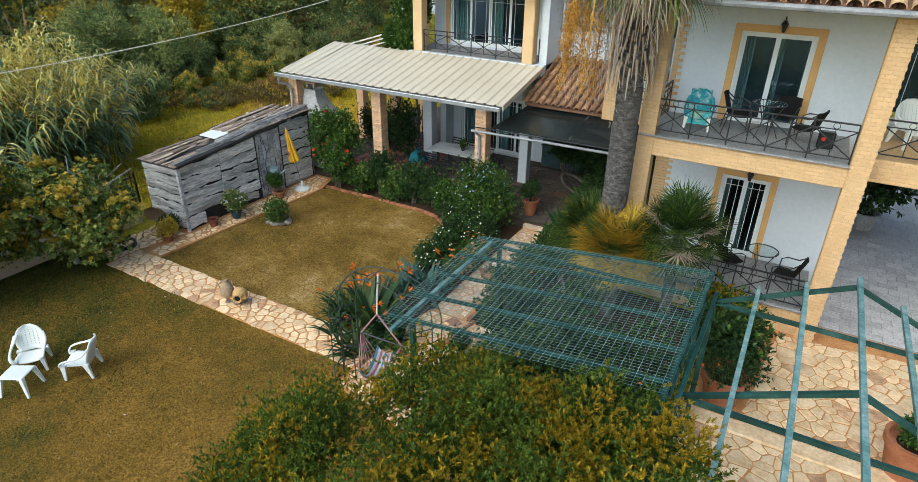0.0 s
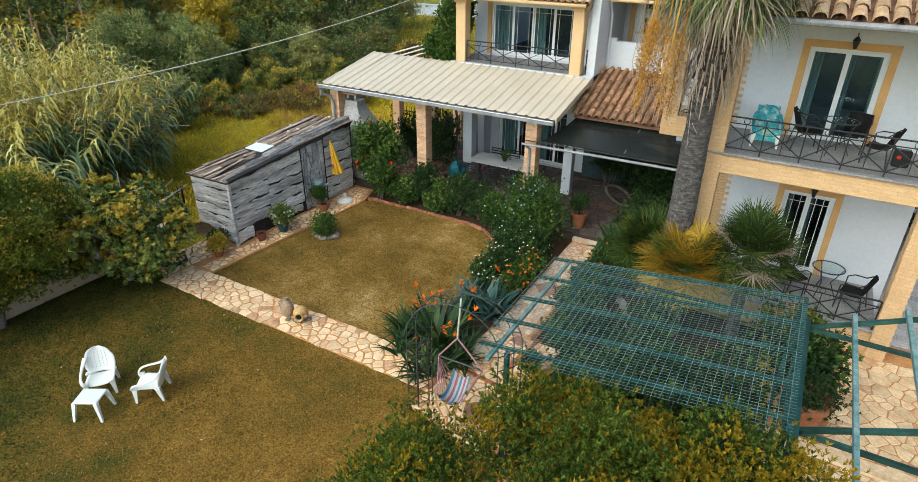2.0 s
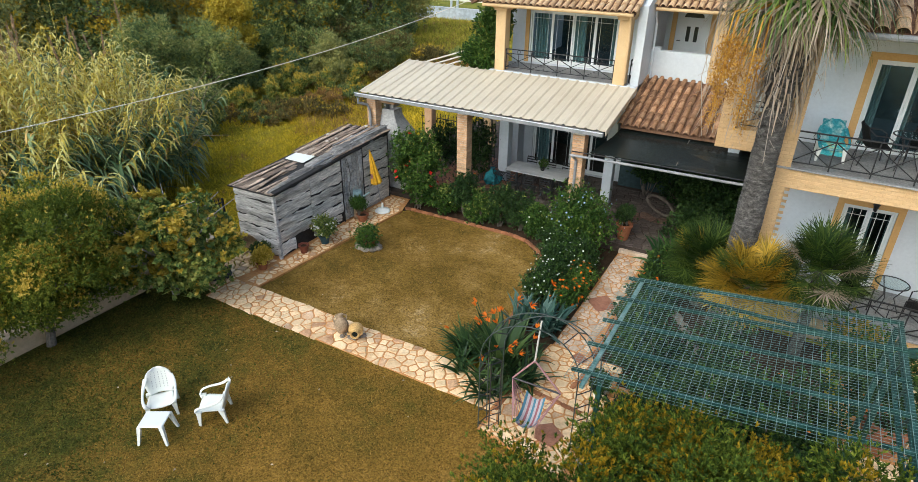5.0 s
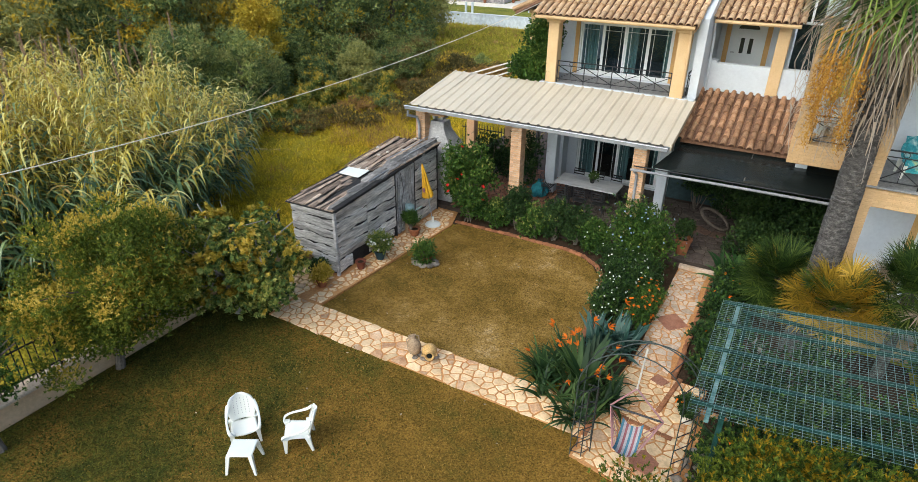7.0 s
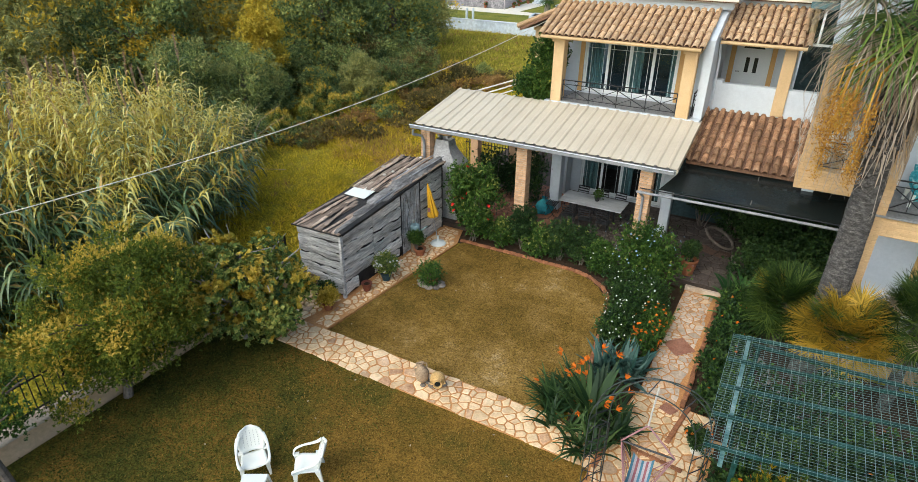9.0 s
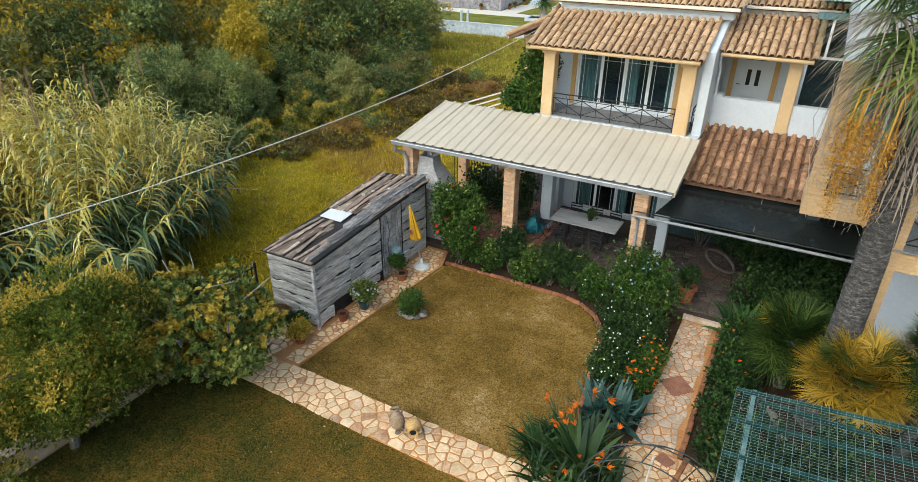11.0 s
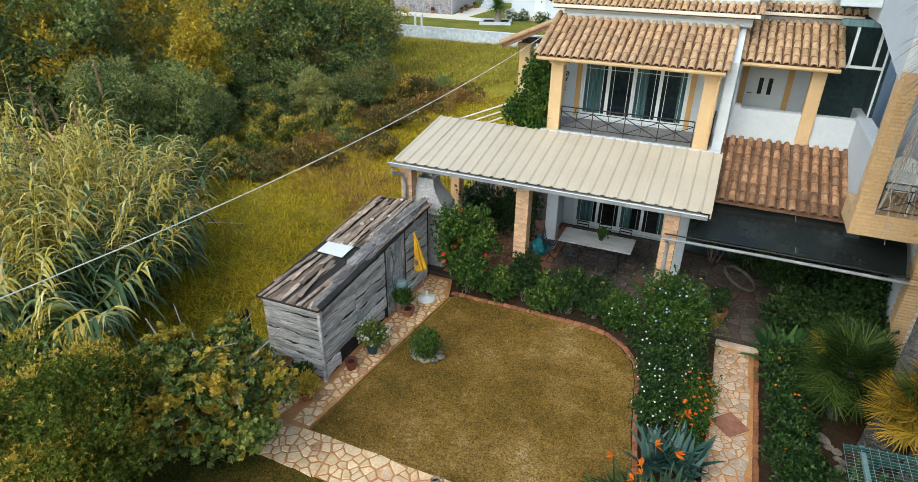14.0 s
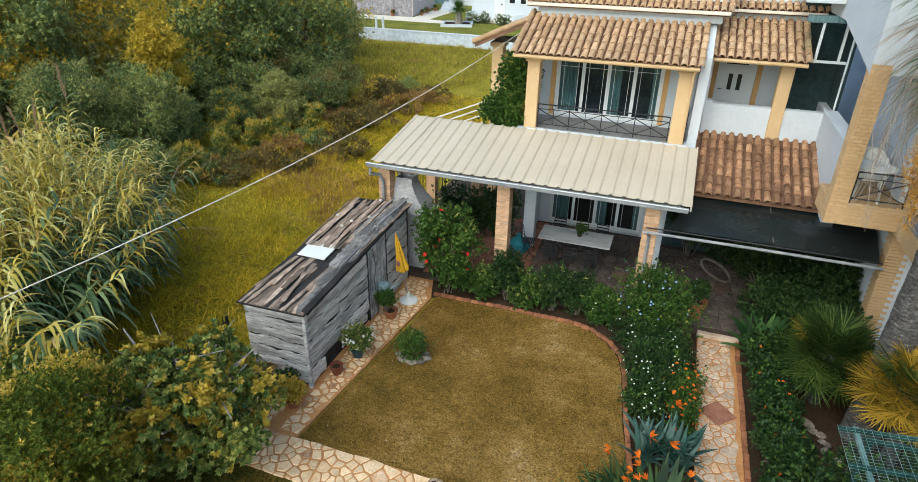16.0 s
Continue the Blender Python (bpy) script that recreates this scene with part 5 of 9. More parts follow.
for y0, y1, lift, cols in ((SY0 - 0.08, 11.35, 0.02, 11), (11.75, SY1 + 0.05, 0.09, 15)):
    w = (SX - SB + 0.12) / cols
    for layer in range(3):
        for i in range(cols):
            if layer and PYR.random() < 0.3 + 0.2 * layer:
                continue
            x = SB - 0.06 + (i + PYR.uniform(-0.15, 0.15)) * w
            ya, yb = (y0, y1 - PYR.uniform(0, 0.5)) if not layer else (y0 + PYR.uniform(0.2, 1.2), y1 - PYR.uniform(0.0, 0.9))
            if yb - ya < 0.4:
                continue
            ww = w * PYR.uniform(0.45, 1.0)
            skew = PYR.uniform(-0.16, 0.16)
            zz = lift + layer * 0.022
            rows = []
            for k in range(13):
                t = k / 12
                y = ya + (yb - ya) * t
                rag = (0.03 + 0.05 * (t in (0, 1))) * noise.noise(Vector((y * 4, x * 9, 1)))
                rows.append([(x + skew * t + rag, y, roof_z(x, y) + zz + 0.008 * noise.noise(Vector((y * 2, x * 5, 0)))), (x + ww + skew * t - rag, y, roof_z(x + ww, y) + zz + 0.01 * noise.noise(Vector((y * 2, x * 5, 4))))])
            sh = Shape().slab(rows, 0.02)
            sh.f = [f[::-1] for f in sh.f]
            part("roof_board", sh, SLAT, shed)
part("white_panel", Shape().slab([[(-15.1, 11.3, roof_z(-15.1, 11.3) + 0.06), (-14.35, 11.25, roof_z(-14.35, 11.25) + 0.06)], [(-15.1, 11.95, roof_z(-15.1, 11.95) + 0.07), (-14.35, 11.9, roof_z(-14.35, 11.9) + 0.07)]], 0.02), PLASTIC, shed, "loose white panel on the roof")
for xx in (-13.95, -13.78):
    part("edge_strip", Shape().tube([(xx, 11.0, roof_z(xx, 11.0) + 0.13), (xx + 0.02, 12.6, roof_z(xx, 12.6) + 0.14), (xx, 14.4, roof_z(xx, 14.4) + 0.13)], 0.018, 5), GUTTER, shed, "pale metal edge strip")
for k in range(5):
    x, y = PYR.uniform(SB, SX), PYR.uniform(12.6, 14.4)
    part("roof_stone", Shape().cbox(x - 0.05, y - 0.04, roof_z(x, y) + 0.1, x + 0.05, y + 0.04, roof_z(x, y) + 0.16, 0.02), MORTAR, shed)
rag_rows = []
for k in range(24):
    y = SY0 - 0.05 + k * 0.22
    rag_rows.append([(SX - 0.02, y, roof_z(SX, y) + 0.07), (SX + 0.1, y, roof_z(SX + 0.1, y) + 0.04), (SX + 0.11 + 0.02 * noise.noise(Vector((y * 3, 0, 0))), y, roof_z(SX, y) - 0.02 - 0.07 * abs(noise.noise(Vector((y * 2.3, 5, 0)))))])
part("felt_edge", Shape().grid(rag_rows), FELT, shed, "torn black felt edge")
# ragged bark-edged slabs laid along the front rim of the roof
for ya, yb, xo, lift, wide in ((9.32, 10.9, -0.1, 0.05, 0.12), (10.2, 11.6, -0.16, 0.1, 0.14), (10.9, 12.5, -0.2, 0.13, 0.2), (11.9, 13.4, -0.14, 0.16, 0.22), (12.8, 14.52, -0.1, 0.15, 0.2), (11.3, 12.6, -0.02, 0.06, 0.12), (13.3, 14.5, -0.02, 0.07, 0.12)):
    rows, seed = [], PYR.uniform(0, 50)
    for k in range(25):
        y = ya + (yb - ya) * k / 24
        end = min(1.0, 0.35 + 6 * min(k, 24 - k) / 24)
        mid = SX + xo + 0.05 * noise.noise(Vector((y * 1.1, seed, 0)))
        z = roof_z(mid, y) + lift + 0.03 * noise.noise(Vector((y * 1.7, seed, 3)))
        a, b = (wide * end * (0.7 + 0.7 * abs(noise.noise(Vector((y * 4.5, seed, q))))) for q in (6, 9))
        rows.append([(mid - a, y, z + 0.01), (mid - a * 0.3, y, z + 0.035), (mid + b * 0.5, y, z + 0.02), (mid + b, y, z - 0.05)])
    sh = Shape().slab(rows, 0.035)
    sh.f = [f[::-1] for f in sh.f]
    part("rim_slab", sh, BARKWOOD, shed, "ragged charred bark slab")
for pts in (((12.42, 0.75), (12.38, 1.1), (12.5, 1.4), (12.42, 1.75), (12.36, 1.98)), ((12.5, 1.4), (12.62, 1.6), (12.6, 1.95)), ((12.95, 0.3), (12.98, 0.9), (12.9, 1.4), (12.86, 2.0)), ((12.2, 0.3), (12.16, 1.0), (12.22, 1.9))):
    part("door_branch", Shape().tube([(SX + 0.035, y, z) for y, z in pts], 0.016, 5, 0.01), BARKWOOD, shed, "thin dark branch nailed on the door")
for ya, yb, xx in ((12.35, 14.45, -14.05), (12.9, 14.5, -13.68)):
    part("metal_flashing", Shape().beam((xx - 0.12, ya, roof_z(xx - 0.12, ya) + 0.2), (xx, yb, roof_z(xx, yb) + 0.2), 0.035, 0.012), GUTTER, shed, "bent pale metal strip")

# ---- barbecue ----
bbq = thing("barbecue_chimney", "grey concrete garden barbecue with tapered chimney", "barbecue", (-14.0, 15.3, 0.14))
part("base", Shape().cbox(-14.85, 14.9, 0.14, -13.42, 15.6, 1.82, 0.03), CONCRETE, bbq)
part("counter", Shape().cbox(-14.95, 14.82, 1.82, -13.2, 15.65, 1.9, 0.015), CONCRETE, bbq, "grey concrete counter slab")
levels = [(1.9, 0.64, 0.4), (2.06, 0.63, 0.4), (2.16, 0.56, 0.37), (2.3, 0.45, 0.32), (2.46, 0.34, 0.27), (2.62, 0.26, 0.23), (2.82, 0.24, 0.21)]
hood = [[(-14.05 + sx * w, 15.24 + sy * d, z) for sx, sy in ((-1, -1), (1, -1), (1, 1), (-1, 1), (-1, -1))] for z, w, d in levels]
part("hood", Shape().grid(hood), CONCRETE, bbq, "flared concrete hood")
part("cap_leg", Shape().box(-14.24, 15.06, 2.89, -14.16, 15.42, 3.02).box(-13.94, 15.06, 2.89, -13.86, 15.42, 3.02), CONCRETE, bbq)
part("cap", Shape().cbox(-14.38, 14.94, 3.02, -13.72, 15.54, 3.08, 0.015), PBRICK, bbq, "clay slab cap")
# a black disc laid on the hood, for the shade within its hole
part("flue_hole", Shape().lathe(0, 0, [(0.15, 0.0), (0.12, 0.02), (0.0, 0.025)], 14), AWNING, bbq, "black disc for the shade of a round opening").matrix_basis = Matrix.Translation((-13.53, 15.12, 2.1)) @ pose(0, 0, 0, 62, 0, 90)

# ---- boundary wall and iron fence ----
low_wall = thing("boundary_wall", "low beige rendered wall with pale coping", "wall", (-15.7, 1, 0), kind="structure")
part("wall", Shape().cbox(-15.8, -9, -0.1, -15.5, 9.2, 0.42, 0.015), BEIGE_WALL, low_wall)
part("coping", Shape().cbox(-15.86, -9, 0.42, -15.44, 9.2, 0.5, 0.02), COPING, low_wall, "pale stone coping")
fence = thing("iron_fence", "black iron picket fence on a low wall", "fence", (-15.68, 4, 0.5))
part("rail", Shape().beam((-15.68, -9, 0.62), (-15.68, 9.3, 0.62), 0.02, 0.03), IRON, fence)
part("rail", Shape().beam((-15.68, -9, 1.28), (-15.68, 9.3, 1.28), 0.02, 0.03), IRON, fence)
picket = Shape().box(-0.009, -0.009, 0, 0.009, 0.009, 0.92).add([(-0.016, 0, 0.92), (0, -0.016, 0.92), (0.016, 0, 0.92), (0, 0.016, 0.92), (0, 0, 1.02)], [(0, 1, 4), (1, 2, 4), (2, 3, 4), (3, 0, 4), (3, 2, 1, 0)]).mesh("picket", IRON)
for i in range(72):
    piece("picket", picket, fence, pose(-15.68, 0.0 + i * 0.13, 0.48, 0, 0, 0))
for i in range(8):
    part("fence_post", Shape().box(-15.705, -5 + i * 2.05 - 0.022, 0.48, -15.655, -5 + i * 2.05 + 0.022, 1.4), IRON, fence)
fence_b = thing("iron_fence", "black iron picket fence behind the patio", "fence", (-14, 18.6, 0.14))
part("rail", Shape().beam((-15.3, 18.9, 0.4), (-12.0, 18.9, 0.4), 0.02, 0.03), IRON, fence_b)
part("rail", Shape().beam((-15.3, 18.9, 1.5), (-12.0, 18.9, 1.5), 0.02, 0.03), IRON, fence_b)
tall = Shape().box(-0.009, -0.009, 0, 0.009, 0.009, 1.55).mesh("picket", IRON)
for i in range(28):
    piece("picket", tall, fence_b, pose(-15.25 + i * 0.12, 18.9, 0.14))

# ---- green pergola with wire mesh ----
perg = thing("mesh_pergola", "green steel pergola covered with wire mesh", "pergola", (-2.2, 7.4, 0))


def perg_z(x):
    return 2.57 + (x + 4.2) * (3.02 - 2.57) / 3.92


ys = (8.9, 8.15, 7.4, 6.68, 5.98)
for y in ys:
    part("rafter", Shape().beam((-4.32, y, perg_z(-4.32) + 0.0), (-0.28, y, perg_z(-0.28)), 0.045, 0.05), GREEN_IRON, perg)
for x in (-4.08, -0.3):
    part("purlin", Shape().beam((x, 9.02, perg_z(x) - 0.055), (x, 5.7, perg_z(x) - 0.055), 0.06, 0.055), GREEN_FLAKE if x < -1 else GREEN_IRON, perg)
part("tie_bar", Shape().beam((-4.0, 8.86, 2.5), (-0.3, 8.86, 2.55), 0.05, 0.05), GREEN_IRON, perg)
part("tie_bar", Shape().beam((-0.3, 8.9, 2.5), (-0.3, 5.7, 2.5), 0.05, 0.05), GREEN_IRON, perg)
for i in range(6):
    y = 8.9 - i * 0.62
    part("strut", Shape().beam((-0.3, y, 2.5), (-0.3, y - 0.3, perg_z(-0.3) - 0.06), 0.03, 0.03), GREEN_IRON, perg)
for x, y in ((-3.9, 8.86), (-3.9, 6.0), (-0.34, 8.86), (-0.34, 5.9)):
    part("post", Shape().cbox(x - 0.035, y - 0.035, 0, x + 0.035, y + 0.035, perg_z(x) - 0.08, 0.006), GREEN_IRON, perg)
wires = Shape()
y = 5.72
while y < 8.95:
    wires.beam((-4.34, y, perg_z(-4.34) + 0.035), (-0.28, y, perg_z(-0.28) + 0.035), 0.0034, 0.0034)
    y += 0.06
x = -4.34
while x < -0.25:
    wires.beam((x, 5.7, perg_z(x) + 0.042), (x, 8.92, perg_z(x) + 0.042), 0.005, 0.005)
    x += 0.105
part("wire_mesh", wires, WIRE_MESH, perg)["kind"] = "stuff"

# ---- open green roof frame ----
frame2 = thing("roof_frame", "open gabled frame of green painted steel tubes", "pergola", (1.6, 7, 0))
AX, AZ, CZ = 1.56, 3.33, 2.5
for y in (8.95, 6.45, 3.9):
    part("tie_bar", Shape().beam((-0.2, y, CZ), (3.4, y, CZ), 0.06, 0.06), GREEN_IRON, frame2)
    part("top_chord", Shape().beam((-0.2, y, CZ), (AX, y, AZ), 0.06, 0.06), GREEN_IRON, frame2)
    part("top_chord", Shape().beam((AX, y, AZ), (3.4, y, CZ), 0.06, 0.06), GREEN_IRON, frame2)
for x in (-0.18, 0.38, 0.97, AX, 2.15, 2.8, 3.38):
    z = CZ + (AZ - CZ) * (1 - abs(x - AX) / 1.76) + 0.06
    part("purlin", Shape().beam((x, 9.12, z), (x, 3.0, z), 0.06, 0.06), GREEN_FLAKE if -0.1 < x < 3 else GREEN_IRON, frame2)
for x in (-0.18, 3.38):
    for y in (8.95, 6.45, 3.9):
        part("post", Shape().cbox(x - 0.04, y - 0.04, 0, x + 0.04, y + 0.04, CZ - 0.03, 0.006), GREEN_IRON, frame2)

# ---- metal arch with the hanging chair ----
arch = thing("garden_arch", "dark iron garden arch of three hoops over the path", "arch", (-5.2, 6.9, 0))
HOOP = surface("dull_green_iron", [(0.02, 0.032, 0.028), (0.07, 0.09, 0.08)], 9.0, 0.5, 0.1)
AXC, AR = -5.28, 0.83


def arch_point(u, y, z):
    """A place on the slightly skewed arch: u across, y along the path."""
    return (AXC + u + (y - 6.6) * 0.5, y + (u + AR) * 0.17, z)


for y, dz, rr in ((6.6, 0.0, 0.0), (6.83, 0.1, 0.06), (7.06, 0.0, 0.0)):
    pts = [arch_point(-AR - rr, y, 0), arch_point(-AR - rr, y, 0.9)]
    for k in range(19):
        a = math.pi * (1 - k / 18)
        pts.append(arch_point((AR + rr) * math.cos(a), y, 1.62 + dz + (AR + rr) * math.sin(a)))
    pts += [arch_point(AR + rr, y, 0.9), arch_point(AR + rr, y, 0)]
    part("hoop", Shape().tube(pts, 0.0105, 6), HOOP, arch)
for sx in (-1, 1):
    for k in range(6):
        z = 0.1 + k * 0.3
        part("rung", Shape().tube([arch_point(sx * AR, 6.6, z), arch_point(sx * (AR + 0.06), 6.83, z), arch_point(sx * AR, 7.06, z)], 0.01, 5), IRON, arch)
    if sx < 0:
        for ddx, ddy in ((0.2, 6.6), (0.2, 6.8)):
            part("post", Shape().tube([arch_point(-AR + ddx, ddy, 0), arch_point(-AR + ddx, ddy, 1.5)], 0.012, 5), IRON, arch)
        for k in range(5):
            z = 0.1 + k * 0.35
            part("rung", Shape().tube([arch_point(-AR, 6.6, z), arch_point(-AR + 0.2, 6.6, z), arch_point(-AR + 0.2, 6.8, z), arch_point(-AR, 6.83, z)], 0.008, 5), IRON, arch)
for k in (2, 5, 9, 13, 16):
    a = math.pi * (1 - k / 18)
    part("rung", Shape().tube([arch_point(AR * math.cos(a), 6.6, 1.62 + AR * math.sin(a)), arch_point((AR + 0.06) * math.cos(a), 6.83, 1.72 + (AR + 0.06) * math.sin(a)), arch_point(AR * math.cos(a), 7.06, 1.62 + AR * math.sin(a))], 0.01, 5), IRON, arch)
swing = thing("hanging_chair", "striped cloth hanging chair on pink ropes", "hanging chair", (-5.15, 6.9, 0.3))
part("rope", Shape().tube([(-5.15, 6.84, 2.56), (-5.17, 6.82, 2.2), (-5.19, 6.8, 1.77)], 0.016, 6), ROPE, swing, "pale hanging rope")
ENDS = ((-5.57, 6.8, 1.25), (-4.69, 6.8, 1.28))
part("spreader", Shape().tube([ENDS[0], ENDS[1]], 0.018, 6), IRON, swing, "dark wooden spreader bar")
for i, e in enumerate(ENDS):
    part("rope", Shape().tube([(-5.19, 6.8, 1.77), e], 0.016, 6), PINK_ROPE, swing)
    for k in range(7):
        part("rope", Shape().tube([e, (-5.36 + i * 0.36, 6.4 + k * 0.095, 0.72 - 0.2 * math.sin(k / 6 * math.pi))], 0.009, 4), PINK_ROPE, swing)
stripes = [surface("blue_cloth", [(0.05, 0.15, 0.22), (0.09, 0.22, 0.3)], 20, 0.9, 0.2), surface("white_cloth", [(0.34, 0.32, 0.34), (0.44, 0.42, 0.43)], 20, 0.9, 0.2), surface("maroon_cloth", [(0.22, 0.07, 0.09), (0.32, 0.13, 0.14)], 20, 0.9, 0.2)]
for k in range(9):
    rows = []
    for j in range(9):
        t = j / 8
        y = 6.4 + 0.57 * t
        z = 0.5 + 0.9 * (t - 0.4) ** 2
        rows.append([(-5.36 + 0.36 * u, y, z + 0.12 * (2 * u - 1) ** 2) for u in (k / 9, (k + 1) / 9)])
    part("seat_stripe", Shape().slab(rows, 0.008), stripes[(0, 1, 2, 1, 0, 1, 2, 1, 0)[k]], swing, ("teal cloth stripe", "white cloth stripe", "maroon cloth stripe")[(0, 1, 2, 1, 0, 1, 2, 1, 0)[k]])


# ---- white plastic chairs ----
def loft(rows, t):
    """A closed shell of thickness t behind a sheet, pushed along its own normals."""
    n, m = len(rows), len(rows[0])
    P = np.array(rows, float)
    du = np.gradient(P, axis=1)
    dv = np.gradient(P, axis=0)
    nrm = unit(np.cross(du, dv))
    Q = P - nrm * t
    verts = [tuple(p) for p in P.reshape(-1, 3)] + [tuple(p) for p in Q.reshape(-1, 3)]
    k = n * m
    faces = []
    for i in range(n - 1):
        for j in range(m - 1):
            q = (i * m + j, i * m + j + 1, (i + 1) * m + j + 1, (i + 1) * m + j)
            faces += [q, tuple(a + k for a in q[::-1])]
    rim = list(range(m)) + [i * m + m - 1 for i in range(1, n)] + [(n - 1) * m + j for j in range(m - 2, -1, -1)] + [i * m for i in range(n - 2, 0, -1)]
    for a, b in zip(rim, rim[1:] + rim[:1]):
        faces.append((b, a, a + k, b + k))
    return Shape().add(verts, faces)


def plastic_chair(label):
    """A moulded high-backed chair that faces -y: seat, domed back, arms that flow out of the back's sides, tapered legs."""
    ch = thing("plastic_chair", label, "chair", group="garden chairs")
    rows = []
    for i in range(9):
        t = i / 8
        y = -0.28 + 0.48 * t
        z = 0.37 - 0.06 * t - 0.05 * max(0, 0.22 - t) / 0.22
        w = 0.27 - 0.035 * t
        rows.append([(w * u, y - 0.03 * (1 - u * u) * (1 - t), z - 0.03 * (1 - u * u)) for u in np.linspace(-1, 1, 11)])
    part("seat", loft(rows, 0.02), PLASTIC, ch, smooth=True)
    rows = []
    for i in range(15):
        t = i / 14
        y = 0.17 + 0.17 * t
        z = 0.3 + 0.55 * t
        w = 0.2 + 0.085 * math.sin(math.pi * min(1.0, t * 1.15)) ** 0.8
        if t > 0.6:
            w = 0.262 * math.sqrt(max(0.1, 1 - ((t - 0.6) / 0.42) ** 2))
        rows.append([(w * u, y + 0.06 * (1 - u * u) - 0.03, z) for u in np.linspace(-1, 1, 11)])
    back = part("backrest", loft(rows, 0.02), PLASTIC, ch, smooth=True)
    slot = Shape().box(-0.005, -0.003, -0.014, 0.005, 0.004, 0.014).mesh("slot", CONCRETE)
    for r in range(7):
        for c in range(5):
            t = 0.22 + r * 0.095
            u = (c - 2) / 3.0
            ob = new("slot", slot)
            ob.parent = back
            ob.matrix_basis = Matrix.Translation((0.22 * u * (1 - 0.3 * max(0, t - 0.6)), 0.17 + 0.17 * t + 0.06 * (1 - u * u) - 0.03 - 0.003, 0.3 + 0.55 * t)) @ pose(0, 0, 0, -16, 0, 0)
    for s in (-1, 1):
        knots = [Vector(p) for p in ((0.235, -0.3, 0.32), (0.27, -0.33, 0.38), (0.305, -0.28, 0.455), (0.318, -0.13, 0.505), (0.31, 0.04, 0.54), (0.282, 0.17, 0.6), (0.24, 0.25, 0.69))]
        arm, wide = [], []
        for k in range(25):
            f = min(5.999, k * 6 / 24)
            i, u = int(f), f - int(f)
            p0, p1, p2, p3 = (knots[max(0, min(6, i + j))] for j in (-1, 0, 1, 2))
            arm.append(0.5 * ((2 * p1) + (p2 - p0) * u + (2 * p0 - 5 * p1 + 4 * p2 - p3) * u * u + (3 * p1 - p0 - 3 * p2 + p3) * u ** 3))
            wide.append(0.036 + 0.012 * math.cos(k / 24 * 2 * math.pi))
        rings = []
        for k, p in enumerate(arm):
            d = arm[min(k + 1, 24)] - arm[max(k - 1, 0)]
            nv = Vector((0, -d.z, d.y)).normalized()
            ring = ((-1, -0.4), (-0.7, -1), (0.7, -1), (1, -0.4), (1, 0.4), (0.7, 1), (-0.7, 1), (-1, 0.4))
            rings.append([(s * (p[0] + a2 * wide[k]), p[1] + nv.y * b2 * 0.016, p[2] + nv.z * b2 * 0.016) for a2, b2 in ring])
        verts = [q for r in rings for q in r]
        faces = [(i * 8 + j, i * 8 + (j + 1) % 8, (i + 1) * 8 + (j + 1) % 8, (i + 1) * 8 + j) for i in range(24) for j in range(8)] + [tuple(range(7, -1, -1)), tuple(range(192, 200))]
        part("armrest", Shape().add(verts, faces), PLASTIC, ch, smooth=True)
        for y0, y1, zt in ((-0.27, -0.29, 0.36), (0.16, 0.235, 0.34)):
            a, b = Vector((s * 0.25, y0, zt)), Vector((s * 0.28, y1, 0))
            verts = []
            for p, w in ((a, 0.05), (a.lerp(b, 0.5), 0.034), (b, 0.022)):
                verts += [tuple(p + Vector((dx * w, dy * w, 0))) for dx, dy in ((-1, -1), (1, -1), (1, 1), (-1, 1))]
            faces = [(i * 4 + j, i * 4 + (j + 1) % 4, (i + 1) * 4 + (j + 1) % 4, (i + 1) * 4 + j) for i in range(2) for j in range(4)] + [(3, 2, 1, 0), (8, 9, 10, 11)]
            part("leg", Shape().add(verts, faces), PLASTIC, ch)
    return ch


chair_a = plastic_chair("white plastic lounge chair with pierced back on the lawn")
chair_b = copy_thing(chair_a, pose(-10.47, 4.42, 0.0, 0, 0, -50) @ Matrix.Scale(0.9, 4))
chair_b["label"] = "white plastic lounge chair turned sideways on the lawn"
chair_a.matrix_basis = pose(-11.47, 4.02, 0.0, 0, 0, 52) @ Matrix.Scale(0.88, 4)
stool = thing("plastic_table", "small square white plastic side table on the lawn", "table")
top = Shape().cbox(-0.22, -0.2, 0.37, 0.22, 0.2, 0.4, 0.012)
part("tabletop", top, PLASTIC, stool)
for sx in (-1, 1):
    for sy in (-1, 1):
        a, b = Vector((sx * 0.19, sy * 0.17, 0.38)), Vector((sx * 0.25, sy * 0.23, 0))
        verts = []
        for p, w in ((a, 0.035), (b, 0.02)):
            verts += [tuple(p + Vector((dx * w, dy * w, 0))) for dx, dy in ((-1, -1), (1, -1), (1, 1), (-1, 1))]
        part("leg", Shape().add(verts, [(j, (j + 1) % 4, 4 + (j + 1) % 4, 4 + j) for j in range(4)] + [(3, 2, 1, 0), (4, 5, 6, 7)]), PLASTIC, stool)
stool.matrix_basis = pose(-10.95, 3.52, 0.0, 0, 0, 30)


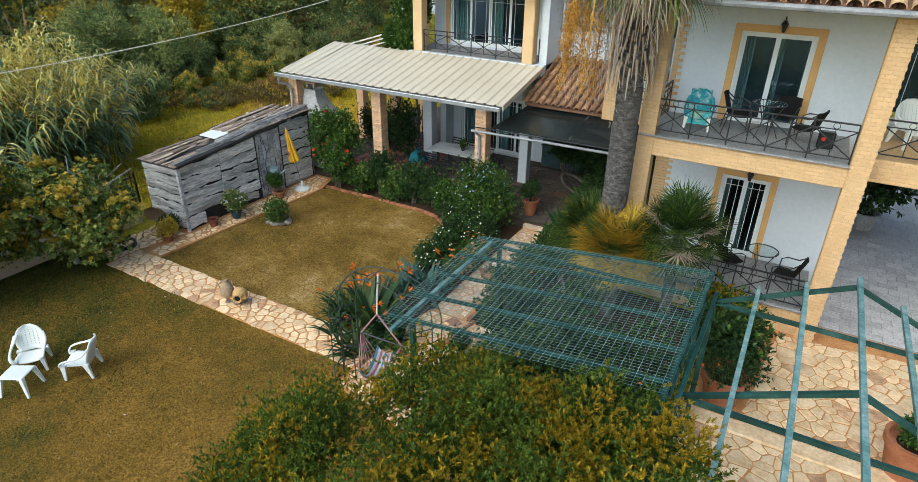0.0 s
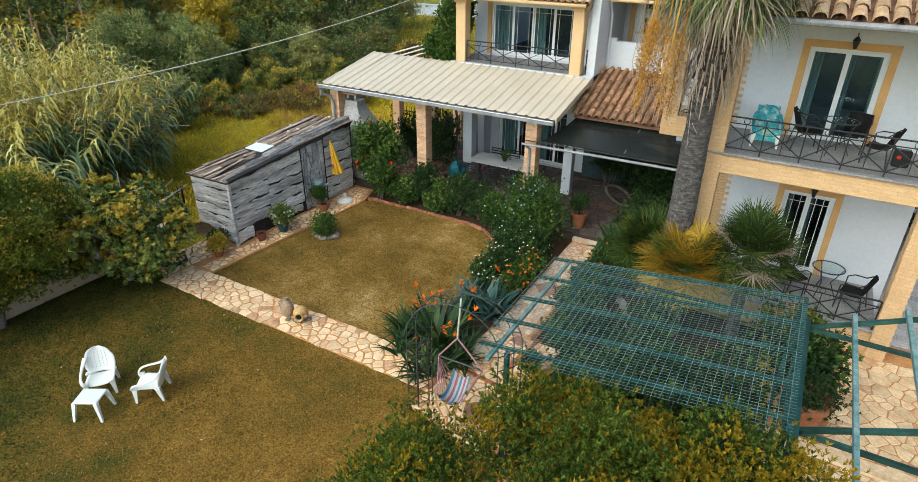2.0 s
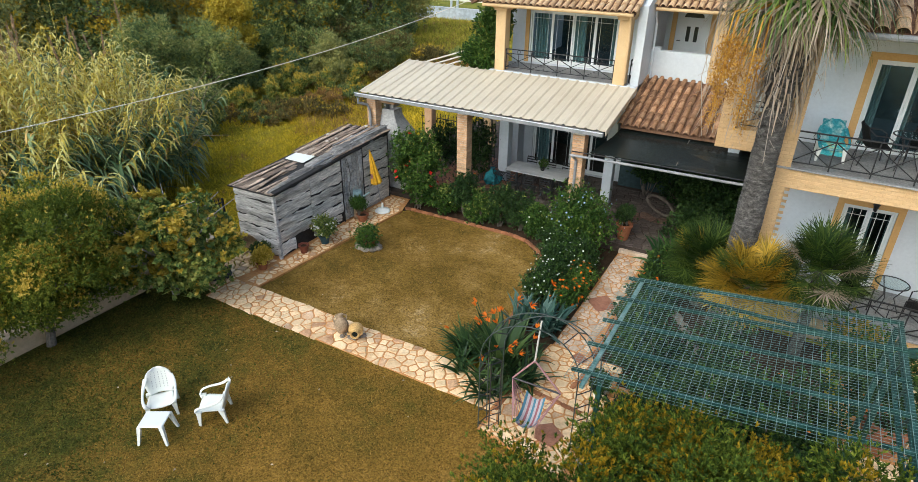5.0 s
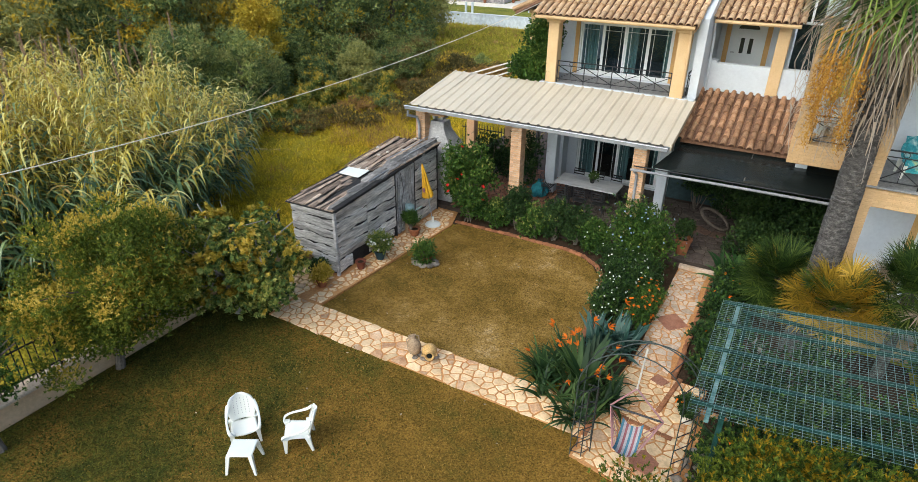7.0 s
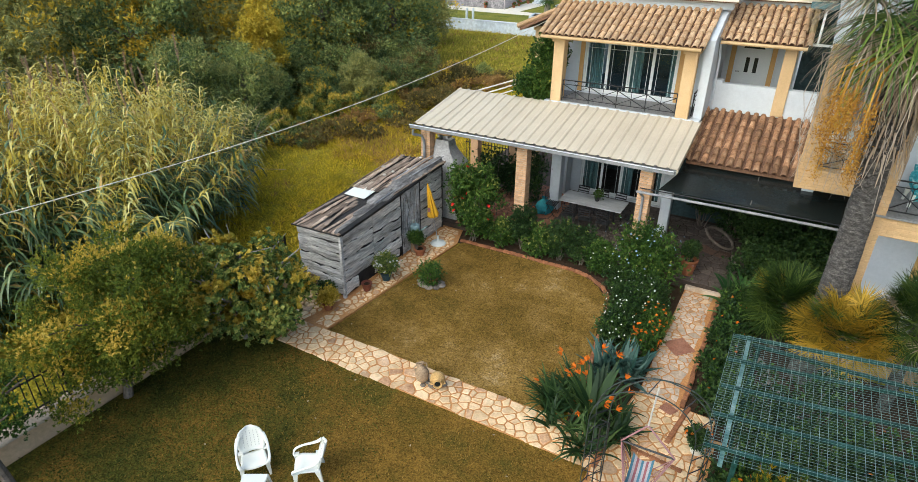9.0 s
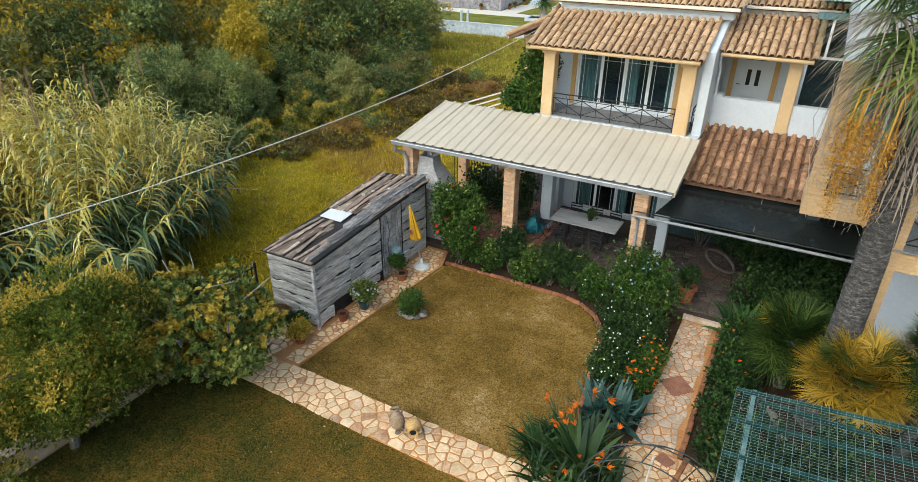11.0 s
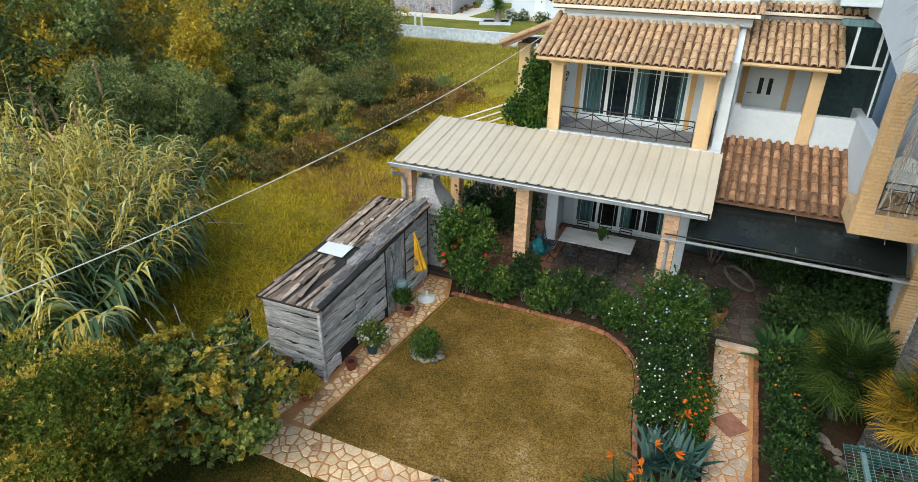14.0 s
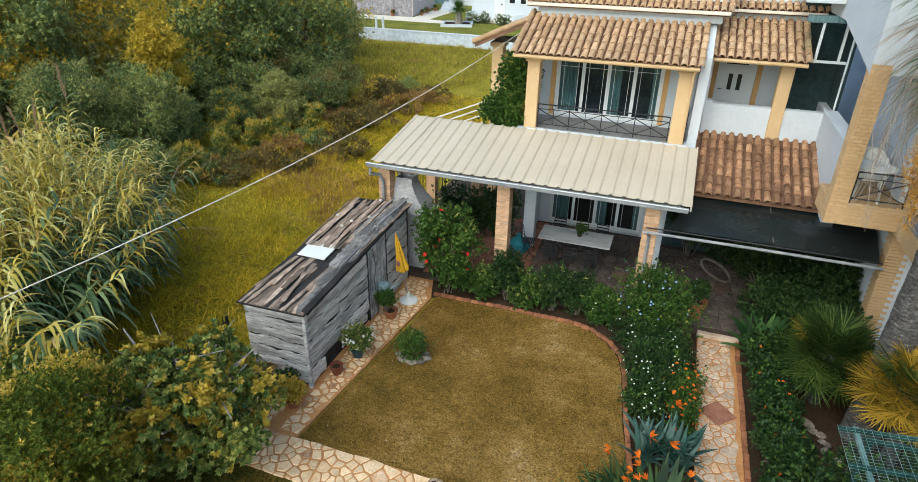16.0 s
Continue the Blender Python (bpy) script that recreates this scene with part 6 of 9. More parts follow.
# ---- pots, amphorae and small things ----
def pot(name, x, y, z, r, h, label, material=TERRACOTTA, soil=True):
    th = thing(name, label, "pot", (x, y, z), group="flower pots")
    part("body", Shape().lathe(x, y, [(r * 0.62, z), (r * 0.9, z + h * 0.8), (r, z + h * 0.82), (r * 1.02, z + h), (r * 0.86, z + h), (r * 0.8, z + h * 0.85), (r * 0.3, z + h * 0.84)], 18), material, th, smooth=False)
    if soil:
        part("soil", Shape().lathe(x, y, [(r * 0.8, z + h * 0.8), (r * 0.5, z + h * 0.86), (0.0, z + h * 0.87)], 14), SOIL, th)
    return th


OCHRE_CLAY = surface("ochre_clay", [(0.46, 0.27, 0.09), (0.62, 0.4, 0.16)], 4.0, 0.85, 0.2)
GREY_CLAY = surface("grey_clay", [(0.28, 0.19, 0.11), (0.42, 0.3, 0.19)], 4.0, 0.9, 0.3)


def amphora(x, y, z, r, length, turn, tip, material, label):
    th = thing("amphora", label, "jar", (x, y, z))
    prof = [(0.02, 0.0), (r * 0.55, length * 0.05), (r * 0.92, length * 0.25), (r, length * 0.45), (r * 0.85, length * 0.66), (r * 0.5, length * 0.82), (r * 0.42, length * 0.9), (r * 0.6, length), (r * 0.5, length * 1.0), (r * 0.36, length * 0.9), (r * 0.3, length * 0.75)]
    sh = Shape().lathe(0, 0, prof, 20)
    m = pose(x, y, z, 0, tip, turn)
    sh.v = [tuple(m @ Vector(v)) for v in sh.v]
    part("body", sh, material, th, smooth=True)
    for s in (-1, 1):
        pts = [m @ Vector((0, s * r * 0.5, length * 0.93)), m @ Vector((0, s * r * 0.95, length * 0.86)), m @ Vector((0, s * r * 0.85, length * 0.66))]
        part("handle", Shape().tube(pts, 0.018, 6), material, th)
    # a black disc across the neck stands for the shade inside the jar
    inside = Shape().lathe(0, 0, [(r * 0.36, length * 0.93), (0.0, length * 0.92)], 14)
    inside.v = [tuple(m @ Vector(v)) for v in inside.v]
    part("mouth", inside, AWNING, th, "black disc for the shade in the mouth")
    return th


amphora(-10.0, 7.5, 0.1, 0.16, 0.44, 150, 22, GREY_CLAY, "grey-brown clay amphora leaning by the path")
amphora(-9.78, 7.72, 0.24, 0.17, 0.4, -58, 84, OCHRE_CLAY, "ochre clay jar lying with its mouth open")


def rock(rng, x, y, z, r, label="rounded field stone", flat_k=0.65, group="", parent=None):
    sh = Shape().lathe(0, 0, [(0.05, -1.0), (0.6, -0.8), (0.95, -0.3), (1.0, 0.1), (0.75, 0.6), (0.3, 0.9), (0.0, 0.95)], 9)
    s = rng.uniform(0, 50)
    verts = []
    for v in sh.v:
        q = Vector(v)
        k = 1 + 0.35 * noise.noise(q * 1.1 + Vector((s, s, 0)))
        verts.append((x + q.x * r * k * 1.2, y + q.y * r * k, z + (q.z + 0.75) * r * k * flat_k))
    sh.v = verts
    if parent:
        return part("stone", sh, ROCK, parent)
    return solo("stone", sh, ROCK, label, "stone", group)


for k in range(9):
    rock(PYR, -10.13 + k * 0.065 + PYR.uniform(-0.02, 0.02), 7.4 + PYR.uniform(0, 0.2) + k * 0.02, 0.02, PYR.uniform(0.055, 0.085), "grey field stone propping the clay jars", group="jar stones")
for k in range(9):
    a = 2 * math.pi * k / 9
    rock(PYR, -12.1 + 0.3 * math.cos(a), 11.2 + 0.26 * math.sin(a), 0.0, PYR.uniform(0.08, 0.13), "pale stone in a ring round the potted shrub", group="ring of stones")
for k in range(18):
    t = k / 17
    rock(PYR, -4.0 + t * 1.0 + PYR.uniform(-0.12, 0.12), 12.7 - t * 2.1 + PYR.uniform(-0.1, 0.1), 0.0, PYR.uniform(0.06, 0.1), "pale rubble stone bordering the bed", group="bed stones")
for k in range(10):
    rock(PYR, -4.1 + PYR.uniform(-0.4, 0.3), 7.0 + PYR.uniform(-0.5, 0.8), 0.0, PYR.uniform(0.06, 0.1), "loose stone below the pergola", group="bed stones")

pot("flower_pot", -12.1, 11.2, 0.02, 0.2, 0.22, "terracotta pot of a clipped shrub within stones")
pot("flower_pot", -13.45, 10.0, 0.02, 0.15, 0.24, "small dark red glazed pot by the shed", surface("red_glaze", [(0.13, 0.035, 0.02), (0.25, 0.08, 0.045)], 5, 0.5, 0.1))
pot("flower_pot", -13.32, 10.72, 0.02, 0.17, 0.26, "dark blue-green pot with white flowering shrub", surface("dark_glaze", [(0.015, 0.04, 0.05), (0.03, 0.08, 0.1)], 5, 0.4, 0.1))
pot("flower_pot", -13.3, 12.45, 0.02, 0.19, 0.24, "terracotta pot beside the shed door")
pot("flower_pot", -15.62, 9.05, 0.5, 0.15, 0.24, "terracotta pot standing on the boundary wall")
pot("flower_pot", -13.75, 8.75, 0.02, 0.16, 0.22, "terracotta pot of a yellowish shrub")
pot("flower_pot", -5.95, 15.2, 0.14, 0.24, 0.5, "tall terracotta pot at the patio step")
pot("flower_pot", 0.25, 9.75, 0.0, 0.42, 0.7, "large round terracotta pot under the frames")
pot("flower_pot", 3.05, 9.5, 0.0, 0.42, 0.75, "large round terracotta pot on a white base")
pot("flower_pot", -4.45, 8.5, 0.0, 0.16, 0.28, "white planter below the pergola", PLASTIC)
bowl = thing("shell_basin", "grey scalloped stone basin on its side", "basin", (-14.75, 9.15, 0))
sh = Shape()
verts = []
for i in range(6):
    for k in range(24):
        a = 2 * math.pi * k / 24
        r = 0.3 * (i + 0.3) / 5.3 * (1 + 0.05 * math.cos(a * 8) * (i / 5))
        verts.append((r * math.cos(a), 0.13 * (1 - (i / 5) ** 2), r * math.sin(a)))
sh.add(verts, [(i * 24 + k, i * 24 + (k + 1) % 24, (i + 1) * 24 + (k + 1) % 24, (i + 1) * 24 + k) for i in range(5) for k in range(24)])
m = pose(-14.72, 9.12, 0.42, 25, 0, 35)
sh.v = [tuple(m @ Vector(v)) for v in sh.v]
part("bowl", sh, GREY_CLAY, bowl, smooth=True)
hose = []
for k in range(50):
    a = k * 0.42
    hose.append((-14.55 + (0.4 - k * 0.001) * math.cos(a), 7.9 + 0.34 * math.sin(a), 0.03 + k * 0.0016))
solo("garden_hose", Shape().tube(hose, 0.016, 6), IRON, "coiled black garden hose on the paving", "hose")

# closed yellow parasol with its white base, watering can
par = thing("parasol", "closed yellow garden parasol leaning in a white base", "parasol", (-13.25, 13.2, 0))
part("base", Shape().lathe(-13.2, 13.35, [(0.23, 0.01), (0.25, 0.04), (0.22, 0.08), (0.1, 0.12), (0.04, 0.14), (0.035, 0.3), (0.0, 0.3)], 20), PLASTIC, par, "round white plastic base")
part("pole", Shape().tube([(-13.2, 13.35, 0.1), (-13.42, 13.15, 2.0)], 0.013, 8), GUTTER, par)
prof = []
verts = []
for i, (r, z) in enumerate(((0.13, 0.0), (0.15, 0.06), (0.11, 0.3), (0.075, 0.6), (0.045, 0.9), (0.012, 1.12))):
    for k in range(16):
        a = 2 * math.pi * k / 16
        rr = r * (1 + 0.22 * math.cos(8 * a))
        verts.append((rr * math.cos(a), rr * math.sin(a), z))
sh = Shape().add(verts, [(i * 16 + k, i * 16 + (k + 1) % 16, (i + 1) * 16 + (k + 1) % 16, (i + 1) * 16 + k) for i in range(5) for k in range(16)])
axis = Vector((-0.22, -0.2, 1.9)).normalized()
m = Matrix.Translation(Vector((-13.2, 13.35, 0.1)) + axis * 0.9) @ axis.to_track_quat("Z", "Y").to_matrix().to_4x4()
sh.v = [tuple(m @ Vector(v)) for v in sh.v]
canopy_cloth = part("canopy", sh, YELLOW, par, "folded yellow cloth")
badge = Shape().add([(0.115, -0.05, 0.22), (0.115, 0.05, 0.22), (0.1, 0.05, 0.36), (0.1, -0.05, 0.36)], [(0, 1, 2, 3)])
badge.v = [tuple(m @ Matrix.Rotation(radians(-50), 4, "Z") @ Vector((v[0] + 0.03, v[1], v[2]))) for v in badge.v]
part("badge", badge, surface("badge_blue", [(0.05, 0.12, 0.2), (0.5, 0.1, 0.06)], 18, 0.7, 0.0), canopy_cloth, "small red and blue badge")
can = thing("watering_can", "grey-green metal watering can on a stand", "watering can", (-13.5, 12.55, 0.02))
CAN = surface("zinc_green", [(0.16, 0.24, 0.24), (0.3, 0.4, 0.4)], 5, 0.5, 0.1)
part("stand", Shape().cbox(-13.64, 12.45, 0.02, -13.42, 12.68, 0.62, 0.01), GREY_CLAY, can)
part("body", Shape().lathe(-13.52, 12.56, [(0.15, 0.62), (0.15, 0.9), (0.12, 0.95), (0.0, 0.96)], 16), CAN, can)
part("spout", Shape().tube([(-13.42, 12.6, 0.7), (-13.27, 12.7, 0.84), (-13.2, 12.75, 0.9)], 0.028, 7, 0.018), CAN, can)
part("handle", Shape().tube([(-13.48, 12.58, 0.95), (-13.54, 12.54, 1.14), (-13.62, 12.48, 0.98), (-13.62, 12.48, 0.74)], 0.014, 6), CAN, can)

# power line
line = [Vector((-17.3, -9.0, 5.58)).lerp(Vector((-11.92, 18.5, 6.355)), k / 24) - Vector((0, 0, 4.64 * (k / 24) * (1 - k / 24))) for k in range(25)]
solo("power_line", Shape().tube(line, 0.009, 5), PALE, "pale cable sagging from the house over the field", "cable")
for k in range(3):
    solo("roof_pole", Shape().tube([(-14.0 + k * 0.45, 17.1, 3.98), (-12.4 + k * 0.4, 18.4, 4.5)], 0.025, 6), PALE, "pale pergola pole behind the canopy", "pole", "pergola poles")


# ---- planting ----
BLOSSOMS = {}
FROND_DEEP = foliage("deep_green_frond", [(0.012, 0.03, 0.008), (0.038, 0.075, 0.015), (0.13, 0.17, 0.03)], 0.5, 0.25, 0.8)
FIG_BARK = surface("pale_bark", [(0.2, 0.18, 0.16), (0.4, 0.37, 0.33)], 6.0, 0.95, 0.5, 5, 0.3)
CANNA = foliage("canna_leaf", [(0.02, 0.06, 0.02), (0.05, 0.12, 0.035), (0.13, 0.22, 0.06)], 0.4, 0.2)


def blossom(mat, size):
    """Six petals round a heart, one mesh for each colour and size."""
    key = (mat.name, size)
    if key not in BLOSSOMS:
        a = np.linspace(0, 2 * math.pi, 7)[:6]
        d = np.stack([np.cos(a), np.sin(a), np.full(6, 0.35)], 1)
        BLOSSOMS[key] = leaf_mesh("flower", np.zeros((6, 3)), d, np.repeat([[0, 0, 1.0]], 6, 0), size, size * 0.75, [mat])
    return BLOSSOMS[key]

def shrub(name, label, category, clumps, sprig_count, each, length, width, materials, seed, tip_share=0.0, base=None, flowers=None, group="", up=0.35, spread=0.9, inner=0.5, stems=True, lobed=False, patches=0.0):
    """A shrub or crown: stems and many leaves in whorls; flowers as a part of their own."""
    rng = np.random.default_rng(seed)
    c = np.array(clumps)
    bx, by = (base or (c[:, 0].mean(), c[:, 1].mean()))[:2]
    bz = base[2] if base and len(base) > 2 else 0.0
    th = thing(name, label, category, (bx, by, bz), group)
    if stems:
        sh = Shape()
        for q in clumps[:10]:
            m = (Vector((bx, by, bz)) + Vector(q[:3])) / 2 + Vector((rng.normal() * 0.06, rng.normal() * 0.06, -0.05))
            sh.tube([(bx + rng.normal() * 0.04, by + rng.normal() * 0.04, bz), m, q[:3]], 0.02, 5, 0.007)
        part("branchwork", sh, BARK, th)
    p, out = on_clumps(rng, clumps, sprig_count, inner)
    P, D, N, L, W = sprigs(rng, p, out, each, length, width, spread, up)
    which = None
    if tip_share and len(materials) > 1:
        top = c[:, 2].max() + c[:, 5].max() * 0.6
        # on fig, orchard and wood crowns this paints light on their tops
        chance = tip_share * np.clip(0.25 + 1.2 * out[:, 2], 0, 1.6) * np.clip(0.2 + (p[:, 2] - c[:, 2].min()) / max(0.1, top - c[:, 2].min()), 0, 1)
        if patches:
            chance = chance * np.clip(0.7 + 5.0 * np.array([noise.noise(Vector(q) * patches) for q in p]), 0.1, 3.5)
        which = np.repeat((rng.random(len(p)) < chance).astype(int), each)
    if lobed:
        S = unit(np.cross(D, N))
        P, L, W = np.tile(P, (3, 1)), np.concatenate([L, L * 0.8, L * 0.8]), np.concatenate([W, W, W])
        D, N = np.concatenate([D, unit(D * 0.75 + S * 0.65), unit(D * 0.75 - S * 0.65)]), np.tile(N, (3, 1))
        which = np.tile(which, 3) if which is not None else None
    part("leaves", leaf_mesh("leaves", P, D, N, L, W, materials, which), None, th)
    if flowers:
        mat, count, size = flowers
        fp, fo = on_clumps(rng, clumps, count * 4, 0.95)
        keep = fo[:, 2] > -0.1
        fp, fo = fp[keep][:count], fo[keep][:count]
        me = blossom(mat, size)
        for q, o in zip(fp + fo * 0.05, fo):
            ob = piece("flower", me, th, Matrix.Translation(q) @ Vector(o + np.array([0, 0, 0.4])).to_track_quat("Z", "Y").to_matrix().to_4x4())
    return th


def ball(x, y, z, r, k=1.0):
    return (x, y, z, r, r, r * k)


rng0 = np.random.default_rng(21)
# the broad tree below the camera
clumps = []
for k in range(185):
    a, q = rng0.uniform(0, 2 * math.pi), math.sqrt(rng0.random())
    r = rng0.uniform(0.24, 0.5)
    x, y = -2.35 + 2.85 * q * math.cos(a), 3.8 + 2.6 * q * math.sin(a)
    clumps.append((x, y, 2.6 - 0.95 * q ** 2.5 + 0.1 * (x + 2) + rng0.normal() * 0.2, r, r, r * 0.8))
for k in range(60):
    r = rng0.uniform(0.22, 0.42)
    x, y = rng0.uniform(-2.0, 0.35), rng0.uniform(3.4, 5.6)
    clumps.append((x, y, 2.65 - 0.1 * (y - 4.4) ** 2 + rng0.normal() * 0.2, r, r, r * 0.8))
clumps = [q for q in clumps if q[0] - 0.6 * q[3] > -4.25 + 0.55 * max(0.0, q[1] - 5.3) or q[1] < 5.0]
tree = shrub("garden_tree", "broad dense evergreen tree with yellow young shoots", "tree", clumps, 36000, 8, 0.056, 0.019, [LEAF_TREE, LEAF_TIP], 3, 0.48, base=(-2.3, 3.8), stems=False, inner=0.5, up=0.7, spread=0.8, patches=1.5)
part("trunk", trunk_shape(np.random.default_rng(1), (-2.3, 3.8, -0.02), (-2.3, 3.9, 1.5), 0.16, 0.1, 7, 1.3, 0.45), BARK, tree)

# fig and its neighbours at the boundary wall
clumps = random_clumps(np.random.default_rng(4), (-14.35, 6.75, 1.4, 1.4, 1.4, 1.2), 46, 0.3)
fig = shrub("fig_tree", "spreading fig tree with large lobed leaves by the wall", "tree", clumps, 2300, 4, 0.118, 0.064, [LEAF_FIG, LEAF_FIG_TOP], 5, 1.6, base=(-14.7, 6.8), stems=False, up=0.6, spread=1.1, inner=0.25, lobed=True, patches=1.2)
part("trunk", trunk_shape(np.random.default_rng(2), (-14.7, 6.8, -0.02), (-14.6, 6.75, 0.9), 0.1, 0.07, 12, 1.25, 1.5), FIG_BARK, fig)
clumps = random_clumps(np.random.default_rng(8), (-15.3, 4.6, 2.1, 1.5, 1.95, 1.5), 95, 0.34)
clumps += random_clumps(np.random.default_rng(18), (-14.95, 4.1, 1.0, 0.6, 2.0, 0.4), 24, 0.26)
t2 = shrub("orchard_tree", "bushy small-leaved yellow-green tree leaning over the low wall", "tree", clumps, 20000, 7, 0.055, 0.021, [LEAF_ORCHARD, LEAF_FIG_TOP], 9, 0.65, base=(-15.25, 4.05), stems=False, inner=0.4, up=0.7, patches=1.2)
part("trunk", trunk_shape(np.random.default_rng(3), (-15.25, 4.05, -0.02), (-15.3, 4.4, 1.5), 0.1, 0.07, 6, 0.9, 0.8), BARK, t2)
clumps = random_clumps(np.random.default_rng(10), (-15.2, 1.6, 1.7, 0.85, 0.95, 0.8), 22, 0.26)
t3 = shrub("orchard_tree", "thin small-leaved dark tree over the lawn's corner", "tree", clumps, 2600, 6, 0.06, 0.026, [LEAF_MID, LEAF_ORCHARD], 12, 0.5, base=(-14.95, 1.55), stems=False, inner=0.3, up=0.7, patches=1.2)
part("trunk", trunk_shape(np.random.default_rng(5), (-14.95, 1.55, -0.02), (-15.1, 1.4, 1.6), 0.09, 0.06, 6, 0.9, 0.8), BARK, t3)

# shrub border between lawn and patio
hib = random_clumps(np.random.default_rng(13), (-12.45, 14.2, 1.45, 0.85, 0.55, 1.35), 56, 0.25)
shrub("hibiscus_shrub", "tall hibiscus shrub with red flowers at the shed", "shrub", hib, 3000, 6, 0.085, 0.045, [LEAF_MID, LEAF_FIG], 14, 0.2, base=(-12.4, 14.2), flowers=(PETAL_RED, 16, 0.075))
row = [(-11.45, 14.3, 0.42, 0.42, LEAF_MID), (-10.75, 14.45, 0.66, 0.45, LEAF_DARK), (-10.1, 14.25, 0.5, 0.42, LEAF_MID), (-9.5, 14.35, 0.6, 0.46, LEAF_DARK), (-8.85, 14.4, 0.58, 0.45, LEAF_DARK), (-8.2, 14.25, 0.5, 0.44, LEAF_MID)]
for i, (x, y, z, r, mat) in enumerate(row):
    cl = random_clumps(np.random.default_rng(30 + i), (x, y, z * 1.15, 0.42, 0.3, z * 0.98), 26, 0.19)
    fl = ((PETAL_ORANGE, 3, 0.04), (PETAL_ORANGE, 7, 0.045), None, None, None, (PETAL_WHITE, 7, 0.03))[i]
    shrub("border_shrub", ("loose green shrub behind the brick edging", "dense dark evergreen shrub at the patio edge")[mat is LEAF_DARK], "shrub", cl, 1050, 6, 0.08, 0.032, [mat, LEAF_FIG], 40 + i, (0.35, 0.05, 0.5, 0.05, 0.05, 0.15)[i], up=0.6,  base=(x, y), flowers=fl, group="border shrubs")
cl = random_clumps(np.random.default_rng(50), (-6.95, 14.1, 1.0, 0.62, 0.5, 0.6), 20, 0.42)
shrub("plumbago_shrub", "rounded plumbago shrub with pale blue flowers", "shrub", cl, 3600, 6, 0.065, 0.03, [LEAF_MID, LEAF_FIG], 51, 0.08, base=(-6.95, 14.1), flowers=(PETAL_BLUE, 70, 0.035))
for i, (x, y, h, r) in enumerate([(-7.35, 13.45, 0.5, 0.4), (-6.6, 13.3, 0.55, 0.45), (-7.0, 12.7, 0.5, 0.42), (-6.45, 12.45, 0.45, 0.4), (-6.85, 11.9, 0.42, 0.4), (-6.9, 11.2, 0.38, 0.35)]):
    cl = random_clumps(np.random.default_rng(60 + i), (x, y, h * 0.8, 0.28, 0.28, h * 0.5), 9, 0.28)
    shrub("daisy_shrub", "dark leafy perennial with small white flowers", "shrub", cl, 1000, 5, 0.07, 0.026, [LEAF_DARK, LEAF_MID], 70 + i, 0.25, base=(x, y), flowers=(PETAL_WHITE, 24, 0.028), group="white flowering shrubs")
for i, (x, y) in enumerate([(-6.15, 11.6), (-6.2, 11.0), (-6.1, 12.1)]):
    cl = random_clumps(np.random.default_rng(80 + i), (x, y, 0.32, 0.2, 0.25, 0.2), 7, 0.24)
    shrub("orange_flowers", "low green clump dotted with orange flowers", "flowers", cl, 500, 5, 0.065, 0.024, [LEAF_MID], 90 + i, base=(x, y), flowers=(PETAL_ORANGE, 22, 0.045), group="orange flower clumps")
for i in range(13):
    y = 9.9 + i * 0.38
    x = -4.4 + 0.16 * math.sin(i * 2.3)
    cl = random_clumps(np.random.default_rng(100 + i), (x, y, 0.3 + 0.13 * (i % 3), 0.3, 0.28, 0.25), 9, 0.19)
    shrub("bed_plant", ("low green bed plant with orange flowers", "dark leafy bed plant beside the path")[i % 2], "plant", cl, 460, 5, 0.085, 0.045, [LEAF_DARK, LEAF_MID], 120 + i, 0.3, base=(x, y), flowers=(PETAL_ORANGE, 4, 0.045) if i % 2 == 0 else (PETAL_ORANGE, 2, 0.04), group="bed plants")
for i, (x, y) in enumerate([(-3.9, 9.6), (-3.3, 9.3), (-2.6, 9.6), (-1.8, 9.3), (-3.2, 8.2), (-2.4, 8.0), (-1.4, 8.4), (-2.9, 7.2), (-1.7, 7.3), (-3.4, 6.6), (-2.5, 6.4), (-1.2, 6.5), (-0.9, 7.6), (-2.0, 6.9), (-0.9, 9.0), (-3.6, 7.6), (-2.2, 8.8), (-3.7, 8.9), (-0.8, 8.3)]):
    cl = random_clumps(np.random.default_rng(140 + i), (x, y, 0.5 + 0.3 * (i % 3), 0.48, 0.48, 0.42 + 0.2 * (i % 3)), 14, 0.28)
    shrub("bed_plant", "dark leafy plant growing under the wire pergola", "plant", cl, 520, 5, 0.09, 0.045, [LEAF_DARK, LEAF_MID], 160 + i, 0.25, base=(x, y), flowers=(PETAL_ORANGE, 6, 0.045) if i % 3 == 0 else None, group="bed plants")
